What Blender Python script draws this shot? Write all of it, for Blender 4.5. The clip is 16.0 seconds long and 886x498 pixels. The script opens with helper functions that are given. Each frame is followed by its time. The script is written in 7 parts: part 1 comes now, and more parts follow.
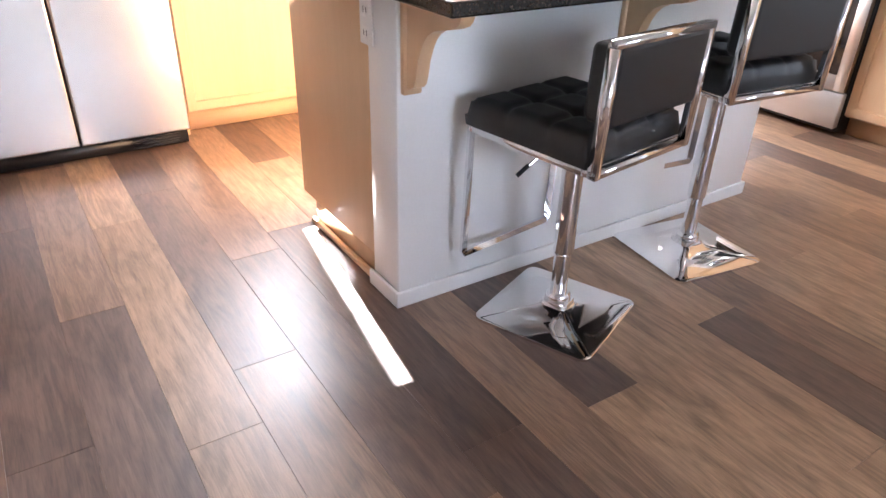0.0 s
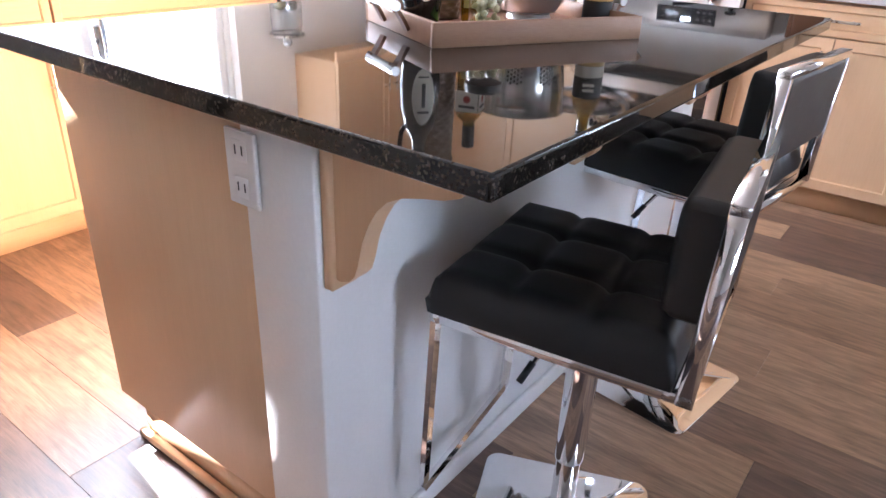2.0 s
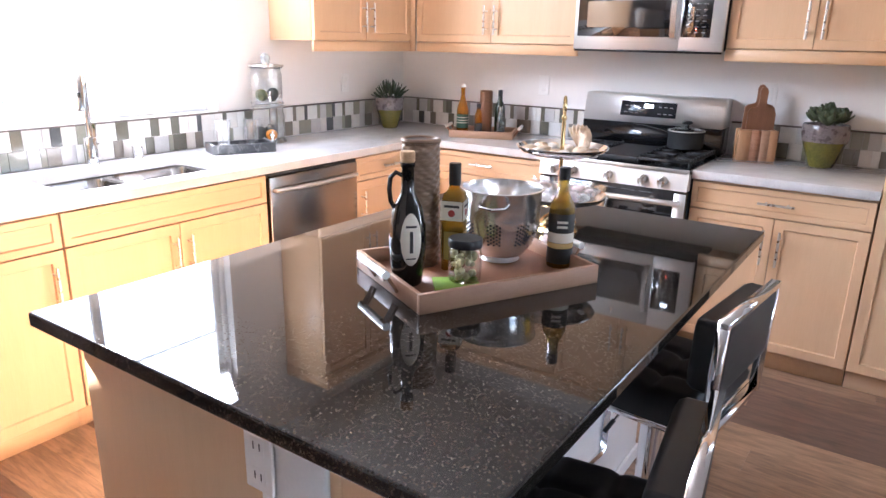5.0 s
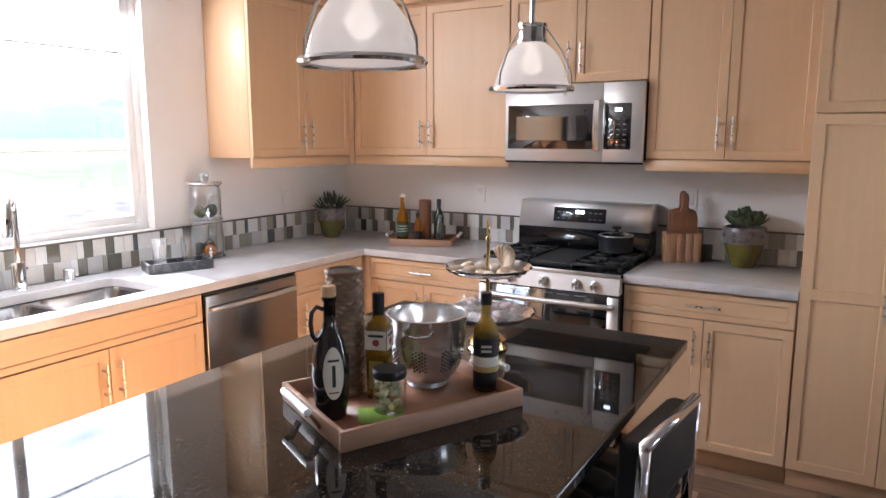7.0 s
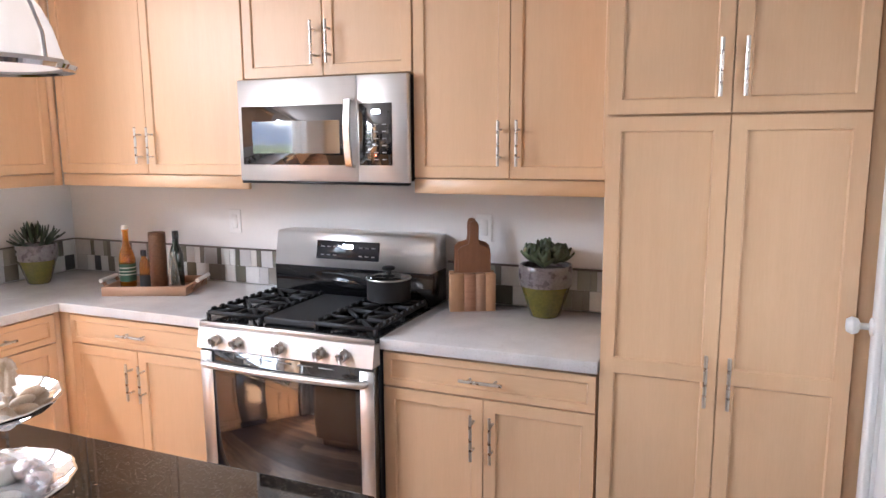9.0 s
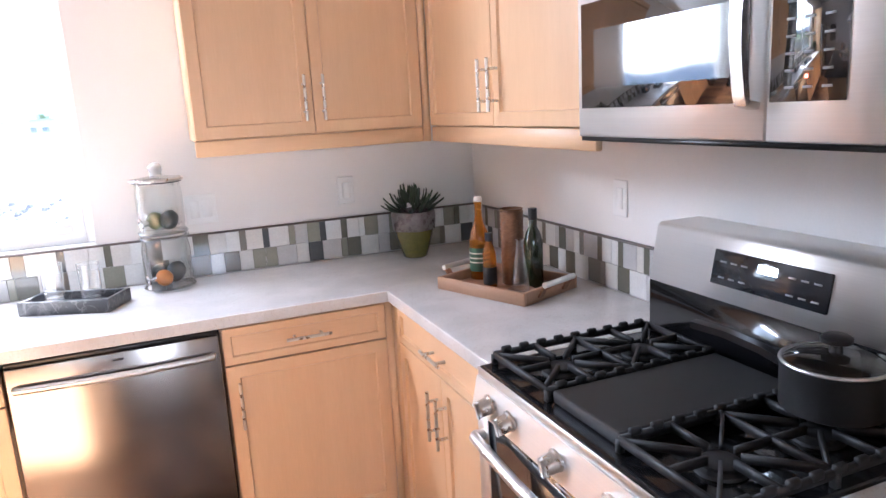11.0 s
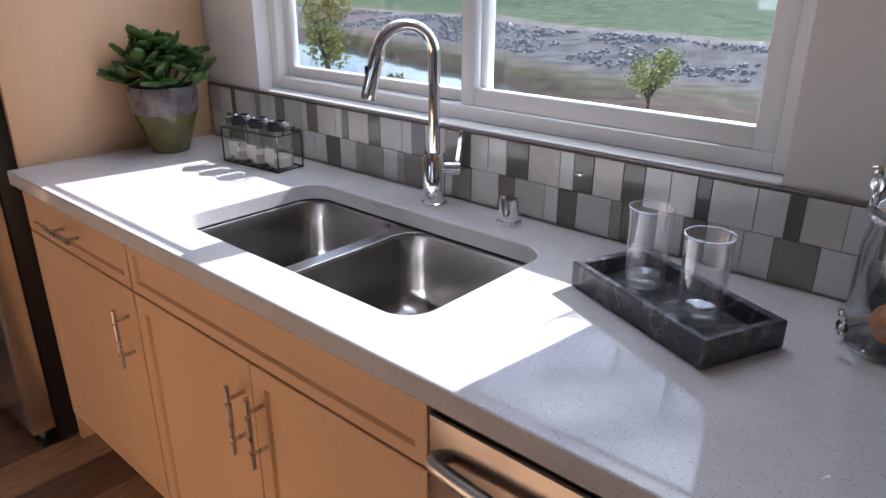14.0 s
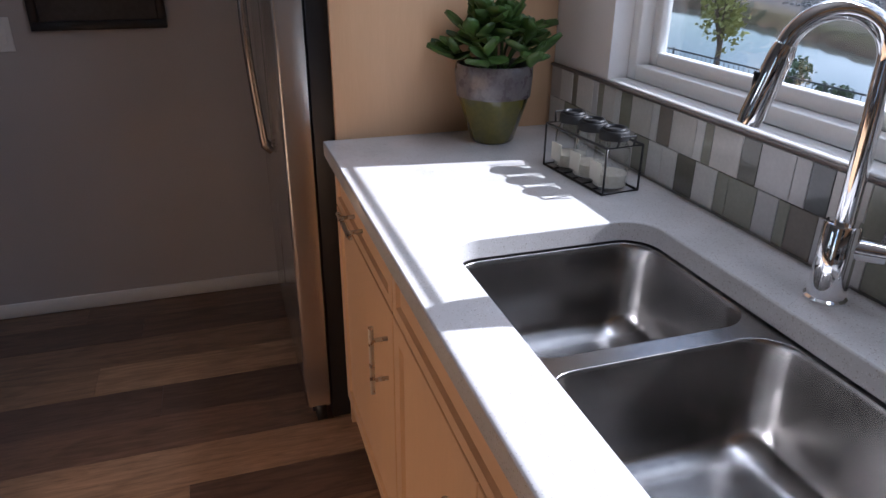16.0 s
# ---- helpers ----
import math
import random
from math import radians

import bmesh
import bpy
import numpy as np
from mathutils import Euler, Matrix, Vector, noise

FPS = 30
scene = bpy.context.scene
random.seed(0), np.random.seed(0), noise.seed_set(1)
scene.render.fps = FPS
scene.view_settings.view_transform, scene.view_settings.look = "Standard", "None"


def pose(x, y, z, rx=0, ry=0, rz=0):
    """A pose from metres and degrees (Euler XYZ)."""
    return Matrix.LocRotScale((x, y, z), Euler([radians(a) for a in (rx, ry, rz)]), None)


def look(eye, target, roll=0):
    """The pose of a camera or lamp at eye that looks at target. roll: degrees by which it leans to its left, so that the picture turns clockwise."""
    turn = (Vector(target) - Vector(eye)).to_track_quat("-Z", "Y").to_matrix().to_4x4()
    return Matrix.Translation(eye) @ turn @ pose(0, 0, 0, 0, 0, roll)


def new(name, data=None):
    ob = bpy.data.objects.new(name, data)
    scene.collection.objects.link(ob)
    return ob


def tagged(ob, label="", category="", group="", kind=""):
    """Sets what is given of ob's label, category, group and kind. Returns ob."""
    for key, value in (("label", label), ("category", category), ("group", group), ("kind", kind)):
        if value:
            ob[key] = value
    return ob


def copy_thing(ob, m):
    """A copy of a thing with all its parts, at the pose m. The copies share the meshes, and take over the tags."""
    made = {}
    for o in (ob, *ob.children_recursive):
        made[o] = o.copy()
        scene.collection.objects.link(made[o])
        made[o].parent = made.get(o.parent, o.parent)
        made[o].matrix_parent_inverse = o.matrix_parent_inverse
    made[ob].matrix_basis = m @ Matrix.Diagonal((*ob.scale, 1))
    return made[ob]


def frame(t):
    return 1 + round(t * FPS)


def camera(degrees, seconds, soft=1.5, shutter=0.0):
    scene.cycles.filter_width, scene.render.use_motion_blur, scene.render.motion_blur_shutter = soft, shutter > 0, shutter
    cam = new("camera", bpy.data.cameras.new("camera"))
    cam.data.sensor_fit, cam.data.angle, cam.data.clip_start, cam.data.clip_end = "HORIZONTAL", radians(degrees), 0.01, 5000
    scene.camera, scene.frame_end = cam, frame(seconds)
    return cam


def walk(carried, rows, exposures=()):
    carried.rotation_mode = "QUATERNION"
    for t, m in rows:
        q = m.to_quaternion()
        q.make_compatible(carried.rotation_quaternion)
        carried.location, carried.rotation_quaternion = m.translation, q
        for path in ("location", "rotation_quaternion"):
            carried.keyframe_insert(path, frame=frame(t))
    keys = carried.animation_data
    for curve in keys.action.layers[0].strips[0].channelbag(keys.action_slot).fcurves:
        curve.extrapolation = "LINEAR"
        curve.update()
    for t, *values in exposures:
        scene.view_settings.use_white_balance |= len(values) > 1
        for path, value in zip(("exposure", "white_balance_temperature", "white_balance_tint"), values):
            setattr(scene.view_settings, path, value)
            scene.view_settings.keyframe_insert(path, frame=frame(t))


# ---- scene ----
cam = camera(65.6, 16.0)
EXPOSURES = [(t, stops, kelvin, 16) for t, stops, kelvin in ((0.0, 4.28, 6150), (1.0, 3.8, 5750), (2.0, 4.12, 5700), (3.5, 4.65, 5650), (6.3, 3.15, 5800), (7.0, 3.05, 6050), (7.6, 3.25, 6550), (8.2, 3.65, 6400), (10.3, 3.75, 5450), (11.5, 3.45, 5650), (12.5, 2.55, 5600), (13.5, 1.8, 5650), (14.5, 0.95, 5600), (16.0, 0.85, 5500))]
PATH = [
    (0, (0.538, 0.347, 1.152), (1.507, 1.796, 0.171), 1.5),
    (0.5, (0.656, 0.644, 1.09), (1.68, 2.048, 0.1), 0.7),
    (1, (0.765, 0.916, 1.079), (1.85, 2.313, 0.146), 1.1),
    (1.5, (0.782, 1.108, 1.098), (2.073, 2.336, 0.19), 2.6),
    (2, (0.784, 1.172, 1.147), (2.228, 2.23, 0.255), 2.5),
    (2.5, (0.771, 1.194, 1.212), (2.296, 2.17, 0.363), 2.8),
    (3, (0.752, 1.19, 1.266), (2.306, 2.156, 0.457), 3.5),
    (3.5, (0.736, 1.184, 1.322), (2.302, 2.177, 0.572), 2.6),
    (4, (0.727, 1.177, 1.378), (2.29, 2.215, 0.686), 1.9),
    (4.2, (0.727, 1.175, 1.399), (2.289, 2.228, 0.726), 1.7),
    (6.3, (0.712, 1.135, 1.544), (2.351, 2.209, 1.15), 0.4),
    (6.5, (0.718, 1.13, 1.553), (2.368, 2.201, 1.187), 0.3),
    (7, (0.757, 1.096, 1.558), (2.455, 2.103, 1.24), 0.0),
    (7.5, (0.951, 0.977, 1.569), (2.785, 1.705, 1.245), -0.2),
    (8, (1.231, 0.905, 1.575), (3.113, 1.518, 1.291), 0.3),
    (8.2, (1.35, 0.903, 1.582), (3.236, 1.508, 1.302), 0.5),
    (10.3, (2.92, 1.096, 1.559), (4.252, 2.551, 1.229), -3.0),
    (10.5, (3.056, 1.144, 1.551), (4.229, 2.73, 1.219), -3.1),
    (11, (3.306, 1.349, 1.525), (4.036, 3.167, 1.119), -3.2),
    (11.5, (3.51, 1.617, 1.506), (3.856, 3.539, 1.076), -3.1),
    (12, (3.634, 1.867, 1.482), (3.441, 3.808, 1.039), -2.3),
    (12.5, (3.595, 2.157, 1.442), (2.999, 4.009, 0.979), -0.8),
    (13, (3.529, 2.438, 1.434), (2.781, 4.218, 0.911), 0.1),
    (13.5, (3.474, 2.743, 1.428), (2.411, 4.322, 0.815), 1.2),
    (14, (3.365, 2.972, 1.421), (2.136, 4.363, 0.677), 0.2),
    (14.5, (3.283, 3.131, 1.417), (1.941, 4.363, 0.59), -0.4),
    (15, (3.251, 3.242, 1.416), (1.698, 4.139, 0.531), -0.9),
    (15.5, (3.185, 3.286, 1.413), (1.525, 3.994, 0.551), 0.4),
    (16, (2.997, 3.31, 1.397), (1.265, 3.875, 0.57), 0.5),
]
walk(cam, [(t, look(eye, target, roll)) for t, eye, target, roll in PATH], EXPOSURES)

# ---- light ----
SUN_TO = Vector((-0.143, -1.0, -0.81)).normalized()
world = bpy.data.worlds.new("world")
scene.world = world
world.use_nodes = True
wn, wl = world.node_tree.nodes, world.node_tree.links
sky = wn.new("ShaderNodeTexSky")
sky.sky_type, sky.sun_disc = "NISHITA", False
sky.sun_elevation, sky.sun_rotation = radians(38.7), math.atan2(0.143, 1.0)
cloud_at = wn.new("ShaderNodeTexCoord")
cloud_map = wn.new("ShaderNodeMapping")
cloud_map.inputs["Scale"].default_value = (1.6, 1.6, 5.0)
cloud = wn.new("ShaderNodeTexNoise")
cloud.inputs["Scale"].default_value, cloud.inputs["Detail"].default_value = 2.2, 8.0
cloud_ramp = wn.new("ShaderNodeValToRGB")
cloud_ramp.color_ramp.elements[0].position, cloud_ramp.color_ramp.elements[1].position = 0.44, 0.66
cloud_mix = wn.new("ShaderNodeMix")
cloud_mix.data_type = "RGBA"
cloud_mix.inputs["B"].default_value = (17.0, 17.6, 18.6, 1)
wl.new(cloud_at.outputs["Generated"], cloud_map.inputs["Vector"])
wl.new(cloud_map.outputs["Vector"], cloud.inputs["Vector"])
wl.new(cloud.outputs["Fac"], cloud_ramp.inputs["Fac"])
wl.new(cloud_ramp.outputs["Color"], cloud_mix.inputs["Factor"])
wl.new(sky.outputs["Color"], cloud_mix.inputs["A"])
wl.new(cloud_mix.outputs["Result"], wn["Background"].inputs["Color"])
wn["Background"].inputs["Strength"].default_value = 0.11

sun = new("sun", bpy.data.lights.new("sun", "SUN"))
sun.data.energy, sun.data.angle, sun.data.color = 5.0, radians(0.5), (1.0, 0.965, 0.92)
sun.matrix_world = look((0, 0, 0), SUN_TO)


def window_light(name, eye, target, w, h, watts, colour):
    ob = new(name, bpy.data.lights.new(name, "AREA"))
    ob.data.shape, ob.data.size, ob.data.size_y, ob.data.energy, ob.data.color = "RECTANGLE", w, h, watts, colour
    ob.matrix_world = look(eye, target)
    return ob


# fill lamp added at the unseen, made-up opening of the living side
window_light("added_fill_south", (1.2, -2.96, 1.6), (1.2, 0, 1.6), 1.3, 1.1, 0.3, (0.86, 0.93, 1.0))

# lamp added out of view under the sink window's head, boosting its daylight
window_light("sky_fill_sink_window", (2.29, 4.235, 2.31), (2.1, 1.6, 0.9), 1.42, 0.16, 5, (0.93, 0.965, 1.0))


# ---- materials ----
def nodes_of(name):
    m = bpy.data.materials.new(name)
    m.use_nodes = True
    n, l = m.node_tree.nodes, m.node_tree.links
    return m, n, l, n["Principled BSDF"]


def mat(name, a, b=None, rough=0.5, metal=0.0, scale=(6, 6, 6), fine=60.0, bump=0.05, rvar=0.1, mix=0.5, coat=0.0, spec=0.5, coords="Object"):
    """Two tones laid over each other by coarse and fine noise, with uneven gloss and fine relief."""
    m, n, l, p = nodes_of(name)
    b = b or tuple(c * 0.82 for c in a)
    at, mp = n.new("ShaderNodeTexCoord"), n.new("ShaderNodeMapping")
    mp.inputs["Scale"].default_value = scale
    l.new(at.outputs[coords], mp.inputs["Vector"])
    n1, n2 = n.new("ShaderNodeTexNoise"), n.new("ShaderNodeTexNoise")
    n1.inputs["Scale"].default_value, n1.inputs["Detail"].default_value = 1.0, 4.0
    n2.inputs["Scale"].default_value, n2.inputs["Detail"].default_value = fine / max(scale), 3.0
    for k in (n1, n2):
        l.new(mp.outputs["Vector"], k.inputs["Vector"])
    s = n.new("ShaderNodeMath")
    s.operation = "MULTIPLY_ADD"
    s.inputs[1].default_value = 0.45
    l.new(n2.outputs["Fac"], s.inputs[0])
    half = n.new("ShaderNodeMath")
    half.operation = "MULTIPLY"
    half.inputs[1].default_value = 0.55
    l.new(n1.outputs["Fac"], half.inputs[0])
    l.new(half.outputs[0], s.inputs[2])
    ramp = n.new("ShaderNodeValToRGB")
    e = ramp.color_ramp.elements
    e[0].position, e[1].position = 0.5 - 0.5 * mix * 0.6, 0.5 + 0.5 * mix * 0.6
    e[0].color, e[1].color = (*b, 1), (*a, 1)
    l.new(s.outputs[0], ramp.inputs["Fac"])
    l.new(ramp.outputs["Color"], p.inputs["Base Color"])
    r = n.new("ShaderNodeMapRange")
    r.inputs["To Min"].default_value, r.inputs["To Max"].default_value = max(rough - rvar * 0.5, 0.01), rough + rvar * 0.5
    l.new(n1.outputs["Fac"], r.inputs["Value"])
    l.new(r.outputs["Result"], p.inputs["Roughness"])
    p.inputs["Metallic"].default_value, p.inputs["Coat Weight"].default_value = metal, coat
    p.inputs["Specular IOR Level"].default_value = spec
    if bump:
        bp = n.new("ShaderNodeBump")
        bp.inputs["Strength"].default_value, bp.inputs["Distance"].default_value = bump, 0.002
        l.new(s.outputs[0], bp.inputs["Height"])
        l.new(bp.outputs["Normal"], p.inputs["Normal"])
    return m


def plank_mat(name, island):
    """Vinyl plank: a tone per plank, long grain streaks and knots."""
    m, n, l, p = nodes_of(name)
    if island:
        rnd = n.new("ShaderNodeNewGeometry").outputs["Random Per Island"]
    else:
        rnd = n.new("ShaderNodeObjectInfo").outputs["Random"]
    at = n.new("ShaderNodeTexCoord")
    geo = n.new("ShaderNodeNewGeometry")
    shift = n.new("ShaderNodeVectorMath")
    shift.operation = "MULTIPLY_ADD"
    comb = n.new("ShaderNodeCombineXYZ")
    for k in range(3):
        l.new(rnd, comb.inputs[k])
    shift.inputs[1].default_value = (37, 53, 11)
    l.new(comb.outputs[0], shift.inputs[0])
    l.new(geo.outputs["Position"], shift.inputs[2])
    tone = n.new("ShaderNodeValToRGB")
    e = tone.color_ramp.elements
    e[0].position, e[0].color = 0.0, (0.115, 0.071, 0.053, 1)
    e[1].position, e[1].color = 1.0, (0.40, 0.255, 0.152, 1)
    for pos, c in ((0.25, (0.14, 0.086, 0.063)), (0.38, (0.21, 0.128, 0.084)), (0.6, (0.295, 0.184, 0.112)), (0.8, (0.335, 0.213, 0.132))):
        x = e.new(pos)
        x.color = (*c, 1)
    l.new(rnd, tone.inputs["Fac"])

    def streak(scale, detail, warp, lo, hi, dark):
        mp = n.new("ShaderNodeMapping")
        mp.inputs["Scale"].default_value = scale
        l.new(shift.outputs[0], mp.inputs["Vector"])
        t = n.new("ShaderNodeTexNoise")
        t.inputs["Scale"].default_value, t.inputs["Detail"].default_value, t.inputs["Distortion"].default_value = 1.0, detail, warp
        l.new(mp.outputs[0], t.inputs["Vector"])
        r = n.new("ShaderNodeMapRange")
        r.inputs["From Min"].default_value, r.inputs["From Max"].default_value = lo, hi
        r.inputs["To Min"].default_value = dark
        l.new(t.outputs["Fac"], r.inputs["Value"])
        return r.outputs["Result"], t.outputs["Fac"]

    s1, f1 = streak((24, 2.6, 1), 7, 2.2, 0.36, 0.6, 0.66)
    s2, f2 = streak((150, 9, 1), 4, 1.6, 0.32, 0.58, 0.72)
    s3, f3 = streak((9, 4.0, 1), 5, 1.0, 0.26, 0.5, 0.62)
    a = n.new("ShaderNodeMath")
    a.operation = "MULTIPLY"
    l.new(s1, a.inputs[0])
    l.new(s2, a.inputs[1])
    b = n.new("ShaderNodeMath")
    b.operation = "MULTIPLY"
    l.new(a.outputs[0], b.inputs[0])
    l.new(s3, b.inputs[1])
    mul = n.new("ShaderNodeMix")
    mul.data_type, mul.blend_type = "RGBA", "MULTIPLY"
    mul.inputs["Factor"].default_value = 1.0
    l.new(tone.outputs["Color"], mul.inputs["A"])
    l.new(b.outputs[0], mul.inputs["B"])
    gain = n.new("ShaderNodeMix")
    gain.data_type, gain.blend_type = "RGBA", "MULTIPLY"
    gain.inputs["Factor"].default_value = 1.0
    gain.inputs["B"].default_value = (1.45, 1.45, 1.45, 1)
    l.new(mul.outputs["Result"], gain.inputs["A"])
    l.new(gain.outputs["Result"], p.inputs["Base Color"])
    p.inputs["Specular IOR Level"].default_value = 0.75
    rr = n.new("ShaderNodeMapRange")
    rr.inputs["To Min"].default_value, rr.inputs["To Max"].default_value = 0.30, 0.45
    l.new(f1, rr.inputs["Value"])
    l.new(rr.outputs["Result"], p.inputs["Roughness"])
    bp = n.new("ShaderNodeBump")
    bp.inputs["Strength"].default_value, bp.inputs["Distance"].default_value = 0.25, 0.001
    l.new(b.outputs[0], bp.inputs["Height"])
    l.new(bp.outputs["Normal"], p.inputs["Normal"])
    return m


def speckle_mat(name, ground, flecks, size, amount, rough, bump=0.0):
    """Stone: a ground tone with flecks of several tones."""
    m, n, l, p = nodes_of(name)
    at = n.new("ShaderNodeTexCoord")
    v = n.new("ShaderNodeTexVoronoi")
    v.inputs["Scale"].default_value = 1 / size
    l.new(at.outputs["Object"], v.inputs["Vector"])
    sep = n.new("ShaderNodeSeparateColor")
    l.new(v.outputs["Color"], sep.inputs["Color"])
    ramp = n.new("ShaderNodeValToRGB")
    ramp.color_ramp.interpolation = "CONSTANT"
    e = ramp.color_ramp.elements
    e[0].color, e[0].position = (*ground, 1), 0.0
    e[1].color, e[1].position = (*flecks[0], 1), 1 - amount
    for k, c in enumerate(flecks[1:], 1):
        x = e.new(1 - amount + amount * k / len(flecks))
        x.color = (*c, 1)
    l.new(sep.outputs["Red"], ramp.inputs["Fac"])
    cl = n.new("ShaderNodeTexNoise")
    cl.inputs["Scale"].default_value, cl.inputs["Detail"].default_value = 9, 5
    l.new(at.outputs["Object"], cl.inputs["Vector"])
    r = n.new("ShaderNodeMapRange")
    r.inputs["To Min"].default_value, r.inputs["To Max"].default_value = 0.8, 1.15
    l.new(cl.outputs["Fac"], r.inputs["Value"])
    mul = n.new("ShaderNodeMix")
    mul.data_type, mul.blend_type = "RGBA", "MULTIPLY"
    mul.inputs["Factor"].default_value = 1.0
    l.new(ramp.outputs["Color"], mul.inputs["A"])
    l.new(r.outputs["Result"], mul.inputs["B"])
    l.new(mul.outputs["Result"], p.inputs["Base Color"])
    p.inputs["Roughness"].default_value = rough
    return m


def clear_mat(name, tint, rough=0.0, ior=1.45, edge=2.6, milk=0.0, milk_tint=(0.9, 0.9, 0.9)):
    """Thin clear glass: what is behind shows through, the surface mirrors by its angle."""
    m, n, l, p = nodes_of(name)
    n.remove(p)
    out = n["Material Output"]
    tr, gl, fr, mx = n.new("ShaderNodeBsdfTransparent"), n.new("ShaderNodeBsdfGlossy"), n.new("ShaderNodeMath"), n.new("ShaderNodeMixShader")
    lw, pw_ = n.new("ShaderNodeLayerWeight"), n.new("ShaderNodeMath")
    lw.inputs["Blend"].default_value = 0.5
    pw_.operation, pw_.inputs[1].default_value = "POWER", edge
    fr.operation, fr.inputs[1].default_value, fr.inputs[2].default_value = "MULTIPLY_ADD", 0.85, 0.05
    l.new(lw.outputs["Facing"], pw_.inputs[0])
    l.new(pw_.outputs[0], fr.inputs[0])
    tr.inputs["Color"].default_value = (*tint, 1)
    gl.inputs["Roughness"].default_value = rough
    l.new(fr.outputs[0], mx.inputs["Fac"])
    l.new(tr.outputs[0], mx.inputs[1])
    l.new(gl.outputs[0], mx.inputs[2])
    last = mx.outputs[0]
    if milk:
        df, tl, m1, m2 = n.new("ShaderNodeBsdfDiffuse"), n.new("ShaderNodeBsdfTranslucent"), n.new("ShaderNodeMixShader"), n.new("ShaderNodeMixShader")
        df.inputs["Color"].default_value = tl.inputs["Color"].default_value = (*milk_tint, 1)
        m1.inputs["Fac"].default_value = 0.6
        m2.inputs["Fac"].default_value = milk
        l.new(df.outputs[0], m1.inputs[1])
        l.new(tl.outputs[0], m1.inputs[2])
        l.new(last, m2.inputs[1])
        l.new(m1.outputs[0], m2.inputs[2])
        last = m2.outputs[0]
    l.new(last, out.inputs["Surface"])
    return m


def glow_mat(name, colour, strength):
    m, n, l, p = nodes_of(name)
    p.inputs["Base Color"].default_value = (*colour, 1)
    p.inputs["Emission Color"].default_value = (*colour, 1)
    p.inputs["Emission Strength"].default_value = strength
    return m


def vein_mat(name, a, b, vein, rough):
    """Dark marble: clouded ground crossed by thin pale veins of two sizes."""
    m = mat(name, a, b, rough, scale=(7, 7, 7), fine=90, bump=0.03, mix=1.0)
    n, l = m.node_tree.nodes, m.node_tree.links
    p = n["Principled BSDF"]
    base = p.inputs["Base Color"].links[0].from_socket
    at = n.new("ShaderNodeTexCoord")
    for size, width, strength in ((5.0, 0.022, 0.45), (13.0, 0.03, 0.22)):
        t = n.new("ShaderNodeTexNoise")
        t.inputs["Scale"].default_value, t.inputs["Detail"].default_value, t.inputs["Distortion"].default_value = size, 5, 1.3
        l.new(at.outputs["Object"], t.inputs["Vector"])
        d, c, r = n.new("ShaderNodeMath"), n.new("ShaderNodeMath"), n.new("ShaderNodeMapRange")
        d.operation, d.inputs[1].default_value = "SUBTRACT", 0.5
        c.operation = "ABSOLUTE"
        r.inputs["From Max"].default_value = width
        r.inputs["To Min"].default_value, r.inputs["To Max"].default_value = strength, 0.0
        l.new(t.outputs["Fac"], d.inputs[0])
        l.new(d.outputs[0], c.inputs[0])
        l.new(c.outputs[0], r.inputs["Value"])
        mx = n.new("ShaderNodeMix")
        mx.data_type = "RGBA"
        mx.inputs["B"].default_value = (*vein, 1)
        l.new(r.outputs["Result"], mx.inputs["Factor"])
        l.new(base, mx.inputs["A"])
        base = mx.outputs["Result"]
    l.new(base, p.inputs["Base Color"])
    return m


M_WALL = mat("wall_paint", (0.80, 0.775, 0.75), (0.765, 0.74, 0.715), 0.75, scale=(3, 3, 3), fine=220, bump=0.12, spec=0.3)
# darker copy of the wall paint: the west wall's shade put into colour
M_WALLW = mat("shaded_wall_paint", (0.50, 0.465, 0.45), (0.46, 0.43, 0.415), 0.75, scale=(3, 3, 3), fine=220, bump=0.12, spec=0.3)
M_CEIL = mat("ceiling_paint", (0.82, 0.81, 0.79), (0.79, 0.78, 0.76), 0.85, scale=(3, 3, 3), fine=160, bump=0.15, spec=0.2)
M_TRIM = mat("white_trim_paint", (0.82, 0.81, 0.79), (0.78, 0.77, 0.75), 0.4, scale=(4, 4, 4), fine=120, bump=0.03)
M_MAPLE = mat("maple", (0.73, 0.49, 0.295), (0.655, 0.42, 0.24), 0.42, scale=(26, 26, 1.6), fine=300, bump=0.04, rvar=0.12, mix=0.9)
M_MAPLE_H = mat("maple_across", (0.73, 0.49, 0.295), (0.655, 0.42, 0.24), 0.42, scale=(1.6, 26, 26), fine=300, bump=0.04, rvar=0.12, mix=0.9)
M_OAKBOX = mat("tray_wood", (0.46, 0.23, 0.13), (0.29, 0.13, 0.07), 0.45, scale=(5, 46, 46), fine=500, bump=0.12, mix=0.9)
M_TRAYIN = mat("tray_wood_rim", (0.46, 0.275, 0.17), (0.34, 0.18, 0.105), 0.5, scale=(5, 46, 46), fine=500, bump=0.12, mix=0.9)
M_ACACIA = mat("acacia", (0.30, 0.135, 0.065), (0.16, 0.065, 0.03), 0.45, scale=(50, 50, 7), fine=500, bump=0.1, mix=1.0)
M_BLOCK = mat("block_wood", (0.52, 0.29, 0.15), (0.36, 0.18, 0.085), 0.5, scale=(40, 40, 5), fine=400, bump=0.1, mix=1.0)
M_STEEL = mat("brushed_steel", (0.76, 0.745, 0.72), (0.73, 0.715, 0.69), 0.42, 1.0, scale=(1.5, 1.5, 320), fine=700, bump=0, rvar=0.02)
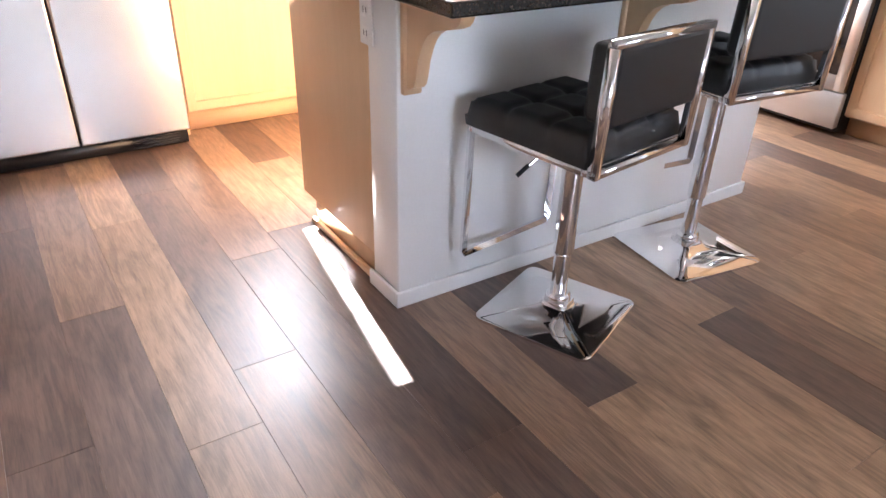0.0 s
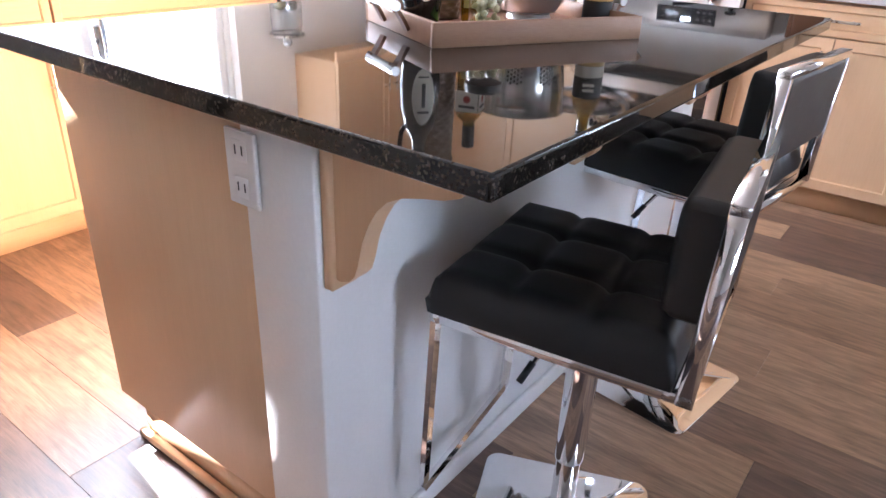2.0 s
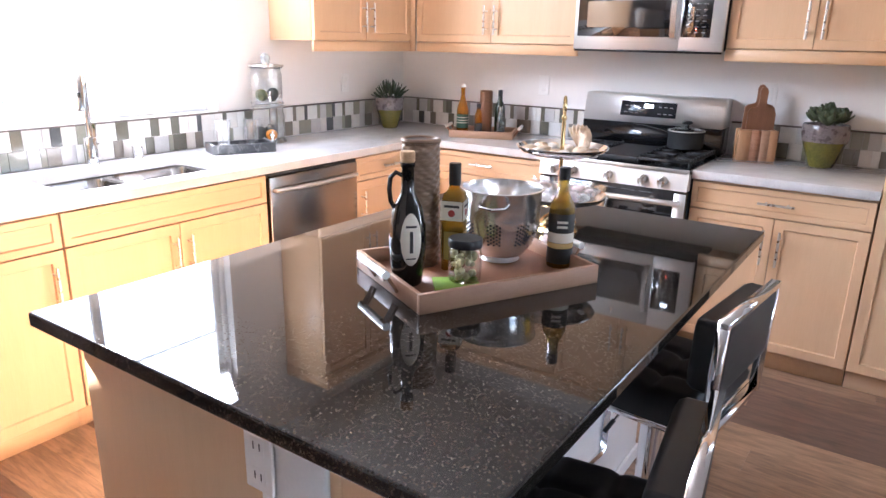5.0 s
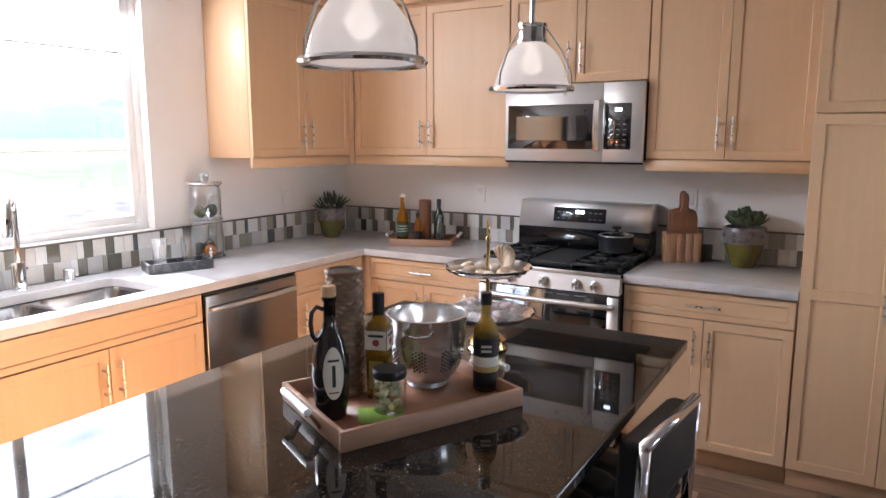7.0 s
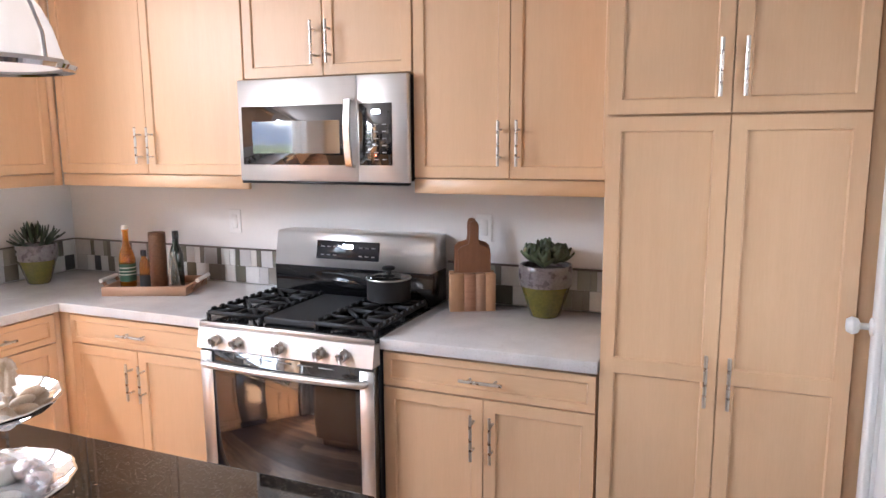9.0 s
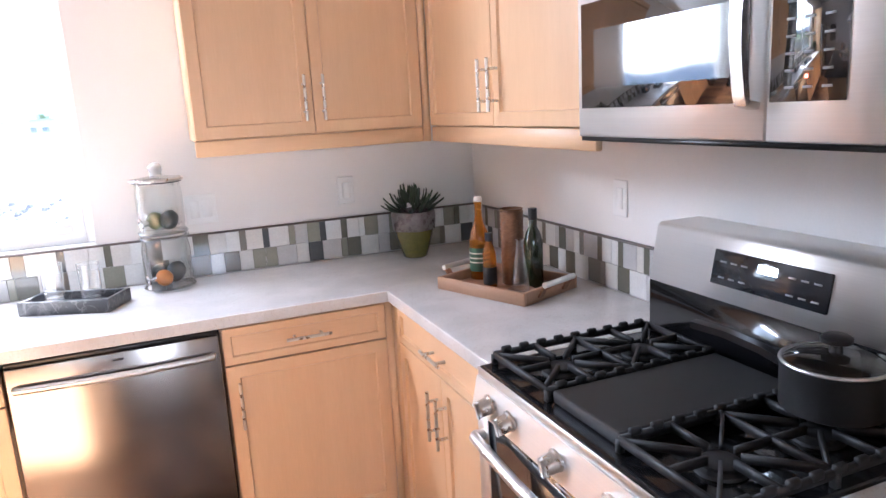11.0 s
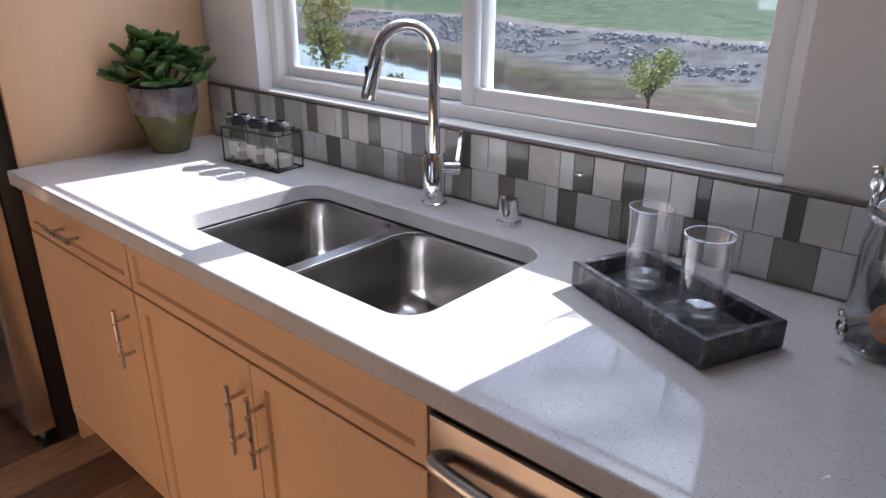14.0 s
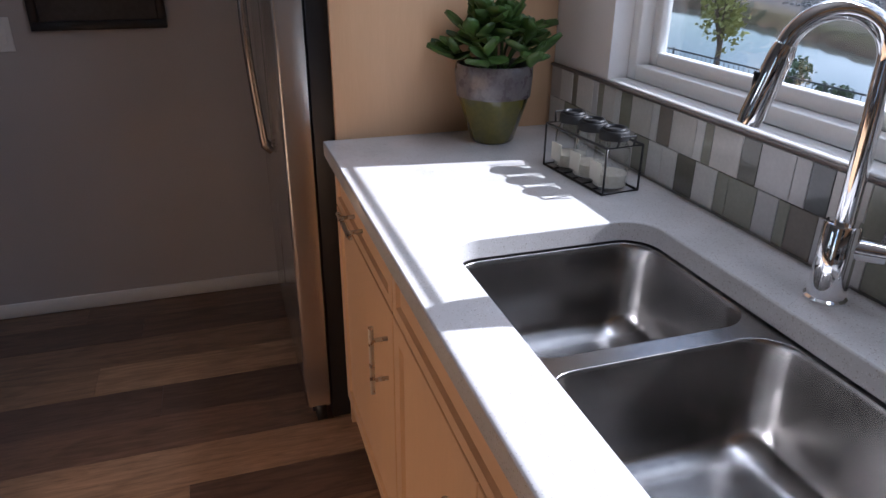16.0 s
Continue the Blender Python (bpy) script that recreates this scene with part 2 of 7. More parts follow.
M_BRIGHTSTEEL = mat("satin_bright_steel", (0.84, 0.825, 0.80), (0.80, 0.785, 0.76), 0.40, 0.72, scale=(1.5, 1.5, 320), fine=700, bump=0, rvar=0.03)
M_BOWL = mat("polished_bowl_steel", (0.82, 0.81, 0.80), (0.78, 0.77, 0.76), 0.2, 0.85, scale=(6, 6, 90), fine=400, bump=0, rvar=0.06)
M_STEELV = mat("brushed_steel_upright", (0.72, 0.70, 0.67), (0.70, 0.68, 0.65), 0.25, 1.0, scale=(320, 320, 1.5), fine=700, bump=0, rvar=0.02)
M_DARKSTEEL = mat("dark_brushed_steel", (0.33, 0.295, 0.265), (0.30, 0.265, 0.24), 0.22, 1.0, scale=(1.5, 1.5, 320), fine=700, bump=0, rvar=0.02)
M_SINK = mat("sink_steel", (0.39, 0.375, 0.36), (0.32, 0.305, 0.295), 0.25, 1.0, scale=(40, 40, 40), fine=300, bump=0, rvar=0.06)
M_CHROME = mat("chrome", (0.86, 0.86, 0.87), (0.82, 0.82, 0.83), 0.05, 1.0, scale=(9, 9, 9), fine=60, bump=0.0, rvar=0.03)
M_NICKEL = mat("satin_nickel", (0.66, 0.62, 0.57), (0.58, 0.54, 0.5), 0.28, 1.0, scale=(60, 60, 60), fine=500, bump=0)
M_BRASS = mat("polished_brass", (0.75, 0.58, 0.30), (0.62, 0.45, 0.2), 0.15, 1.0, scale=(20, 20, 20), fine=90, bump=0.02)
M_LEATHER = mat("black_leatherette", (0.011, 0.011, 0.012), (0.007, 0.007, 0.008), 0.45, scale=(14, 14, 14), fine=700, bump=0.25, rvar=0.1)
M_PLASTIC = mat("black_plastic", (0.014, 0.014, 0.015), (0.010, 0.010, 0.011), 0.35, scale=(10, 10, 10), fine=300, bump=0.03)
M_ENAMEL = mat("black_enamel", (0.010, 0.010, 0.011), (0.007, 0.007, 0.008), 0.16, scale=(8, 8, 8), fine=100, bump=0.02, coat=0.4)
M_IRON = mat("cast_iron", (0.018, 0.018, 0.019), (0.012, 0.012, 0.012), 0.55, scale=(20, 20, 20), fine=500, bump=0.35)
M_DKGLASS = mat("dark_glass", (0.009, 0.009, 0.011), (0.007, 0.007, 0.008), 0.05, scale=(5, 5, 5), fine=40, bump=0.0, rvar=0.02, spec=0.8)
M_DKGLASS.node_tree.nodes["Principled BSDF"].inputs["IOR"].default_value = 2.0
M_GRANITE = speckle_mat("black_granite", (0.011, 0.009, 0.0075), ((0.024, 0.018, 0.014), (0.017, 0.013, 0.011), (0.045, 0.034, 0.026), (0.075, 0.06, 0.046)), 0.0030, 0.32, 0.03)
M_GRANITE.node_tree.nodes["Principled BSDF"].inputs["IOR"].default_value = 1.52
M_QUARTZ = speckle_mat("pale_quartz", (0.625, 0.61, 0.60), ((0.58, 0.58, 0.56), (0.70, 0.685, 0.67), (0.55, 0.525, 0.50), (0.46, 0.43, 0.40)), 0.0019, 0.15, 0.05)
M_PLANK = plank_mat("vinyl_plank", False)
M_PLANK_REST = plank_mat("vinyl_plank_rest", True)
M_JOINT = mat("floor_joint", (0.12, 0.075, 0.05), rough=0.8, bump=0.0)
M_GROUT = mat("grout", (0.68, 0.665, 0.64), (0.61, 0.595, 0.57), 0.85, scale=(20, 20, 20), fine=400, bump=0.2)
M_PENCIL = mat("pencil_trim", (0.13, 0.10, 0.085), (0.09, 0.07, 0.06), 0.3, scale=(20, 20, 20), fine=200)
TILE_TONES = (
    ("tile_white", (0.78, 0.775, 0.75), 0.12), ("tile_cream", (0.70, 0.675, 0.63), 0.2), ("tile_pale_grey", (0.57, 0.555, 0.545), 0.14),
    ("tile_sage", (0.31, 0.305, 0.245), 0.1), ("tile_olive", (0.165, 0.158, 0.125), 0.1), ("tile_taupe", (0.235, 0.205, 0.17), 0.16), ("tile_slate", (0.11, 0.115, 0.115), 0.1))
M_TILES = [mat(n_, c_, tuple(k * 0.86 for k in c_), r_, scale=(25, 25, 25), fine=160, bump=0.04, coat=0.5) for n_, c_, r_ in TILE_TONES]
M_PANE = clear_mat("window_glass", (0.97, 0.985, 0.98))
M_CLEAR = clear_mat("clear_glass", (0.93, 0.955, 0.95), ior=1.5)
M_TUMBLER = clear_mat("tumbler_glass", (0.965, 0.975, 0.975), edge=1.2, milk=0.045)
M_CANGLASS = clear_mat("thick_jar_glass", (0.945, 0.958, 0.955), edge=1.35, milk=0.02)
M_KNOB = clear_mat("glass_knob", (0.85, 0.87, 0.87), edge=0.9, milk=0.3, milk_tint=(0.8, 0.8, 0.8))
M_CLEARJAR = clear_mat("clear_jar_glass", (0.94, 0.955, 0.945), ior=1.5)
M_AMBER = clear_mat("amber_oil_glass", (0.92, 0.55, 0.08), ior=1.5, milk=0.3, milk_tint=(0.75, 0.34, 0.03))
M_OLIVE = clear_mat("olive_oil_glass", (0.75, 0.55, 0.12), ior=1.5, milk=0.35, milk_tint=(0.45, 0.33, 0.06))
M_BOTTLE = mat("black_bottle_glass", (0.012, 0.010, 0.009), (0.008, 0.007, 0.006), 0.07, bump=0.0, rvar=0.03, spec=0.7)
M_GREENB = mat("dark_green_bottle_glass", (0.02, 0.03, 0.012), (0.014, 0.02, 0.008), 0.07, bump=0.0, rvar=0.03, spec=0.7)
M_LABEL = mat("cream_label", (0.72, 0.68, 0.58), (0.66, 0.62, 0.52), 0.6, scale=(30, 30, 30), fine=300)
M_LABELB = mat("black_label", (0.02, 0.018, 0.016), rough=0.5)
M_LABELO = mat("ochre_label", (0.62, 0.42, 0.16), (0.5, 0.32, 0.1), 0.55)
M_LABELV = mat("olive_label", (0.34, 0.29, 0.08), (0.27, 0.22, 0.06), 0.5)
M_LABELG = mat("green_label", (0.03, 0.09, 0.05), rough=0.5)
M_INK = mat("dark_ink", (0.03, 0.028, 0.026), rough=0.6, bump=0)
M_RED = mat("red_ink", (0.4, 0.04, 0.03), rough=0.6, bump=0)
M_CORK = mat("cork", (0.55, 0.37, 0.2), (0.4, 0.24, 0.12), 0.8, scale=(120, 120, 120), fine=400, bump=0.3)
M_WICKER = mat("woven_rattan", (0.30, 0.20, 0.13), (0.13, 0.075, 0.045), 0.3, scale=(40, 40, 160), fine=500, bump=0.5, mix=1.0)
M_COPPER = mat("copper_brown_weave", (0.24, 0.11, 0.05), (0.09, 0.04, 0.018), 0.5, scale=(60, 60, 190), fine=500, bump=0.5, mix=1.0)
M_PICKLE = mat("pale_pickles", (0.72, 0.67, 0.42), (0.54, 0.48, 0.25), 0.5, scale=(50, 50, 50), fine=200)
M_NAPKIN = mat("lime_napkin", (0.22, 0.36, 0.03), (0.17, 0.29, 0.02), 0.8, scale=(60, 60, 60), fine=500, bump=0.2)
M_SLATE = vein_mat("grey_marble", (0.066, 0.066, 0.07), (0.028, 0.028, 0.03), (0.30, 0.295, 0.29), 0.3)
M_POTGREEN = mat("olive_glaze", (0.14, 0.12, 0.016), (0.085, 0.075, 0.010), 0.18, scale=(14, 14, 14), fine=90, coat=0.5)
M_POTTOP = mat("mottled_plum_glaze", (0.22, 0.19, 0.185), (0.035, 0.022, 0.027), 0.28, scale=(38, 38, 38), fine=160, bump=0.5, mix=1.0, coat=0.3)
M_SOIL = mat("potting_soil", (0.035, 0.022, 0.014), (0.018, 0.011, 0.007), 0.95, scale=(60, 60, 60), fine=300, bump=0.6)
M_LEAF = mat("jade_leaf", (0.06, 0.115, 0.022), (0.03, 0.065, 0.013), 0.38, scale=(30, 30, 30), fine=200, spec=0.4)
M_LEAFD = mat("dark_succulent_leaf", (0.026, 0.05, 0.022), (0.013, 0.028, 0.013), 0.42, scale=(30, 30, 30), fine=200)
M_LEAFG = mat("grey_green_rosette_leaf", (0.075, 0.10, 0.042), (0.035, 0.045, 0.022), 0.45, scale=(30, 30, 30), fine=200)
M_ORANGE = mat("orange_peel", (0.72, 0.24, 0.02), (0.6, 0.18, 0.012), 0.45, scale=(40, 40, 40), fine=500, bump=0.3)
M_AVOCADO = mat("avocado_skin", (0.022, 0.026, 0.016), (0.011, 0.013, 0.009), 0.5, scale=(50, 50, 50), fine=400, bump=0.5)
M_LIME = mat("lime_skin", (0.13, 0.13, 0.03), (0.05, 0.07, 0.015), 0.4, scale=(40, 40, 40), fine=400, bump=0.2)
M_SHELL = mat("seashell", (0.74, 0.6, 0.44), (0.6, 0.42, 0.28), 0.4, scale=(50, 50, 50), fine=300, bump=0.15)
M_SHELLW = mat("white_shell", (0.8, 0.77, 0.72), (0.68, 0.6, 0.52), 0.4, scale=(50, 50, 50), fine=300, bump=0.15)
M_WRAP = clear_mat("cellophane", (0.97, 0.97, 0.97), 0.06, 1.5, milk=0.18, milk_tint=(0.9, 0.88, 0.88))
M_CANDY = mat("pink_wrapped_sweets", (0.66, 0.42, 0.38), (0.78, 0.7, 0.66), 0.4, scale=(60, 60, 60), fine=300, mix=0.8)
M_SALT = mat("white_grains", (0.78, 0.74, 0.66), (0.62, 0.55, 0.45), 0.8, scale=(90, 90, 90), fine=500, bump=0.4)
M_SCREEN = mat("display_glass", (0.022, 0.024, 0.028), (0.018, 0.019, 0.022), 0.1, bump=0)
M_DIGIT = glow_mat("display_digits", (0.75, 0.85, 0.95), 1.2)
M_DIGITR = glow_mat("red_indicator", (0.9, 0.1, 0.06), 1.5)
M_KEY = mat("grey_print", (0.35, 0.35, 0.36), rough=0.6, bump=0)
M_BULB = glow_mat("lamp_bulb", (1.0, 0.9, 0.76), 0.2)
M_DIFFUSER = glow_mat("lit_lamp_diffuser", (1.0, 0.92, 0.84), 0.045)
M_RIBGLASS = clear_mat("ribbed_lamp_glass", (0.93, 0.93, 0.92), 0.12, 1.5, milk=0.78, milk_tint=(0.88, 0.86, 0.85))
M_SHADE = mat("woven_bamboo_shade", (0.085, 0.05, 0.035), (0.03, 0.018, 0.014), 0.7, scale=(8, 8, 140), fine=600, bump=0.5, mix=1.0)
M_FRAMEBLK = mat("dark_frame", (0.02, 0.018, 0.018), rough=0.35)
M_CANVAS = mat("dark_picture", (0.05, 0.045, 0.045), (0.025, 0.022, 0.022), 0.3, scale=(6, 6, 6))
M_WIRE = mat("black_wire", (0.02, 0.018, 0.017), rough=0.45, bump=0.05)


# ---- building helpers ----
def part(name, bm, material, parent=None, label="", smooth=35, at=None):
    """Links a bmesh as one mesh object, under a thing or a part."""
    me = bpy.data.meshes.new(name)
    bmesh.ops.recalc_face_normals(bm, faces=bm.faces[:])
    if smooth:
        boxy = len(bm.faces) < 140
        for e in bm.edges:
            if len(e.link_faces) == 2:
                turn = e.calc_face_angle(0.0)
                a, b = sorted(f.calc_area() for f in e.link_faces)
                e.smooth = not (turn > radians(smooth) or (boxy and turn > 0.2 and b > 8 * a))
    bm.to_mesh(me)
    bm.free()
    for mm in (material if isinstance(material, (list, tuple)) else (material,)):
        me.materials.append(mm)
    if smooth:
        me.polygons.foreach_set("use_smooth", [True] * len(me.polygons))
    ob = new(name, me)
    if parent:
        ob.parent = parent
    if at is not None:
        ob.matrix_basis = at
    if label:
        ob["label"] = label
    return ob


def shared(name, me, parent, at):
    ob = new(name, me)
    ob.parent = parent
    ob.matrix_basis = at
    return ob


def thing(name, label, category, at=None, group="", kind=""):
    ob = new(name)
    ob.empty_display_size = 0.1
    if at is not None:
        ob.matrix_basis = at
    return tagged(ob, label, category, group, kind)


def box(bm, x0, x1, y0, y1, z0, z1, bev=0.0, seg=1, m=None):
    r = bmesh.ops.create_cube(bm, size=1.0)
    vs = r["verts"]
    for v in vs:
        v.co = Vector((x0 + (v.co.x + 0.5) * (x1 - x0), y0 + (v.co.y + 0.5) * (y1 - y0), z0 + (v.co.z + 0.5) * (z1 - z0)))
        if m:
            v.co = m @ v.co
    if bev:
        es = list({e for v in vs for e in v.link_edges})
        bmesh.ops.bevel(bm, geom=es, offset=bev, segments=seg, profile=0.5, affect="EDGES")
    return bm


def B(*a, **k):
    return box(bmesh.new(), *a, **k)


def lathe(bm, profile, n=32, m=None, cap=True, flute=None):
    """Turns a profile of (radius, height) about z."""
    rings = []
    for r, z in profile:
        ring = []
        for k in range(n):
            a = 2 * math.pi * k / n
            rr = r * (flute(a, z) if flute else 1)
            c = Vector((rr * math.cos(a), rr * math.sin(a), z))
            ring.append(bm.verts.new(m @ c if m else c))
        rings.append(ring)
    for a, b in zip(rings, rings[1:]):
        for k in range(n):
            bm.faces.new((a[k], a[(k + 1) % n], b[(k + 1) % n], b[k]))
    if cap:
        for ring in (rings[0], rings[-1]):
            bm.faces.new(ring)
    return bm


def L(profile, n=32, m=None, cap=True, flute=None):
    return lathe(bmesh.new(), profile, n, m, cap, flute)


def tube(bm, pts, r, n=10, closed=False, flat=None):
    """Sweeps a round (or flat: (w, h)) section along points."""
    pts = [Vector(p) for p in pts]
    up = Vector((0, 0, 1))
    rings, prev = [], None
    cnt = len(pts)
    for i, p in enumerate(pts):
        a = pts[i - 1] if (i or closed) else p
        b = pts[(i + 1) % cnt] if (i < cnt - 1 or closed) else p
        d = (b - a).normalized()
        if prev is None:
            side = d.cross(up)
            if side.length < 1e-3:
                side = d.cross(Vector((1, 0, 0)))
            side.normalize()
        else:
            side = (prev - d * prev.dot(d)).normalized()
        prev = side
        nor = side.cross(d).normalized()
        if flat:
            w, h = flat[0] / 2, flat[1] / 2
            offs = [side * sx * w + nor * sy * h for sx, sy in ((-1, -1), (1, -1), (1, 1), (-1, 1))]
        else:
            rr = r[i] if isinstance(r, (list, tuple)) else r
            offs = [(side * math.cos(2 * math.pi * k / n) + nor * math.sin(2 * math.pi * k / n)) * rr for k in range(n)]
        rings.append([bm.verts.new(p + o) for o in offs])
    m_ = len(rings[0])
    pairs = list(zip(rings, rings[1:])) + ([(rings[-1], rings[0])] if closed else [])
    for a, b in pairs:
        for k in range(m_):
            bm.faces.new((a[k], a[(k + 1) % m_], b[(k + 1) % m_], b[k]))
    if not closed:
        bm.faces.new(rings[0])
        bm.faces.new(rings[-1])
    return bm


def T(pts, r, n=10, closed=False, flat=None):
    return tube(bmesh.new(), pts, r, n, closed, flat)


def rounded(x0, x1, y0, y1, r, n=6):
    out = []
    for cx, cy, a0 in ((x1 - r, y1 - r, 0), (x0 + r, y1 - r, 90), (x0 + r, y0 + r, 180), (x1 - r, y0 + r, 270)):
        for k in range(n + 1):
            a = radians(a0 + 90 * k / n)
            out.append((cx + r * math.cos(a), cy + r * math.sin(a)))
    return out


def slab(outline, holes, z0, z1, bev=0.0):
    """A flat slab with a plan outline and holes."""
    bm = bmesh.new()
    edges = []
    for loop in (outline, *holes):
        vs = [bm.verts.new((x, y, z1)) for x, y in loop]
        edges += [bm.edges.new((vs[k], vs[(k + 1) % len(vs)])) for k in range(len(vs))]
    bmesh.ops.triangle_fill(bm, edges=edges, use_beauty=True)
    bmesh.ops.dissolve_limit(bm, angle_limit=0.01, verts=bm.verts[:], edges=[e for e in bm.edges if len(e.link_faces) == 2])
    r = bmesh.ops.extrude_face_region(bm, geom=bm.faces[:])
    for v in r["geom"]:
        if isinstance(v, bmesh.types.BMVert):
            v.co.z = z0
    return bm


def loft(bm, loops, cap_last=True, cap_first=False):
    rings = [[bm.verts.new(p) for p in loop] for loop in loops]
    n = len(rings[0])
    for a, b in zip(rings, rings[1:]):
        for k in range(n):
            bm.faces.new((a[k], a[(k + 1) % n], b[(k + 1) % n], b[k]))
    if cap_last:
        bm.faces.new(rings[-1])
    if cap_first:
        bm.faces.new(rings[0])
    return bm


def arc(cx, cz, r, a0, a1, n=12):
    return [(cx + r * math.cos(radians(a0 + (a1 - a0) * k / n)), cz + r * math.sin(radians(a0 + (a1 - a0) * k / n))) for k in range(n + 1)]


def wall_with_openings(name, axis, at0, at1, lo, hi, top, openings, label, z0=0.0, paint=None):
    """A wall along an axis, from lo to hi, between at0 and at1 across, pierced by openings (from, to, bottom, top)."""
    bm = bmesh.new()

    def blk(a, b, c, d):
        if b - a > 1e-4 and d - c > 1e-4:
            if axis == "x":
                box(bm, a, b, at0, at1, c, d)
            else:
                box(bm, at0, at1, a, b, c, d)
    cur = lo
    for a, b, c, d in sorted(openings):
        blk(cur, a, z0, top)
        blk(a, b, z0, c)
        blk(a, b, d, top)
        cur = b
    blk(cur, hi, z0, top)
    bmesh.ops.remove_doubles(bm, verts=bm.verts[:], dist=1e-5)
    return tagged(part(name, bm, paint or M_WALL, smooth=0), label, "wall", kind="structure")


CT = 0.914          # worktop height
NY, EX = 4.20, 4.62  # inner faces of the window wall and the range wall
TOP = 2.75

# ---- structure ----
base = tagged(part("floor", B(-4.0, EX, -3.0, NY, -0.12, -0.006), M_JOINT, smooth=0), "grey-brown wood-look vinyl plank floor", "floor", kind="structure")
tagged(part("ceiling", B(-4.0, EX, -3.0, NY, TOP, TOP + 0.12), M_CEIL, smooth=0), "white painted flat ceiling", "ceiling", kind="structure")
WX0, WX1, WZ0, WZ1 = 1.53, 3.05, 1.088, 2.42
wall_with_openings("wall_north", "x", NY, NY + 0.14, 0.06, EX + 0.14, TOP, [(WX0, WX1, WZ0, WZ1)], "white painted wall with the sink window")
wall_with_openings("wall_east", "y", EX, EX + 0.14, 0.38, NY, TOP, [], "white painted wall behind the range")
wall_with_openings("wall_west", "y", 0.06, 0.20, 1.35, NY, TOP, [], "wall beside the refrigerator, shade painted into its colour", paint=M_WALLW)
wall_with_openings("wall_south_stub", "x", 0.38, 0.52, 3.05, EX, TOP, [(3.22, 3.92, 0.0, 2.04)], "white wall with a narrow glazed door")
wall_with_openings("wall_stub_return", "y", 3.05, 3.19, -3.0, 0.38, TOP, [], "white painted wall return")
# the opening in this unseen wall is added to admit light
wall_with_openings("wall_south", "x", -3.14, -3.0, -4.14, 3.05, TOP, [(0.5, 1.9, 1.0, 2.2)], "unseen white painted wall with an added window")
wall_with_openings("wall_living", "y", -4.14, -4.0, -3.0, 1.35, TOP, [], "white painted wall of the living side")
wall_with_openings("wall_living_back", "x", 1.35, 1.49, -4.0, 0.06, TOP, [], "white painted wall of the living side")


def skirting(name, *b):
    tagged(part(name, B(*b, bev=0.004), M_TRIM), "white painted baseboard along the wall", "baseboard", kind="structure")


skirting("baseboard_west", 0.20, 0.214, 1.36, 3.6, 0.0, 0.06)
skirting("baseboard_return", 3.036, 3.05, -2.95, 0.52, 0.0, 0.10)


def window_unit(name, axis_y, x0, x1, z0, z1, label, muntins=(), slide=None):
    """A vinyl window in a wall along x: outer frame, two sashes side by side, grid bars."""
    w = thing(name, label, "window", kind="structure")
    d0, d1 = axis_y, axis_y + 0.07
    f = bmesh.new()
    for a in ((x0, x0 + 0.035, z0, z1), (x1 - 0.035, x1, z0, z1), (x0 + 0.035, x1 - 0.035, z0, z0 + 0.035), (x0 + 0.035, x1 - 0.035, z1 - 0.035, z1)):
        box(f, a[0], a[1], d0, d1, a[2], a[3], 0.003)
    part("window_frame", f, M_TRIM, w)
    mid = slide if slide else (x0 + x1) / 2
    for k, (a, b, dy, st) in enumerate(((x0 + 0.035, mid + 0.03, 0.034, 0.03), (mid - 0.03, x1 - 0.035, 0.006, 0.042))):
        s = bmesh.new()
        y0, y1 = d0 + dy, d0 + dy + 0.026
        za, zb = z0 + 0.035, z1 - 0.035
        for q in ((a, a + st, za, zb), (b - st, b, za, zb), (a + st, b - st, za, za + st), (a + st, b - st, zb - st, zb)):
            box(s, q[0], q[1], y0, y1, q[2], q[3], 0.003)
        sash = part("sash", s, M_TRIM, w)
        pane = part("pane", B(a + st, b - st, y0 + 0.011, y0 + 0.015, za + st, zb - st), M_PANE, sash, "clear window glass", smooth=0)
        pane.visible_shadow = False
        for z in muntins:
            part("grid_bar", B(a + st, b - st, y0 + 0.008, y0 + 0.018, z - 0.006, z + 0.006, bev=0.002), M_TRIM, sash)
    return w


win = window_unit("window_1", NY + 0.05, WX0, WX1, WZ0 + 0.004, WZ1, "white vinyl sliding window over the sink", (1.50, 1.975), slide=2.315)
part("window_sill", B(WX0 + 0.003, WX1 - 0.003, NY - 0.006, NY + 0.05, WZ0 - 0.004, WZ0 + 0.004, bev=0.002), M_TRIM, win)
# unseen frame for the added south opening
d2 = thing("window_2", "unseen white framed window, added to let in light", "window", kind="structure")
f = bmesh.new()
for a in ((0.5, 0.55, 1.0, 2.2), (1.85, 1.9, 1.0, 2.2), (0.55, 1.85, 1.0, 1.05), (0.55, 1.85, 2.15, 2.2)):
    box(f, a[0], a[1], -3.07, -3.0, a[2], a[3], 0.003)
part("window_frame", f, M_TRIM, d2)

# narrow white glazed door beside the pantry, with a raised woven shade
door = thing("door_1", "white half-glazed exterior door with a lever", "door", kind="structure")
f = bmesh.new()
for a in ((3.14, 3.22, 0.0, 2.12), (3.92, 3.985, 0.0, 2.12), (3.22, 3.92, 2.04, 2.12)):
    box(f, a[0], a[1], 0.52, 0.538, a[2], a[3], 0.003)
part("door_casing", f, M_TRIM, door)
leaf = bmesh.new()
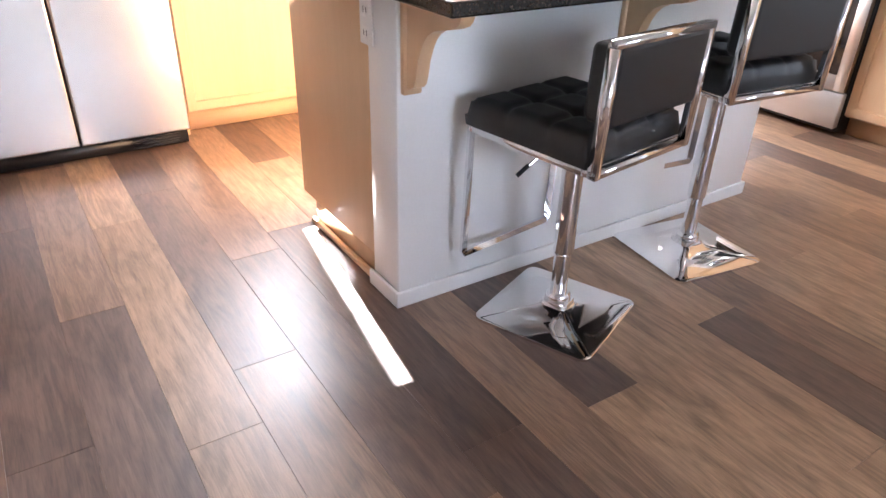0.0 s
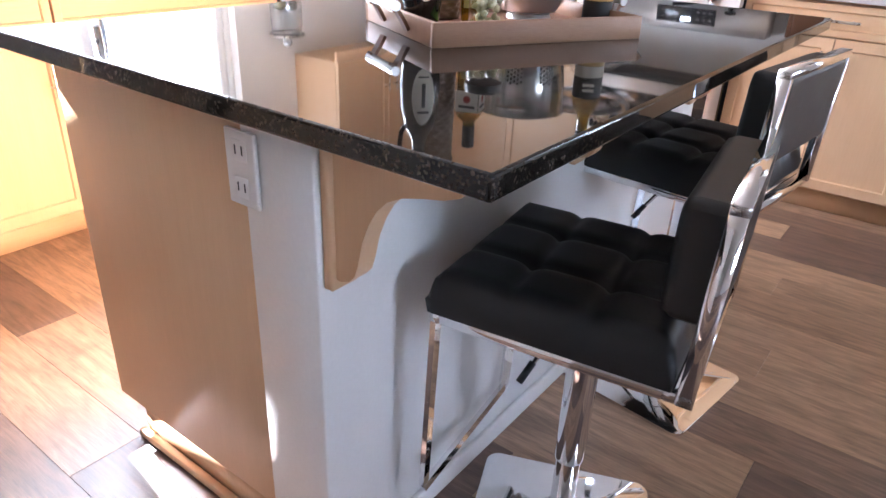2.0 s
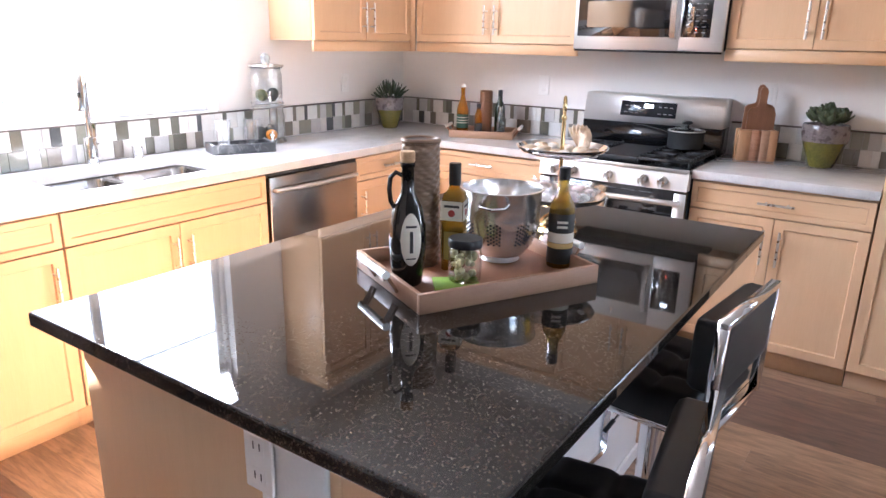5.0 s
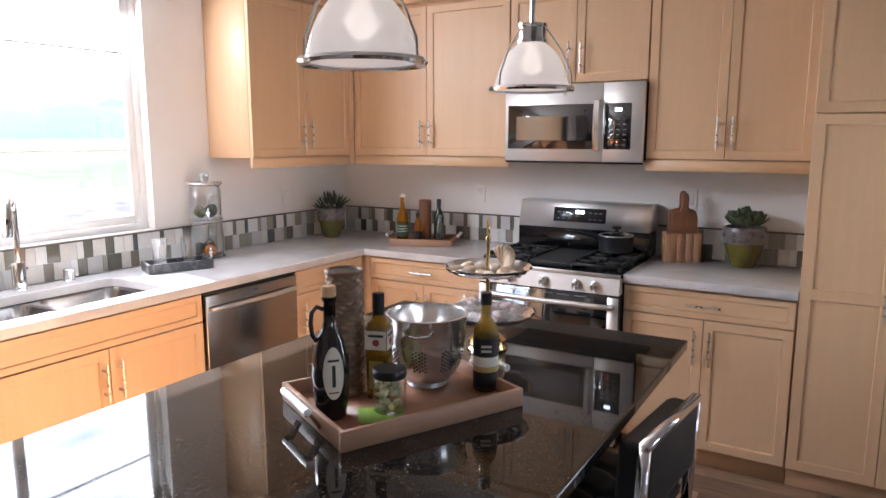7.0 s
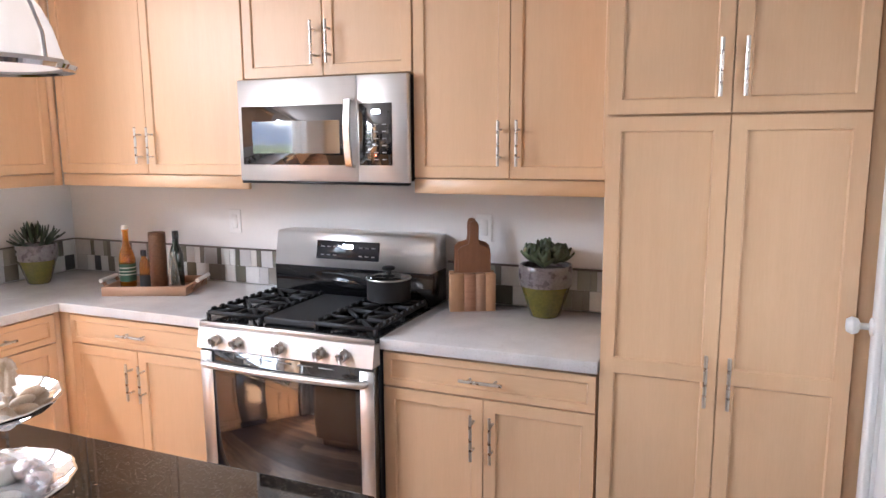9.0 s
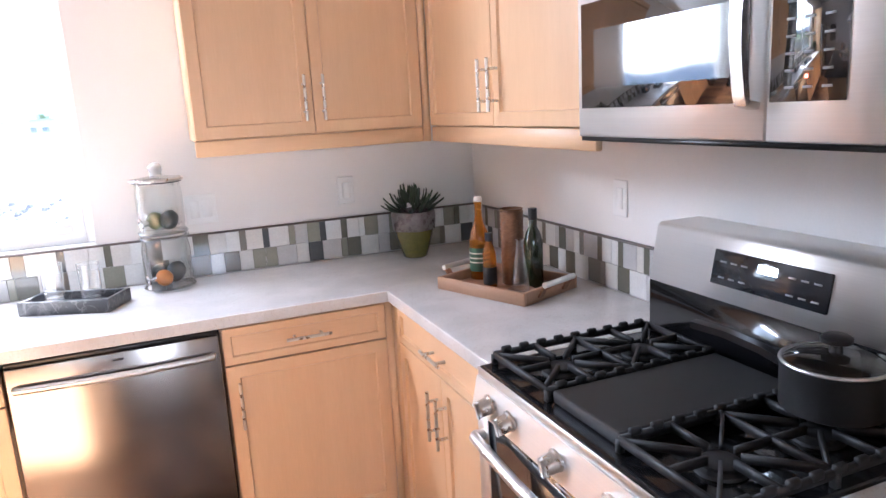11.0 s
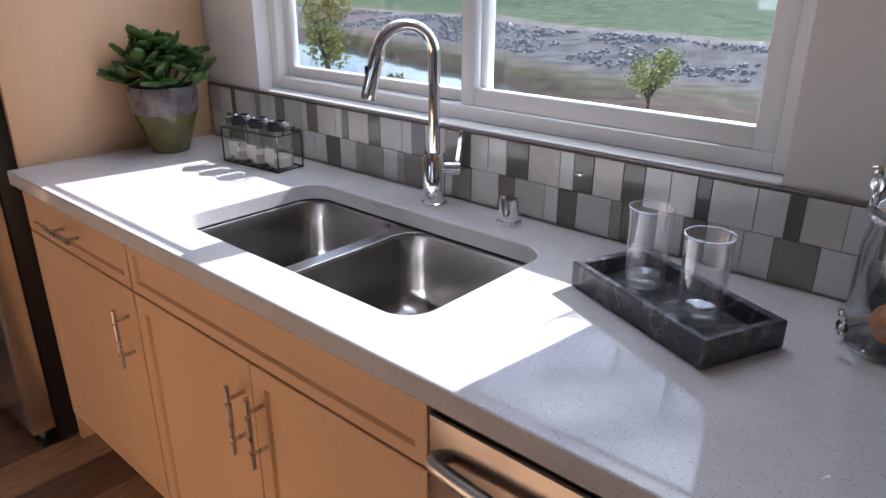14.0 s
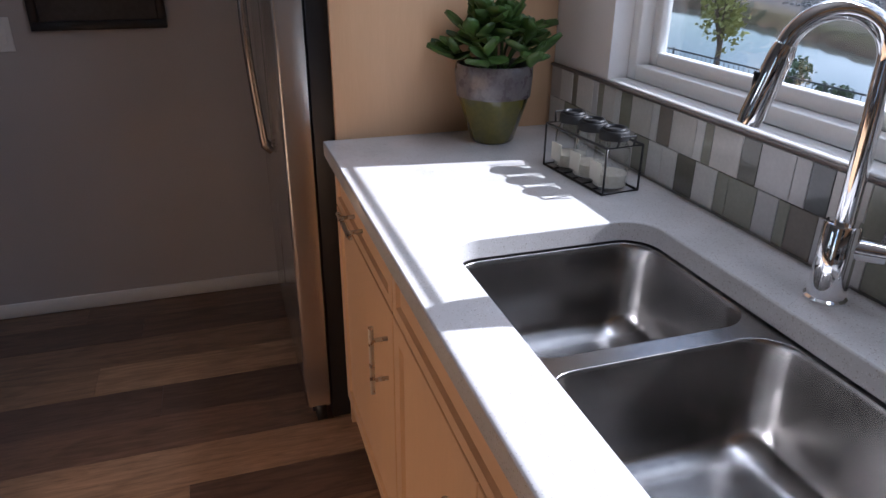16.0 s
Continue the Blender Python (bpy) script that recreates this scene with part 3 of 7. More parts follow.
for a in ((3.222, 3.34, 0.01, 2.04), (3.80, 3.918, 0.01, 2.04), (3.34, 3.80, 0.01, 0.90), (3.34, 3.80, 1.92, 2.04), (3.34, 3.80, 1.68, 1.73)):
    box(leaf, a[0], a[1], 0.47, 0.51, a[2], a[3], 0.002)
leaf = part("door_leaf", leaf, M_TRIM, door)
pn = part("pane", B(3.34, 3.80, 0.488, 0.492, 0.90, 1.92), M_PANE, leaf, "clear door glass", smooth=0)
pn.visible_shadow = False
kn = L([(0.0, 0.0), (0.024, 0.0), (0.024, 0.006), (0.009, 0.01), (0.009, 0.03), (0.02, 0.036), (0.024, 0.05), (0.017, 0.062), (0.0, 0.064)], 20, m=pose(3.955, 0.538, 1.10, -90), cap=False)
part("latch", kn, M_TRIM, door)
shade = thing("roman_shade", "dark brown woven bamboo roman shade, drawn up", "window shade")
sb = bmesh.new()
for k in range(6):
    box(sb, 3.17, 3.96, 0.54, 0.57 + 0.016 * k, 1.985 + 0.028 * k, 2.006 + 0.028 * k, 0.006)
part("folds", sb, M_SHADE, shade)
sb = bmesh.new()
for k in range(22):
    box(sb, 3.17, 3.96, 0.542, 0.552, 2.16 + 0.016 * k, 2.173 + 0.016 * k, 0.003)
part("slats", sb, M_SHADE, shade)
part("head_rail", B(3.17, 3.96, 0.522, 0.57, 2.51, 2.55, bev=0.004), M_SHADE, shade)


# ---- cabinets ----
def door_mesh(w, h, stile=0.058, split=None, t=0.02):
    """A shaker front: flat stiles and rails round a sunk panel. Lies in x and z, its face towards -y."""
    bm = box(bmesh.new(), 0, w, 0, t, 0, h)
    if split:
        bmesh.ops.bisect_plane(bm, geom=bm.verts[:] + bm.edges[:] + bm.faces[:], plane_co=(0, 0, split), plane_no=(0, 0, 1))
    bm.normal_update()
    bmesh.ops.recalc_face_normals(bm, faces=bm.faces[:])
    fronts = [f for f in bm.faces if f.normal.y < -0.9]
    bmesh.ops.inset_individual(bm, faces=fronts, thickness=stile)
    if split:
        for f in fronts:
            for v in f.verts:
                if abs(v.co.z - split) < stile * 1.2:
                    v.co.z += (split - v.co.z) * 0.45
    bmesh.ops.inset_individual(bm, faces=fronts, thickness=0.006, depth=-0.008)
    outer = [e for e in bm.edges if all(v.co.y < 1e-5 for v in e.verts) and any(f.normal.y > -0.5 and abs(f.normal.y) < 0.1 for f in e.link_faces) and (abs(e.verts[0].co.x - e.verts[1].co.x) < 1e-6 and abs(e.verts[0].co.x - w / 2) > w / 2 - 1e-5 or abs(e.verts[0].co.z - e.verts[1].co.z) < 1e-6 and abs(e.verts[0].co.z - h / 2) > h / 2 - 1e-5)]
    bmesh.ops.bevel(bm, geom=outer, offset=0.0015, segments=1, affect="EDGES")
    return bm


def pull_mesh(length, upright=True):
    bm = bmesh.new()
    h = length / 2
    pt = (lambda d, y: (0, y, d)) if upright else (lambda d, y: (d, y, 0))
    tube(bm, [pt(-h, -0.034), pt(h, -0.034)], 0.0055, 12)
    for d in (-h * 0.6, h * 0.6):
        tube(bm, [pt(d, 0.0), pt(d, -0.034)], 0.0048, 10)
    return bm


def front(cab, w, h, x, z, pull=None, name="door", split=None, length=0.16):
    """A door or drawer front with its bar pull. pull: (x, z, upright)."""
    stile = 0.058 if h > 0.3 else 0.036
    d = part(name, door_mesh(w, h, stile, split), M_MAPLE if h > 0.3 else M_MAPLE_H, cab, at=pose(x, 0, z))
    if pull:
        part("handle", pull_mesh(length, pull[2]), M_NICKEL, d, "satin nickel bar pull", at=pose(pull[0], 0, pull[1]))
    return d


def base_cabinet(at, w, depth, doors, label, drawer=True, fixed=False, body_top=0.872):
    """doors: 1 left-hung, -1 right-hung or 2. Local front faces -y, x to its right."""
    c = thing("base_cabinet", label, "cabinet", at, "maple base cabinets")
    part("body", B(0, w, 0.021, depth, 0.10, body_top, bev=0.001), M_MAPLE, c)
    part("toe_kick", B(0, w, 0.075, 0.093, 0.0, 0.10), M_MAPLE_H, c)
    g = 0.003
    top = 0.862
    if drawer:
        hp = None if fixed else (w / 2 - g, 0.062, False)
        front(c, w - 2 * g, 0.122, g, 0.740, hp, "drawer_front", length=0.15)
        top = 0.734
    h = top - 0.112
    hz = h - 0.128
    if doors == 2:
        dw = w / 2 - 1.5 * g
        front(c, dw, h, g, 0.112, (dw - 0.032, hz, True))
        front(c, dw, h, w / 2 + g / 2, 0.112, (0.032, hz, True))
    else:
        dw = w - 2 * g
        front(c, dw, h, g, 0.112, ((dw - 0.045) if doors == 1 else 0.036, hz, True))
    return c


def upper_cabinet(at, w, depth, z0, z1, doors, label, rail=True, side_trim=0.0):
    c = thing("wall_cabinet", label, "cabinet", at, "maple wall cabinets")
    part("body", B(0, w, 0.021, depth, z0, z1, bev=0.001), M_MAPLE, c)
    g = 0.003
    zd = z0 + (0.004 if rail else 0.004)
    if rail:
        part("light_rail", B(0, w, 0.004, 0.024, z0 - 0.055, z0 - 0.0005, bev=0.003), M_MAPLE_H, c)
    h = z1 - zd - 0.02
    if doors == 2:
        dw = w / 2 - 1.5 * g
        front(c, dw, h, g, zd, (dw - 0.032, 0.125, True))
        front(c, dw, h, w / 2 + g / 2, zd, (0.032, 0.125, True))
    else:
        front(c, w - 2 * g, h, g, zd, (0.036, 0.125, True))
    return c


NF = 3.575   # faces of the window-wall base cabinets
EF = 3.995   # faces of the range-wall base cabinets
base_cabinet(pose(1.252, NF, 0), 0.622, NY - NF - 0.002, 1, "light maple base cabinet with a drawer, beside the refrigerator")
base_cabinet(pose(1.876, NF, 0), 0.930, NY - NF - 0.002, 2, "light maple sink base cabinet with a false drawer front", fixed=True, body_top=0.66)
base_cabinet(pose(3.417, NF, 0), 0.553, NY - NF - 0.002, -1, "light maple base cabinet with a drawer, beside the dishwasher")
part_fill = thing("corner_filler", "light maple filler strip in the inner corner", "cabinet")
part("strip", B(3.9705, EF + 0.018, NF + 0.002, NF + 0.02, 0.10, 0.872), M_MAPLE, part_fill)
part("strip", B(EF + 0.0, EF + 0.018, 3.520, NF + 0.0015, 0.10, 0.872), M_MAPLE, part_fill)
part("toe_kick", B(3.9705, EF + 0.09, NF + 0.075, NF + 0.093, 0.0, 0.10), M_MAPLE_H, part_fill)
base_cabinet(pose(EF, 3.520, 0, rz=-90), 0.752, EX - EF - 0.002, 2, "light maple two-door base cabinet in the corner by the range")
base_cabinet(pose(EF, 2.002, 0, rz=-90), 0.748, EX - EF - 0.002, 2, "light maple two-door base cabinet between range and pantry")

UF_N, UF_E = 3.860, 4.283
upper_cabinet(pose(3.427, UF_N, 0), 0.835, NY - UF_N - 0.002, 1.452, 2.335, 2, "light maple two-door wall cabinet beside the window")
upper_cabinet(pose(UF_E, 3.838, 0, rz=-90), 1.076, EX - UF_E - 0.002, 1.452, 2.335, 2, "light maple two-door wall cabinet in the corner")
upper_cabinet(pose(UF_E, 2.760, 0, rz=-90), 0.756, EX - UF_E - 0.002, 1.842, 2.335, 2, "light maple short wall cabinet above the microwave", rail=False)
upper_cabinet(pose(UF_E, 2.002, 0, rz=-90), 0.746, EX - UF_E - 0.002, 1.452, 2.335, 2, "light maple two-door wall cabinet beside the pantry")
cf = thing("upper_corner_filler", "light maple filler between the wall cabinets", "cabinet")
part("strip", B(4.2625, 4.2825, 3.8385, UF_N + 0.02, 1.397, 2.335), M_MAPLE, cf)

pantry = thing("pantry_cabinet", "tall light maple pantry cabinet with four doors", "cabinet", pose(EF - 0.005, 1.250, 0, rz=-90))
pw = 0.68
part("body", B(0, pw, 0.021, EX - EF, 0.10, 2.335, bev=0.001), M_MAPLE, pantry)
part("toe_kick", B(0, pw, 0.075, 0.093, 0.0, 0.10), M_MAPLE_H, pantry)
dw_ = pw / 2 - 0.0045
front(pantry, dw_, 1.543, 0.003, 0.112, (dw_ - 0.03, 0.785, True), split=0.795, length=0.155)
front(pantry, dw_, 1.543, pw / 2 + 0.0015, 0.112, (0.03, 0.785, True), split=0.795, length=0.155)
front(pantry, dw_, 0.655, 0.003, 1.661, (dw_ - 0.03, 0.12, True), length=0.155)
front(pantry, dw_, 0.655, pw / 2 + 0.0015, 1.661, (0.03, 0.12, True), length=0.155)
part("end_panel", B(pw + 0.0005, pw + 0.047, 0.012, EX - EF, 0.0, 2.335, bev=0.001), M_MAPLE, pantry)

crown = thing("crown_moulding", "light maple crown moulding along the wall cabinets", "moulding")
part("run", B(3.42, 4.29, UF_N - 0.02, NY - 0.002, 2.336, 2.41, bev=0.006), M_MAPLE_H, crown)
part("run", B(UF_E - 0.02, EX - 0.002, 1.252, UF_N - 0.021, 2.336, 2.41, bev=0.006), M_MAPLE, crown)
part("run", B(EF - 0.025, EX - 0.002, 0.53, 1.2515, 2.336, 2.41, bev=0.006), M_MAPLE, crown)

fp = thing("refrigerator_surround", "tall light maple side board beside the refrigerator", "cabinet")
part("board", B(1.230, 1.250, 3.585, NY - 0.002, 0.0, 2.335, bev=0.001), M_MAPLE, fp)

# ---- worktops ----
SINK = ((1.964, 2.287, 3.657, 4.046), (2.319, 2.690, 3.657, 4.046))
outline = [(1.2515, 3.550), (3.975, 3.550), (3.975, 2.768), (4.615, 2.768), (4.615, 4.193), (1.2515, 4.193)]
hole = rounded(1.962, 2.692, 3.655, 4.048, 0.06, 8)
w = tagged(part("worktop", slab(outline, [hole], 0.874, CT), M_QUARTZ), "pale speckled quartz worktop with an undermount sink cutout", "worktop")
bv = w.modifiers.new("edge", "BEVEL")
bv.width, bv.segments, bv.limit_method, bv.angle_limit = 0.003, 2, "ANGLE", radians(50)
w = tagged(part("worktop", B(3.975, 4.615, 1.2515, 2.002, 0.874, CT, bev=0.003, seg=2), M_QUARTZ), "pale speckled quartz worktop beside the pantry", "worktop")

sink = thing("sink", "brushed steel double-bowl undermount sink", "sink")
for x0, x1, y0, y1 in SINK:
    loops = []
    for ins, z, r in ((0.0005, 0.8712, 0.07), (0.001, 0.870, 0.07), (0.004, 0.862, 0.07), (0.008, 0.74, 0.07), (0.014, 0.712, 0.07), (0.03, 0.694, 0.07), (0.06, 0.686, 0.06), (0.12, 0.683, 0.03)):
        loops.append([(x, y, z) for x, y in rounded(x0 + ins, x1 - ins, y0 + ins, y1 - ins, min(r, 0.06), 8)])
    bowl = part("bowl", loft(bmesh.new(), loops), M_SINK, sink, smooth=60)
    sm = bowl.modifiers.new("sheet", "SOLIDIFY")
    sm.thickness, sm.offset = 0.0012, 1
    cx, cy = (x0 + x1) / 2, (y0 + y1) / 2 + 0.02
    dr = L([(0.058, 0.6845), (0.055, 0.688), (0.046, 0.689), (0.04, 0.682), (0.036, 0.670), (0.0, 0.668)], 28, m=Matrix.Translation((cx, cy, 0)), cap=False)
    part("drain", dr, M_CHROME, bowl, "chrome basket drain")
deck = slab(rounded(1.935, 2.719, 3.628, 4.075, 0.06, 6), [rounded(a, b, c, d, 0.06, 8) for a, b, c, d in SINK], 0.8690, 0.8715)
part("rim_flange", deck, M_SINK, sink, smooth=20)


# ---- splashback tiles: two rows of mixed widths, built at the end with the other pieces ----
def tile_strip(name, m, length, label, seed):
    rng = random.Random(seed)
    st = thing(name, label, "tiles", m, kind="structure")
    part("backing", B(0, length, -0.003, 0.0, CT + 0.001, 1.078), M_GROUT, st, smooth=0)
    tr = part("pencil_trim", B(0, length, -0.014, 0.0, 1.0785, 1.0868, bev=0.003), M_PENCIL, st, "dark thin pencil trim")
    cache = {}
    def lay(row, x, wd, tone):
        wd = min(wd, length - x - 0.001)
        if wd > 0.008:
            key = (round(wd, 4), tone)
            if key not in cache:
                bm = B(0, wd - 0.001, -0.0085, -0.003, 0, 0.0803, bev=0.0008)
                me = bpy.data.meshes.new("tile")
                bm.to_mesh(me)
                bm.free()
                me.materials.append(M_TILES[tone])
                cache[key] = me
            shared("tile", cache[key], st, Matrix.Translation((x + 0.0005, 0, CT + 0.0025 + row * 0.0815)))
        return x + wd

    for row in range(2):
        # pale tiles of two widths, then a dark one; the upper row's dark ones are narrower
        x = 0.0 if row == 0 else lay(1, 0.0, 0.058, 2)
        while x < length - 0.008:
            run = [(rng.choice((0.052, 0.066, 0.08)), rng.choice((0, 1, 2, 1, 0)))]
            if rng.random() < 0.75:
                run.append((rng.choice((0.026, 0.034, 0.052)), rng.choice((0, 1, 2, 3, 0))))
            if row == 0:
                run.append((rng.choice((0.046, 0.06, 0.06, 0.074)), rng.choice((4, 4, 5, 6, 3))))
                if rng.random() < 0.25:
                    run.append((0.024, 5))
            else:
                run.append((rng.choice((0.026, 0.026, 0.046, 0.06)), rng.choice((4, 5, 3, 6, 4))))
            for wd, tone in run:
                x = lay(row, x, wd, tone)
                if x >= length - 0.008:
                    break
    return st


# ---- island ----
island = thing("kitchen_island", "kitchen island with a maple end panel and a white half wall", "island")
part("half_wall", B(1.374, 2.973, 1.825, 1.975, 0.0, 0.882, bev=0.003), M_TRIM, island, "white painted half wall")
isl = bmesh.new()
box(isl, 1.380, 2.955, 1.976, 2.523, 0.102, 0.882, 0.001)
part("body", isl, M_MAPLE, island, "light maple cabinet body")
part("end_toe_kick", B(1.395, 2.94, 1.976, 2.455, 0.0, 0.1015), M_MAPLE, island)
part("shoe_mould", B(1.3755, 1.3945, 1.990, 2.470, 0.0, 0.022, bev=0.006, seg=2), M_MAPLE_H, island)
bb = bmesh.new()
box(bb, 1.362, 2.985, 1.813, 1.8245, 0.0, 0.052, 0.004, 2)
part("baseboard", bb, M_TRIM, island)
part("baseboard", B(1.362, 1.3735, 1.8248, 1.988, 0.0, 0.052, bev=0.004, seg=2), M_TRIM, island)
part("baseboard", B(2.9735, 2.985, 1.8248, 1.975, 0.0, 0.052, bev=0.004, seg=2), M_TRIM, island)
for k, w_ in enumerate((0.52, 0.52, 0.515)):
    front(island, 0.515, 0.745, 0, 0.112).matrix_basis = pose(1.92 + k * 0.52, 2.544, 0.112, rz=180)


def corbel(x):
    """A wooden bracket: an upright back plate and an S-shaped arm under the top."""
    prof = [(0.0, 0.0), (-0.028, 0.0), (-0.044, 0.006), (-0.055, 0.018), (-0.062, 0.04), (-0.070, 0.075), (-0.083, 0.107), (-0.097, 0.13), (-0.115, 0.148), (-0.14, 0.161)]
    prof += [(-0.175, 0.170), (-0.205, 0.176), (-0.228, 0.185), (-0.241, 0.197), (-0.246, 0.209), (-0.246, 0.224), (0.0, 0.224)]
    bm = bmesh.new()
    vs = [bm.verts.new((x - 0.018, 1.8248 + y, 0.658 + z)) for y, z in prof]
    f = bm.faces.new(vs)
    r = bmesh.ops.extrude_face_region(bm, geom=[f])
    bmesh.ops.translate(bm, vec=(0.036, 0, 0), verts=[v for v in r["geom"] if isinstance(v, bmesh.types.BMVert)])
    cb = part("corbel", bm, M_MAPLE, island, "light maple scrolled corbel", smooth=25)
    part("back_plate", B(x - 0.027, x + 0.027, 1.806, 1.8247, 0.640, 0.882, bev=0.003), M_MAPLE, cb)


for cx in (1.411, 2.16, 2.90):
    corbel(cx)
out_ = thing("wall_outlet", "white double socket plate on the island's half wall", "outlet")
part("plate", B(1.366, 1.3735, 1.935, 2.002, 0.735, 0.852, bev=0.003, seg=2), M_TRIM, out_)
for z in (0.765, 0.822):
    part("socket", B(1.3645, 1.3662, 1.952, 1.985, z - 0.016, z + 0.016, bev=0.0006), M_TRIM, out_)
    sl = bmesh.new()
    for y in (1.961, 1.976):
        box(sl, 1.3639, 1.3647, y - 0.0012, y + 0.0012, z - 0.006, z + 0.008)
    part("slots", sl, M_INK, out_)
itop = tagged(part("island_top", B(1.322, 3.006, 1.510, 2.612, 0.882, CT, bev=0.005, seg=3), M_GRANITE), "polished black granite island top with brown flecks", "countertop")


# ---- bar stools ----
def bar_stool(at, base_turn=17.0, lift=0.0):
    """at: the seat's turn over the column; base_turn: the plate's turn against it; lift: how far the column is drawn out."""
    s = thing("bar_stool", "black tufted leatherette bar stool on a chrome pedestal", "bar stool", at, "bar stools at the island")
    base_m = pose(0, 0, 0, rz=base_turn)
    loops = []
    for h, z, r in ((0.178, 0.0, 0.03), (0.180, 0.004, 0.03), (0.180, 0.010, 0.03), (0.172, 0.014, 0.03), (0.10, 0.020, 0.022), (0.055, 0.028, 0.02), (0.042, 0.036, 0.02), (0.040, 0.05, 0.02)):
        loops.append([base_m @ Vector((x, y, z)) for x, y in rounded(-h, h, -h, h, r, 5)])
    part("base_plate", loft(bmesh.new(), loops, True, True), M_CHROME, s, "chrome square base plate", smooth=50)
    part("collar", L([(0.0, 0.05), (0.036, 0.05), (0.038, 0.056), (0.036, 0.068), (0.031, 0.074), (0.0, 0.074)], 32, cap=False), M_CHROME, s)
    part("lower_tube", L([(0.024, 0.07), (0.024, 0.20), (0.0265, 0.203), (0.0265, 0.207), (0.024, 0.21)], 28), M_CHROME, s)
    part("column", L([(0.028, 0.205), (0.029, 0.21), (0.029, 0.508 + lift), (0.024, 0.523 + lift)], 28), M_CHROME, s)
    up = Matrix.Translation((0, 0, lift))
    part("swivel_plate", B(-0.09, 0.09, -0.09, 0.09, 0.523, 0.540, bev=0.004), M_PLASTIC, s, at=up)
    # square-tube seat rim
    hw, yb, yf = 0.190, -0.180, 0.215
    fr = bmesh.new()
    for a in ((-hw, hw, yf - 0.018, yf), (-hw, hw, yb, yb + 0.018), (-hw, -hw + 0.018, yb + 0.018, yf - 0.018), (hw - 0.018, hw, yb + 0.018, yf - 0.018)):
        box(fr, a[0], a[1], a[2], a[3], 0.540, 0.558, 0.002)
    part("seat_frame", fr, M_CHROME, s, "chrome square-tube seat frame", at=up)
    part("seat_pan", B(-hw + 0.018, hw - 0.018, yb + 0.018, yf - 0.018, 0.543, 0.556), M_PLASTIC, s, at=up)
    # tufted cushion: raised squares with dimples between
    n = 36
    bm = bmesh.new()
    cols = []
    for i in range(n + 1):
        col = []
        for j in range(n + 1):
            u, v = i / n, j / n
            x, y = -hw - 0.004 + u * (2 * hw + 0.008), yb + 0.006 + v * (yf - yb)
            ed = min(u, 1 - u, v, 1 - v)
            round_ = math.sqrt(max(0, 1 - (1 - min(ed / 0.10, 1)) ** 2))
            seam = 0
            for c in (1 / 3, 2 / 3):
                seam = max(seam, math.exp(-((u - c) / 0.028) ** 2), math.exp(-((v - c) / 0.028) ** 2))
            but = max(math.exp(-(((u - a) ** 2 + (v - b) ** 2) / 0.0022)) for a in (1 / 3, 2 / 3) for b in (1 / 3, 2 / 3))
            z = 0.585 + 0.050 * round_ - 0.009 * seam * round_ - 0.012 * but
            col.append(bm.verts.new((x, y, z)))
        cols.append(col)
    for i in range(n):
        for j in range(n):
            bm.faces.new((cols[i][j], cols[i + 1][j], cols[i + 1][j + 1], cols[i][j + 1]))
    rim = [cols[i][0] for i in range(n + 1)] + [cols[n][j] for j in range(1, n + 1)] + [cols[i][n] for i in range(n - 1, -1, -1)] + [cols[0][j] for j in range(n - 1, 0, -1)]
    low = [bm.verts.new((v.co.x * 0.985, v.co.y * 0.985, 0.559)) for v in rim]
    for k in range(len(rim)):
        bm.faces.new((rim[k], rim[(k + 1) % len(rim)], low[(k + 1) % len(rim)], low[k]))
    bm.faces.new(low)
    part("seat", bm, M_LEATHER, s, "black tufted leatherette seat", smooth=70, at=up)
    # back: a chrome frame standing on the rear of the seat, with a padded panel in its upper part
    zt = 0.845
    bf = bmesh.new()
    tilt = lambda z: yb - 0.012 - 0.010 * (z - 0.54) / 0.30
    for sx in (-1, 1):
        tube(bf, [(sx * (hw - 0.009), tilt(z), z) for z in (0.540, zt)], 0, flat=(0.018, 0.024))
    tube(bf, [(-hw, tilt(zt), zt - 0.006), (hw, tilt(zt), zt - 0.006)], 0, flat=(0.024, 0.016))
    tube(bf, [(-hw, tilt(0.549), 0.549), (hw, tilt(0.549), 0.549)], 0, flat=(0.02, 0.018))
    part("back_frame", bf, M_CHROME, s, "chrome back frame", at=up)
    rot = Matrix.Translation((0, tilt(0.655) + 0.018, 0.652)) @ pose(0, 0, 0, 1.9)
    pad = bmesh.new()
    n2 = 20
    loops = []
    for t, ins in ((-0.030, 0.010), (-0.028, 0.003), (-0.02, 0.0), (0.032, 0.0), (0.046, 0.006), (0.052, 0.02)):
        loops.append([rot @ Vector((x, t, z)) for x, z in rounded(-hw + 0.018 + ins, hw - 0.018 - ins, 0.005 + ins, 0.182 - ins, 0.014, 3)])
    loft(pad, loops, True, True)
    part("backrest", pad, M_LEATHER, s, "black padded leatherette backrest", smooth=45, at=up)
    # footrest loop hanging from the front of the seat
    zf = 0.165
    part("footrest", T([(-hw + 0.01, yf - 0.008, 0.543), (-hw + 0.01, yf + 0.004, zf + 0.01), (-hw + 0.012, yf + 0.004, zf), (hw - 0.012, yf + 0.004, zf), (hw - 0.01, yf + 0.004, zf + 0.01), (hw - 0.01, yf - 0.008, 0.543)], 0, flat=(0.02, 0.010)), M_CHROME, s, "chrome footrest loop", at=up)
    lv = part("lever", T([(-0.02, 0.02, 0.523), (-0.09, 0.045, 0.498), (-0.135, 0.06, 0.463)], 0.004, 10), M_CHROME, s, at=up)
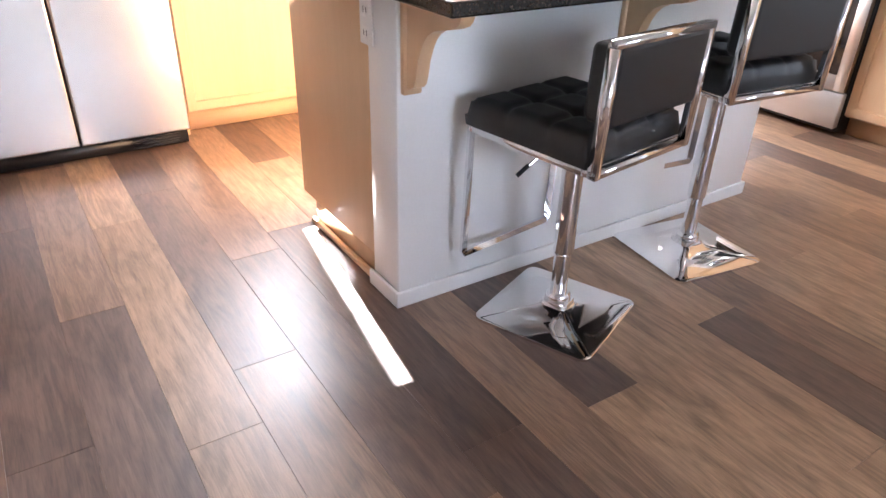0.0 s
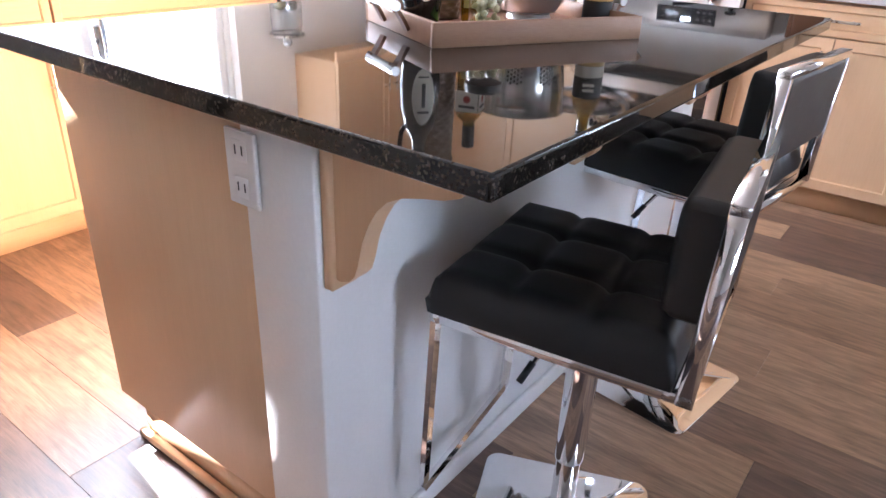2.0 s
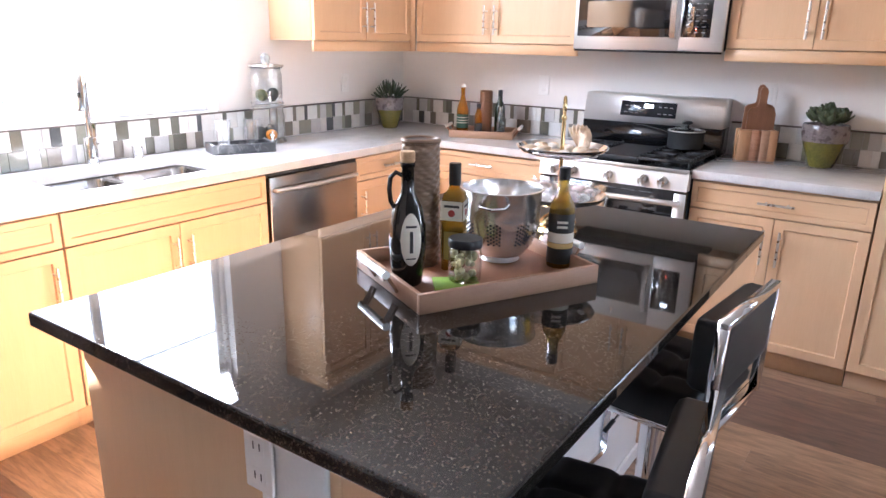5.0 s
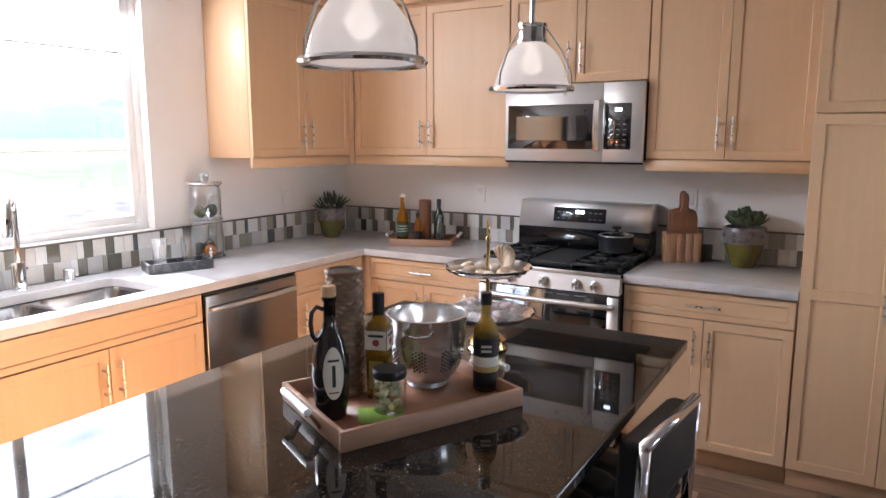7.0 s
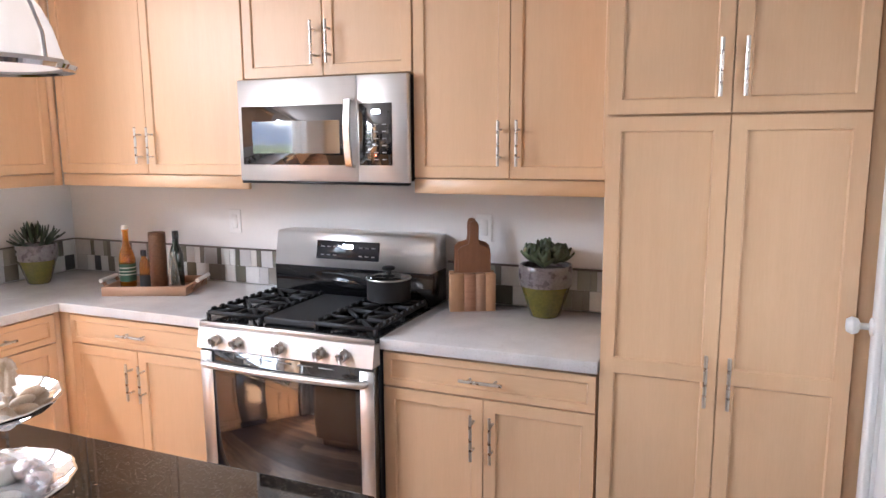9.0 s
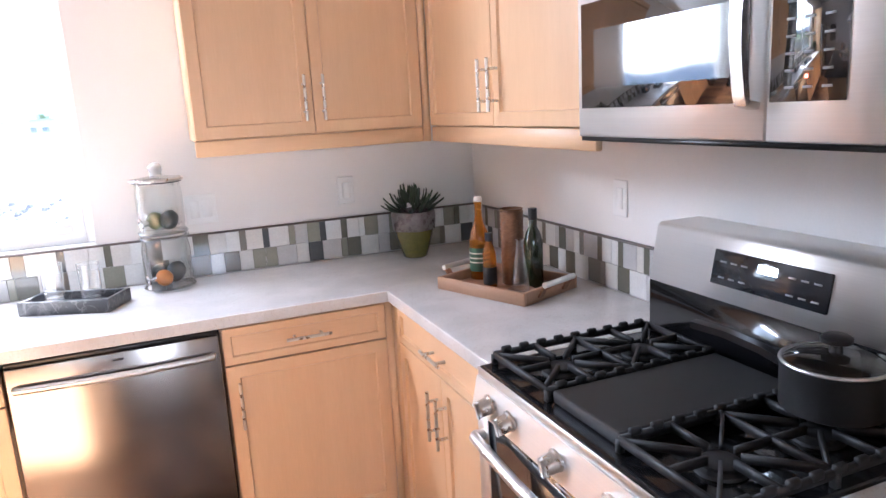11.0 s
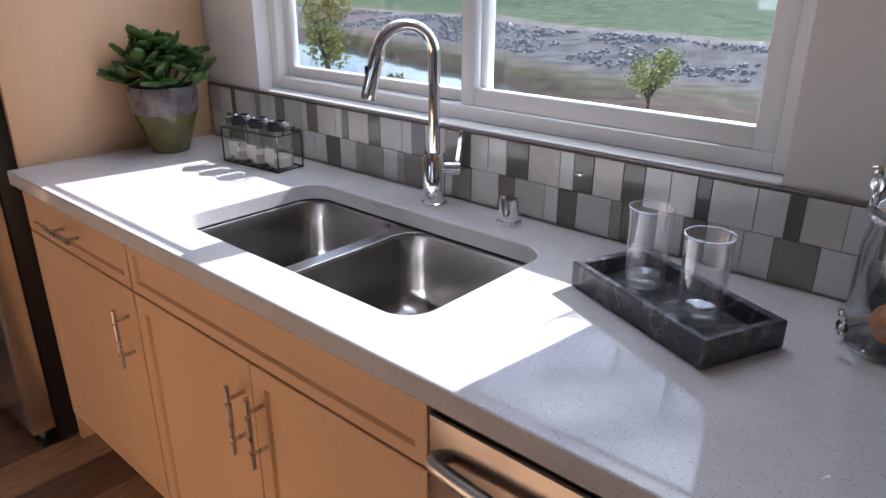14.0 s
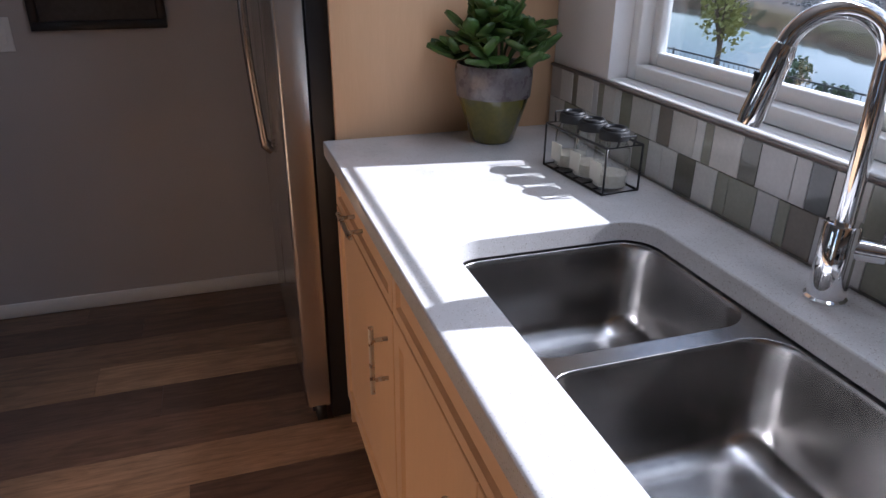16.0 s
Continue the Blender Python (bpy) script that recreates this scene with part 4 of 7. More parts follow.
    part("grip", T([(-0.118, 0.0545, 0.477), (-0.148, 0.0645, 0.452)], 0.0062, 10), M_PLASTIC, lv)
    return s


bar_stool(pose(1.758, 1.562, 0, rz=8), 14.5)
bar_stool(pose(2.394, 1.618, 0, rz=-6), -2.0, 0.055)


# ---- appliances ----
fr = thing("refrigerator", "stainless side-by-side refrigerator with curved bar handles", "refrigerator")
FX0, FX1, FY = 0.318, 1.226, 3.452
part("cabinet_body", B(FX0 + 0.004, FX1 - 0.004, FY + 0.078, NY - 0.02, 0.012, 1.765, bev=0.004), M_PLASTIC, fr, "black refrigerator body")
for x0, x1, hx in ((FX0, 0.7695, 0.738), (0.7745, FX1, 0.806)):
    loops = []
    dbm = bmesh.new()
    for y, ins in ((FY + 0.072, 0.0), (FY + 0.012, 0.0), (FY + 0.004, 0.003), (FY, 0.010)):
        loops.append([(x0 + ins, y, 0.07 + ins), (x1 - ins, y, 0.07 + ins), (x1 - ins, y, 1.78 - ins), (x0 + ins, y, 1.78 - ins)])
    loft(dbm, loops, True, True)
    d_ = part("door", dbm, M_STEELV, fr, "brushed steel door")
    pts = [(hx, FY - 0.004, 0.77), (hx, FY - 0.026, 0.79)] + [(hx, FY - 0.026 - 0.022 * math.sin(math.pi * k / 10), 0.81 + 0.075 * k) for k in range(11)] + [(hx, FY - 0.03, 1.57), (hx, FY - 0.004, 1.59)]
    part("handle", T(pts, 0.012, 12), M_DARKSTEEL, d_, "curved steel bar handle")
gb = bmesh.new()
box(gb, FX0 + 0.01, FX1 - 0.01, FY + 0.03, FY + 0.06, 0.008, 0.066)
grille = part("toe_grille", gb, M_PLASTIC, fr, "black slotted toe grille")
for k in range(4):
    part("slat", B(FX0 + 0.66, FX1 - 0.05, FY + 0.022, FY + 0.0295, 0.014 + 0.0125 * k, 0.021 + 0.0125 * k, bev=0.001), M_PLASTIC, grille)

dwm = thing("dishwasher", "stainless built-in dishwasher with a curved bar handle", "dishwasher")
part("tub", B(2.810, 3.413, NF + 0.03, NY - 0.06, 0.10, 0.868), M_PLASTIC, dwm)
db = bmesh.new()
box(db, 2.815, 3.409, NF - 0.012, NF + 0.029, 0.115, 0.852, 0.004, 2)
ddoor = part("door", db, M_DARKSTEEL, dwm, "brushed steel door")
part("control_strip", B(2.815, 3.409, NF - 0.006, NF + 0.029, 0.853, 0.866, bev=0.002), M_PLASTIC, dwm)
pts = [(2.838, NF - 0.014, 0.788), (2.842, NF - 0.032, 0.79)] + [(2.85 + 0.524 * k / 12, NF - 0.034 - 0.016 * math.sin(math.pi * k / 12), 0.79) for k in range(13)] + [(3.382, NF - 0.032, 0.79), (3.386, NF - 0.014, 0.788)]
part("handle", T(pts, 0.0115, 12), M_STEEL, ddoor, "curved steel handle")
part("badge", B(3.10, 3.13, NF - 0.0135, NF - 0.0115, 0.826, 0.832), M_INK, ddoor)
part("toe_plate", B(2.812, 3.411, NF + 0.055, NF + 0.07, 0.0, 0.10), M_PLASTIC, dwm)

rg = thing("gas_range", "stainless freestanding gas range with black cooktop", "range")
RY0, RY1, RX = 2.006, 2.764, 3.955
part("body", B(RX + 0.03, EX - 0.005, RY0 + 0.002, RY1 - 0.002, 0.02, 0.895, bev=0.002), M_PLASTIC, rg, "black range body")
part("cooktop", B(RX - 0.005, 4.452, RY0, RY1, 0.8955, 0.916, bev=0.006, seg=2), M_ENAMEL, rg, "black enamel cooktop")
part("trim_strip", B(RX - 0.009, RX - 0.0055, RY0, RY1, 0.893, 0.914, bev=0.001), M_STEEL, rg)
cp = bmesh.new()
loft(cp, [[(RX - 0.028, y, 0.815), (RX + 0.029, y, 0.815), (RX + 0.029, y, 0.892), (RX - 0.012, y, 0.892)] for y in (RY0, RY1)], True, True)
panel = part("control_panel", cp, M_BRIGHTSTEEL, rg, "brushed steel knob panel", smooth=0)
for ky in (2.675, 2.578, 2.390, 2.217, 2.122):
    mk = Matrix.Translation((RX - 0.020, ky, 0.853)) @ pose(0, 0, 0, 0, -102, 0)
    kb = L([(0.0, 0.0), (0.025, 0.0), (0.025, 0.005), (0.021, 0.008), (0.019, 0.030), (0.016, 0.033), (0.0, 0.033)], 24, m=mk, cap=False)
    k_ = part("knob", kb, M_NICKEL, panel, "steel burner knob")
    part("grip_bar", box(bmesh.new(), -0.019, 0.019, -0.0045, 0.0045, 0.031, 0.039, 0.0015, m=mk), M_STEEL, k_)
od = bmesh.new()
box(od, RX - 0.012, RX + 0.029, RY0 + 0.003, RY1 - 0.003, 0.225, 0.808, 0.004)
odoor = part("oven_door", od, M_DKGLASS, rg, "black glass oven door")
for yy in ((RY0 + 0.003, RY0 + 0.058), (RY1 - 0.058, RY1 - 0.003)):
    part("side_trim", B(RX - 0.016, RX - 0.0125, yy[0], yy[1], 0.225, 0.80, bev=0.001), M_STEEL, odoor)
part("bottom_trim", B(RX - 0.016, RX - 0.0125, RY0 + 0.0585, RY1 - 0.0585, 0.225, 0.30, bev=0.001), M_STEEL, odoor)
for k in range(5):
    part("vent_slot", B(RX - 0.0135, RX - 0.0118, RY0 + 0.16 + k * 0.09, RY0 + 0.225 + k * 0.09, 0.788, 0.792), M_KEY, odoor)
pts = [(RX - 0.012, RY0 + 0.035, 0.755), (RX - 0.04, RY0 + 0.037, 0.757)] + [(RX - 0.046 - 0.014 * math.sin(math.pi * k / 12), RY0 + 0.045 + 0.668 * k / 12, 0.758) for k in range(13)] + [(RX - 0.04, RY1 - 0.037, 0.757), (RX - 0.012, RY1 - 0.035, 0.755)]
part("handle", T(pts, 0.0135, 12), M_STEEL, odoor, "curved steel oven handle")
part("storage_drawer", B(RX - 0.014, RX + 0.029, RY0 + 0.003, RY1 - 0.003, 0.045, 0.218, bev=0.004), M_BRIGHTSTEEL, rg, "brushed steel lower drawer")
bg = bmesh.new()
loft(bg, [[(4.450, y, 1.055), (EX - 0.006, y, 1.055), (EX - 0.006, y, 1.203), (4.487, y, 1.203), (4.478, y, 1.195)] for y in (RY0, RY1)], True, True)
guard = part("back_guard", bg, M_BRIGHTSTEEL, rg, "brushed steel back guard", smooth=20)
part("guard_base", B(4.4525, EX - 0.006, RY0, RY1, 0.9165, 1.0545), M_ENAMEL, rg)
gm = Matrix.Translation((4.4625, 2.40, 1.130)) @ pose(0, 0, 0, 0, 11.3, 0)
disp = part("display", box(bmesh.new(), -0.004, 0.004, -0.152, 0.152, -0.04, 0.04, 0.002, m=gm), M_SCREEN, guard, "dark touch display")
part("digits", box(bmesh.new(), -0.0052, -0.0043, -0.028, 0.022, 0.008, 0.026, m=gm), M_DIGIT, disp)
kb = bmesh.new()
for y in (-0.125, -0.095, -0.065, 0.06, 0.09, 0.12):
    for z in (-0.022, 0.014):
        box(kb, -0.0050, -0.0043, y - 0.009, y + 0.009, z - 0.002, z + 0.002, m=gm)
tagged(part("key_marks", kb, M_KEY, disp), kind="stuff")
# grates: two cast sides and a flat griddle between
for y0, y1 in ((RY0 + 0.015, RY0 + 0.258), (RY1 - 0.258, RY1 - 0.015)):
    g = bmesh.new()
    x0, x1, z = RX + 0.03, 4.425, 0.940
    bars = [((x0, y0), (x1, y0)), ((x0, y1), (x1, y1)), ((x0, y0), (x0, y1)), ((x1, y0), (x1, y1)), (((x0 + x1) / 2, y0), ((x0 + x1) / 2, y1))]
    for cx in ((x0 * 3 + x1) / 4, (x0 + x1 * 3) / 4):
        cy = (y0 + y1) / 2
        for a in range(0, 360, 45):
            ca, sa = math.cos(radians(a)), math.sin(radians(a))
            far = min(((x1 - x0) / 4) / max(abs(ca), 1e-6), ((y1 - y0) / 2) / max(abs(sa), 1e-6))
            bars.append(((cx + 0.03 * ca, cy + 0.03 * sa), (cx + far * ca, cy + far * sa)))
    for (ax, ay), (bx, by) in bars:
        tube(g, [(ax, ay, z), (bx, by, z)], 0, flat=(0.0075, 0.015))
    for fx in (x0, (x0 + x1) / 2, x1):
        for fy in (y0, y1):
            box(g, fx - 0.006, fx + 0.006, fy - 0.006, fy + 0.006, 0.9165, z)
    for k in range(9):
        box(g, x0 + 0.02 + k * 0.0485, x0 + 0.045 + k * 0.0485, y0 - 0.007, y0 + 0.005, z, z + 0.016, 0.003)
        box(g, x0 + 0.02 + k * 0.0485, x0 + 0.045 + k * 0.0485, y1 - 0.005, y1 + 0.007, z, z + 0.016, 0.003)
    part("grate", g, M_IRON, rg, "cast iron pan support")
    for cx in ((x0 * 3 + x1) / 4, (x0 + x1 * 3) / 4):
        part("burner", L([(0.0, 0.9165), (0.046, 0.9165), (0.044, 0.922), (0.034, 0.926), (0.034, 0.931), (0.028, 0.935), (0.0, 0.936)], 24, m=Matrix.Translation((cx, (y0 + y1) / 2, 0)), cap=False), M_IRON, rg)
part("griddle", B(RX + 0.035, 4.42, RY0 + 0.268, RY1 - 0.268, 0.917, 0.944, bev=0.006, seg=2), M_IRON, rg, "flat cast iron griddle")

mw = thing("microwave", "stainless over-the-range microwave with a dark glass door", "microwave")
MX, MZ0, MZ1 = 4.240, 1.437, 1.838
part("case", B(MX + 0.035, EX - 0.004, RY0 + 0.002, RY1 - 0.002, MZ0 + 0.004, MZ1 - 0.002, bev=0.003), M_PLASTIC, mw, "black microwave case")
ff = bmesh.new()
box(ff, MX, MX + 0.0345, RY0 + 0.21, RY1, MZ0, MZ1, 0.004)
mdoor = part("door", ff, M_BRIGHTSTEEL, mw, "brushed steel door frame")
part("glass", B(MX - 0.0035, MX - 0.0003, RY0 + 0.245, RY1 - 0.02, MZ0 + 0.065, MZ1 - 0.105, bev=0.001), M_DKGLASS, mdoor, "dark mirror-like door glass")
part("screen", B(MX - 0.0045, MX - 0.0038, RY0 + 0.285, RY1 - 0.07, MZ0 + 0.11, MZ1 - 0.165), M_DKGLASS, mdoor, smooth=0)
pts = [(MX - 0.002, RY0 + 0.232, MZ0 + 0.06), (MX - 0.028, RY0 + 0.232, MZ0 + 0.066)] + [(MX - 0.03 - 0.012 * math.sin(math.pi * k / 10), RY0 + 0.232, MZ0 + 0.075 + 0.0235 * k) for k in range(11)] + [(MX - 0.028, RY0 + 0.232, MZ1 - 0.095), (MX - 0.002, RY0 + 0.232, MZ1 - 0.09)]
part("handle", T(pts, 0.0, flat=(0.026, 0.012)), M_STEELV, mdoor, "curved steel handle")
pnl = part("control_panel", B(MX, MX + 0.0345, RY0, RY0 + 0.2095, MZ0, MZ1, bev=0.004), M_BRIGHTSTEEL, mw)
pg = part("key_panel", B(MX - 0.003, MX - 0.0003, RY0 + 0.062, RY0 + 0.2, MZ0 + 0.065, MZ1 - 0.105, bev=0.001), M_DKGLASS, pnl, "black key panel")
part("digits", B(MX - 0.0038, MX - 0.0031, RY0 + 0.11, RY0 + 0.145, MZ1 - 0.145, MZ1 - 0.128), M_DIGIT, pg)
kk = bmesh.new()
for r in range(6):
    for c in range(3):
        box(kk, MX - 0.0036, MX - 0.0031, RY0 + 0.085 + 0.034 * c, RY0 + 0.103 + 0.034 * c, MZ0 + 0.085 + 0.026 * r, MZ0 + 0.089 + 0.026 * r)
tagged(part("key_marks", kk, M_KEY, pg), kind="stuff")
part("indicator", B(MX - 0.0038, MX - 0.0031, RY0 + 0.128, RY0 + 0.133, MZ0 + 0.1, MZ0 + 0.106), M_DIGITR, pg)
part("emblem", L([(0.0, 0.0), (0.012, 0.0), (0.012, 0.001), (0.0, 0.0012)], 20, m=pose(MX - 0.0002, 2.42, MZ1 - 0.05, 0, -90, 0), cap=False), M_NICKEL, mdoor)
part("vent", B(MX + 0.006, MX + 0.034, RY0 + 0.004, RY1 - 0.004, MZ0 - 0.010, MZ0 - 0.0005), M_PLASTIC, mw)


# ---- pendant lamps ----
def pendant(at):
    p = thing("pendant_lamp", "ribbed glass dome pendant lamp with chrome rim", "pendant lamp", at, "pendants over the island")
    low = Matrix.Diagonal((1, 1, 0.88, 1))
    prof = [(0.110, 0.004), (0.104, 0.012), (0.098, 0.035), (0.090, 0.07), (0.078, 0.10), (0.062, 0.125), (0.044, 0.142), (0.036, 0.148)]
    sh = L(prof, 96, cap=False, flute=lambda a, z: 1 + 0.012 * math.cos(48 * a))
    part("shade", sh, M_RIBGLASS, p, "ribbed translucent glass dome", smooth=80, at=low)
    part("rim", L([(0.100, 0.002), (0.118, 0.0), (0.121, 0.006), (0.118, 0.012), (0.105, 0.012)], 64, cap=False), M_CHROME, p, "chrome rim")
    part("diffuser", L([(0.0, 0.006), (0.099, 0.006), (0.099, 0.009), (0.0, 0.0095)], 48, cap=False), M_DIFFUSER, p, "lit pale glass diffuser")
    part("cap", L([(0.037, 0.146), (0.044, 0.148), (0.044, 0.158), (0.040, 0.160), (0.040, 0.196), (0.043, 0.198), (0.043, 0.206), (0.012, 0.210), (0.0, 0.211)], 36), M_CHROME, p, "chrome lamp cap", at=low)
    for a in (35, 155, 275):
        ca, sa = math.cos(radians(a)), math.sin(radians(a))
        part("clip", T([(0.114 * ca, 0.114 * sa, 0.012), (0.112 * ca, 0.112 * sa, 0.05), (0.088 * ca, 0.088 * sa, 0.115), (0.055 * ca, 0.055 * sa, 0.17), (0.041 * ca, 0.041 * sa, 0.19)], 0.0028, 8), M_CHROME, p, at=low)
    part("rod", L([(0.0075, 0.182), (0.0075, TOP - 1.69 - 0.02)], 14), M_CHROME, p)
    part("canopy", L([(0.055, TOP - 1.69), (0.055, TOP - 1.69 - 0.012), (0.03, TOP - 1.69 - 0.03), (0.008, TOP - 1.69 - 0.034)], 32), M_CHROME, p)
    part("bulb", L([(0.0, 0.052), (0.014, 0.055), (0.026, 0.07), (0.030, 0.088), (0.025, 0.106), (0.014, 0.125), (0.013, 0.146)], 20), M_BULB, p, "glowing lamp bulb", at=low)
    return p


pl = pendant(pose(1.805, 1.890, 1.69))
copy_thing(pl, pose(2.588, 1.893, 1.688))


# ---- sink side ----
fau = thing("kitchen_faucet", "chrome pull-down gooseneck faucet behind the sink", "faucet", pose(2.316, 4.128, CT, rz=-36))
part("base", L([(0.030, 0.0), (0.030, 0.004), (0.026, 0.007), (0.026, 0.118), (0.024, 0.121), (0.014, 0.122)], 32), M_CHROME, fau)
arcp = [(0, -0.062 + 0.062 * math.cos(radians(a)), 0.342 + 0.062 * math.sin(radians(a))) for a in range(0, 166, 11)]
part("neck", T([(0, 0, 0.118), (0, 0, 0.22), (0, 0, 0.32)] + arcp, 0.0135, 18), M_CHROME, fau, smooth=60)
e1 = Vector(arcp[-1])
dirn = Vector((0, -0.25, -0.97)).normalized()
sp = part("spray_head", T([e1 + dirn * d for d in (0.0, 0.012, 0.02, 0.10, 0.112)], [0.0145, 0.0165, 0.0172, 0.0172, 0.0155], 20), M_CHROME, fau, smooth=60)
part("button", box(bmesh.new(), -0.006, 0.006, -0.020, -0.015, -0.012, 0.012, 0.002, m=Matrix.Translation(e1 + dirn * 0.05)), M_PLASTIC, sp)
hub = part("handle_hub", T([(0.004, 0.02, 0.085), (0.012, 0.058, 0.085)], 0.0165, 20), M_CHROME, fau)
part("lever", T([(0.010, 0.051, 0.09), (0.012, 0.056, 0.13), (0.014, 0.060, 0.172)], 0.0, flat=(0.013, 0.008)), M_CHROME, hub)
so = thing("soap_dispenser", "short chrome air-gap cap on the worktop", "soap dispenser", pose(2.533, 4.132, CT))
part("collar", L([(0.028, 0.0), (0.028, 0.005), (0.025, 0.008), (0.0, 0.008)], 28), M_CHROME, so)
part("cap", L([(0.0225, 0.008), (0.0235, 0.010), (0.0235, 0.056), (0.0215, 0.0595), (0.0, 0.06)], 28), M_CHROME, so)


def pot(name_label, at, r=0.085, h=0.175):
    p = thing("potted_plant", name_label, "potted plant", at)
    prof = [(0.0, 0.0), (r * 0.52, 0.0), (r * 0.58, 0.006), (r * 0.72, h * 0.25), (r * 0.88, h * 0.5), (r * 0.955, h * 0.62)]
    vase = part("pot", L(prof, 40, cap=False), M_POTGREEN, p, "olive glazed ceramic pot", smooth=60)
    wob = lambda a, z: 1 + 0.012 * math.sin(5 * a + 30 * z) + 0.008 * math.sin(11 * a)
    part("glaze_band", L([(r * 0.965, h * 0.60), (r * 1.0, h * 0.75), (r * 1.015, h * 0.9), (r * 1.0, h * 0.97), (r * 0.97, h), (r * 0.9, h * 0.99), (r * 0.88, h * 0.9)], 48, cap=False, flute=wob), M_POTTOP, vase, "mottled plum-grey glaze", smooth=60)
    part("soil", L([(0.0, h * 0.9), (r * 0.89, h * 0.9)], 24, cap=False), M_SOIL, p)
    return p


def leaf_mesh(material, length, width, thick, curl, tip=0.0, full=1.0):
    """One fleshy leaf along +x, cupped and curling up."""
    bm = bmesh.new()
    ns, nc = 7, 4
    top, bot = [], []
    for i in range(ns + 1):
        u = i / ns
        wd = width * (math.sin(math.pi * min(u ** full * 0.94 + 0.06, 1)) ** 0.58) * (1 - tip * u) * 0.5 + 0.0008
        z = curl * length * u * u
        rt, rb = [], []
        for j in range(nc + 1):
            v = j / nc * 2 - 1
            cup = 0.18 * width * v * v
            th = thick * (1 - v * v) * (1 - u * 0.6) * 0.5 + 0.0003
            rt.append(bm.verts.new((length * u, wd * v, z + cup + th)))
            rb.append(bm.verts.new((length * u, wd * v, z + cup - th)))
        top.append(rt)
        bot.append(rb)
    for i in range(ns):
        for j in range(nc):
            bm.faces.new((top[i][j], top[i + 1][j], top[i + 1][j + 1], top[i][j + 1]))
            bm.faces.new((bot[i][j], bot[i][j + 1], bot[i + 1][j + 1], bot[i + 1][j]))
        bm.faces.new((top[i][0], bot[i][0], bot[i + 1][0], top[i + 1][0]))
        bm.faces.new((top[i][nc], top[i + 1][nc], bot[i + 1][nc], bot[i][nc]))
    me = bpy.data.meshes.new("leaf")
    bm.to_mesh(me)
    bm.free()
    me.materials.append(material)
    me.polygons.foreach_set("use_smooth", [True] * len(me.polygons))
    return me


def foliage(p, me, count, z, spread, rise, seed, lo=0.7, hi=1.15, stems=0.0):
    rng = random.Random(seed)
    for k in range(count):
        a = k * 137.5 + rng.uniform(-18, 18)
        f = (k + 0.5) / count
        rad = spread * math.sqrt(f)
        pitch = -(78 - 72 * f + rng.uniform(-10, 10))
        s = rng.uniform(lo, hi)
        zz = z + rise * (1 - f) + rng.uniform(-0.006, 0.006)
        x, y = rad * math.cos(radians(a)), rad * math.sin(radians(a))
        m = Matrix.Translation((x, y, zz)) @ pose(0, 0, 0, rng.uniform(-18, 18), pitch, a) @ Matrix.Diagonal((s, s, s, 1))
        shared("leaf", me, p, m)
    return p


LEAF_JADE = leaf_mesh(M_LEAF, 0.072, 0.046, 0.005, 0.10, 0.0, 1.3)
LEAF_SPIKE = leaf_mesh(M_LEAFD, 0.085, 0.026, 0.008, 0.25, 0.55)
LEAF_ROSE = leaf_mesh(M_LEAFG, 0.042, 0.028, 0.006, 0.35)


p1 = pot("broad-leaved jade plant in an olive and plum glazed pot", pose(1.362, 3.975, CT), 0.097, 0.198)
rl = random.Random(31)
for k in range(21):
    a = 2 * math.pi * k / 21 * 2.0 + rl.uniform(-0.25, 0.25)
    u = (k % 3) / 2
    out, zt = (0.032 + 0.088 * u) * rl.uniform(0.85, 1.15), (0.300 - 0.062 * u) * rl.uniform(0.95, 1.05)
    tip = Vector((out * math.cos(a), out * math.sin(a), zt))
    part("stem", T([(0.02 * math.cos(a), 0.02 * math.sin(a), 0.165), tip * 0.6 + Vector((0, 0, 0.07)), tip], 0.004, 7), M_LEAF, p1)
    for q in range(6):
        m = Matrix.Translation(tip - Vector((0, 0, 0.012 * (q % 3)))) @ pose(0, 0, 0, rl.uniform(-30, 30), -rl.uniform(-8, 42) - 14 * (1 - u), math.degrees(a) + (q - 2.5) * 50 + rl.uniform(-20, 20)) @ Matrix.Diagonal((*(rl.uniform(0.62, 1.08),) * 3, 1))
        shared("leaf", LEAF_JADE, p1, m)
p2 = pot("dark spiky succulent in an olive and plum glazed pot", pose(4.255, 4.025, CT), 0.090, 0.195)
foliage(p2, LEAF_SPIKE, 52, 0.19, 0.07, 0.045, 22, 0.6, 0.95)
p3 = pot("grey-green rosette succulent in an olive and plum glazed pot", pose(4.490, 1.540, CT), 0.102, 0.205)
for k, (rx, ry, rz) in enumerate(((0, 0, 0.03), (0.055, 0.02, 0.01), (-0.05, 0.03, 0.012), (0.015, -0.06, 0.008), (-0.035, -0.045, 0.01), (0.01, 0.062, 0.008), (0.062, -0.035, 0.0), (-0.072, -0.008, 0.0))):
    rng_ = random.Random(40 + k)
    for q in range(16):
        f = (q + 0.5) / 16
        m = Matrix.Translation((rx, ry, 0.207 + rz)) @ pose(0, 0, 0, 0, -(75 - 60 * f), q * 137.5 + rng_.uniform(-12, 12)) @ Matrix.Diagonal((*(rng_.uniform(1.2, 1.65),) * 3, 1))
        shared("leaf", LEAF_ROSE, p3, m)

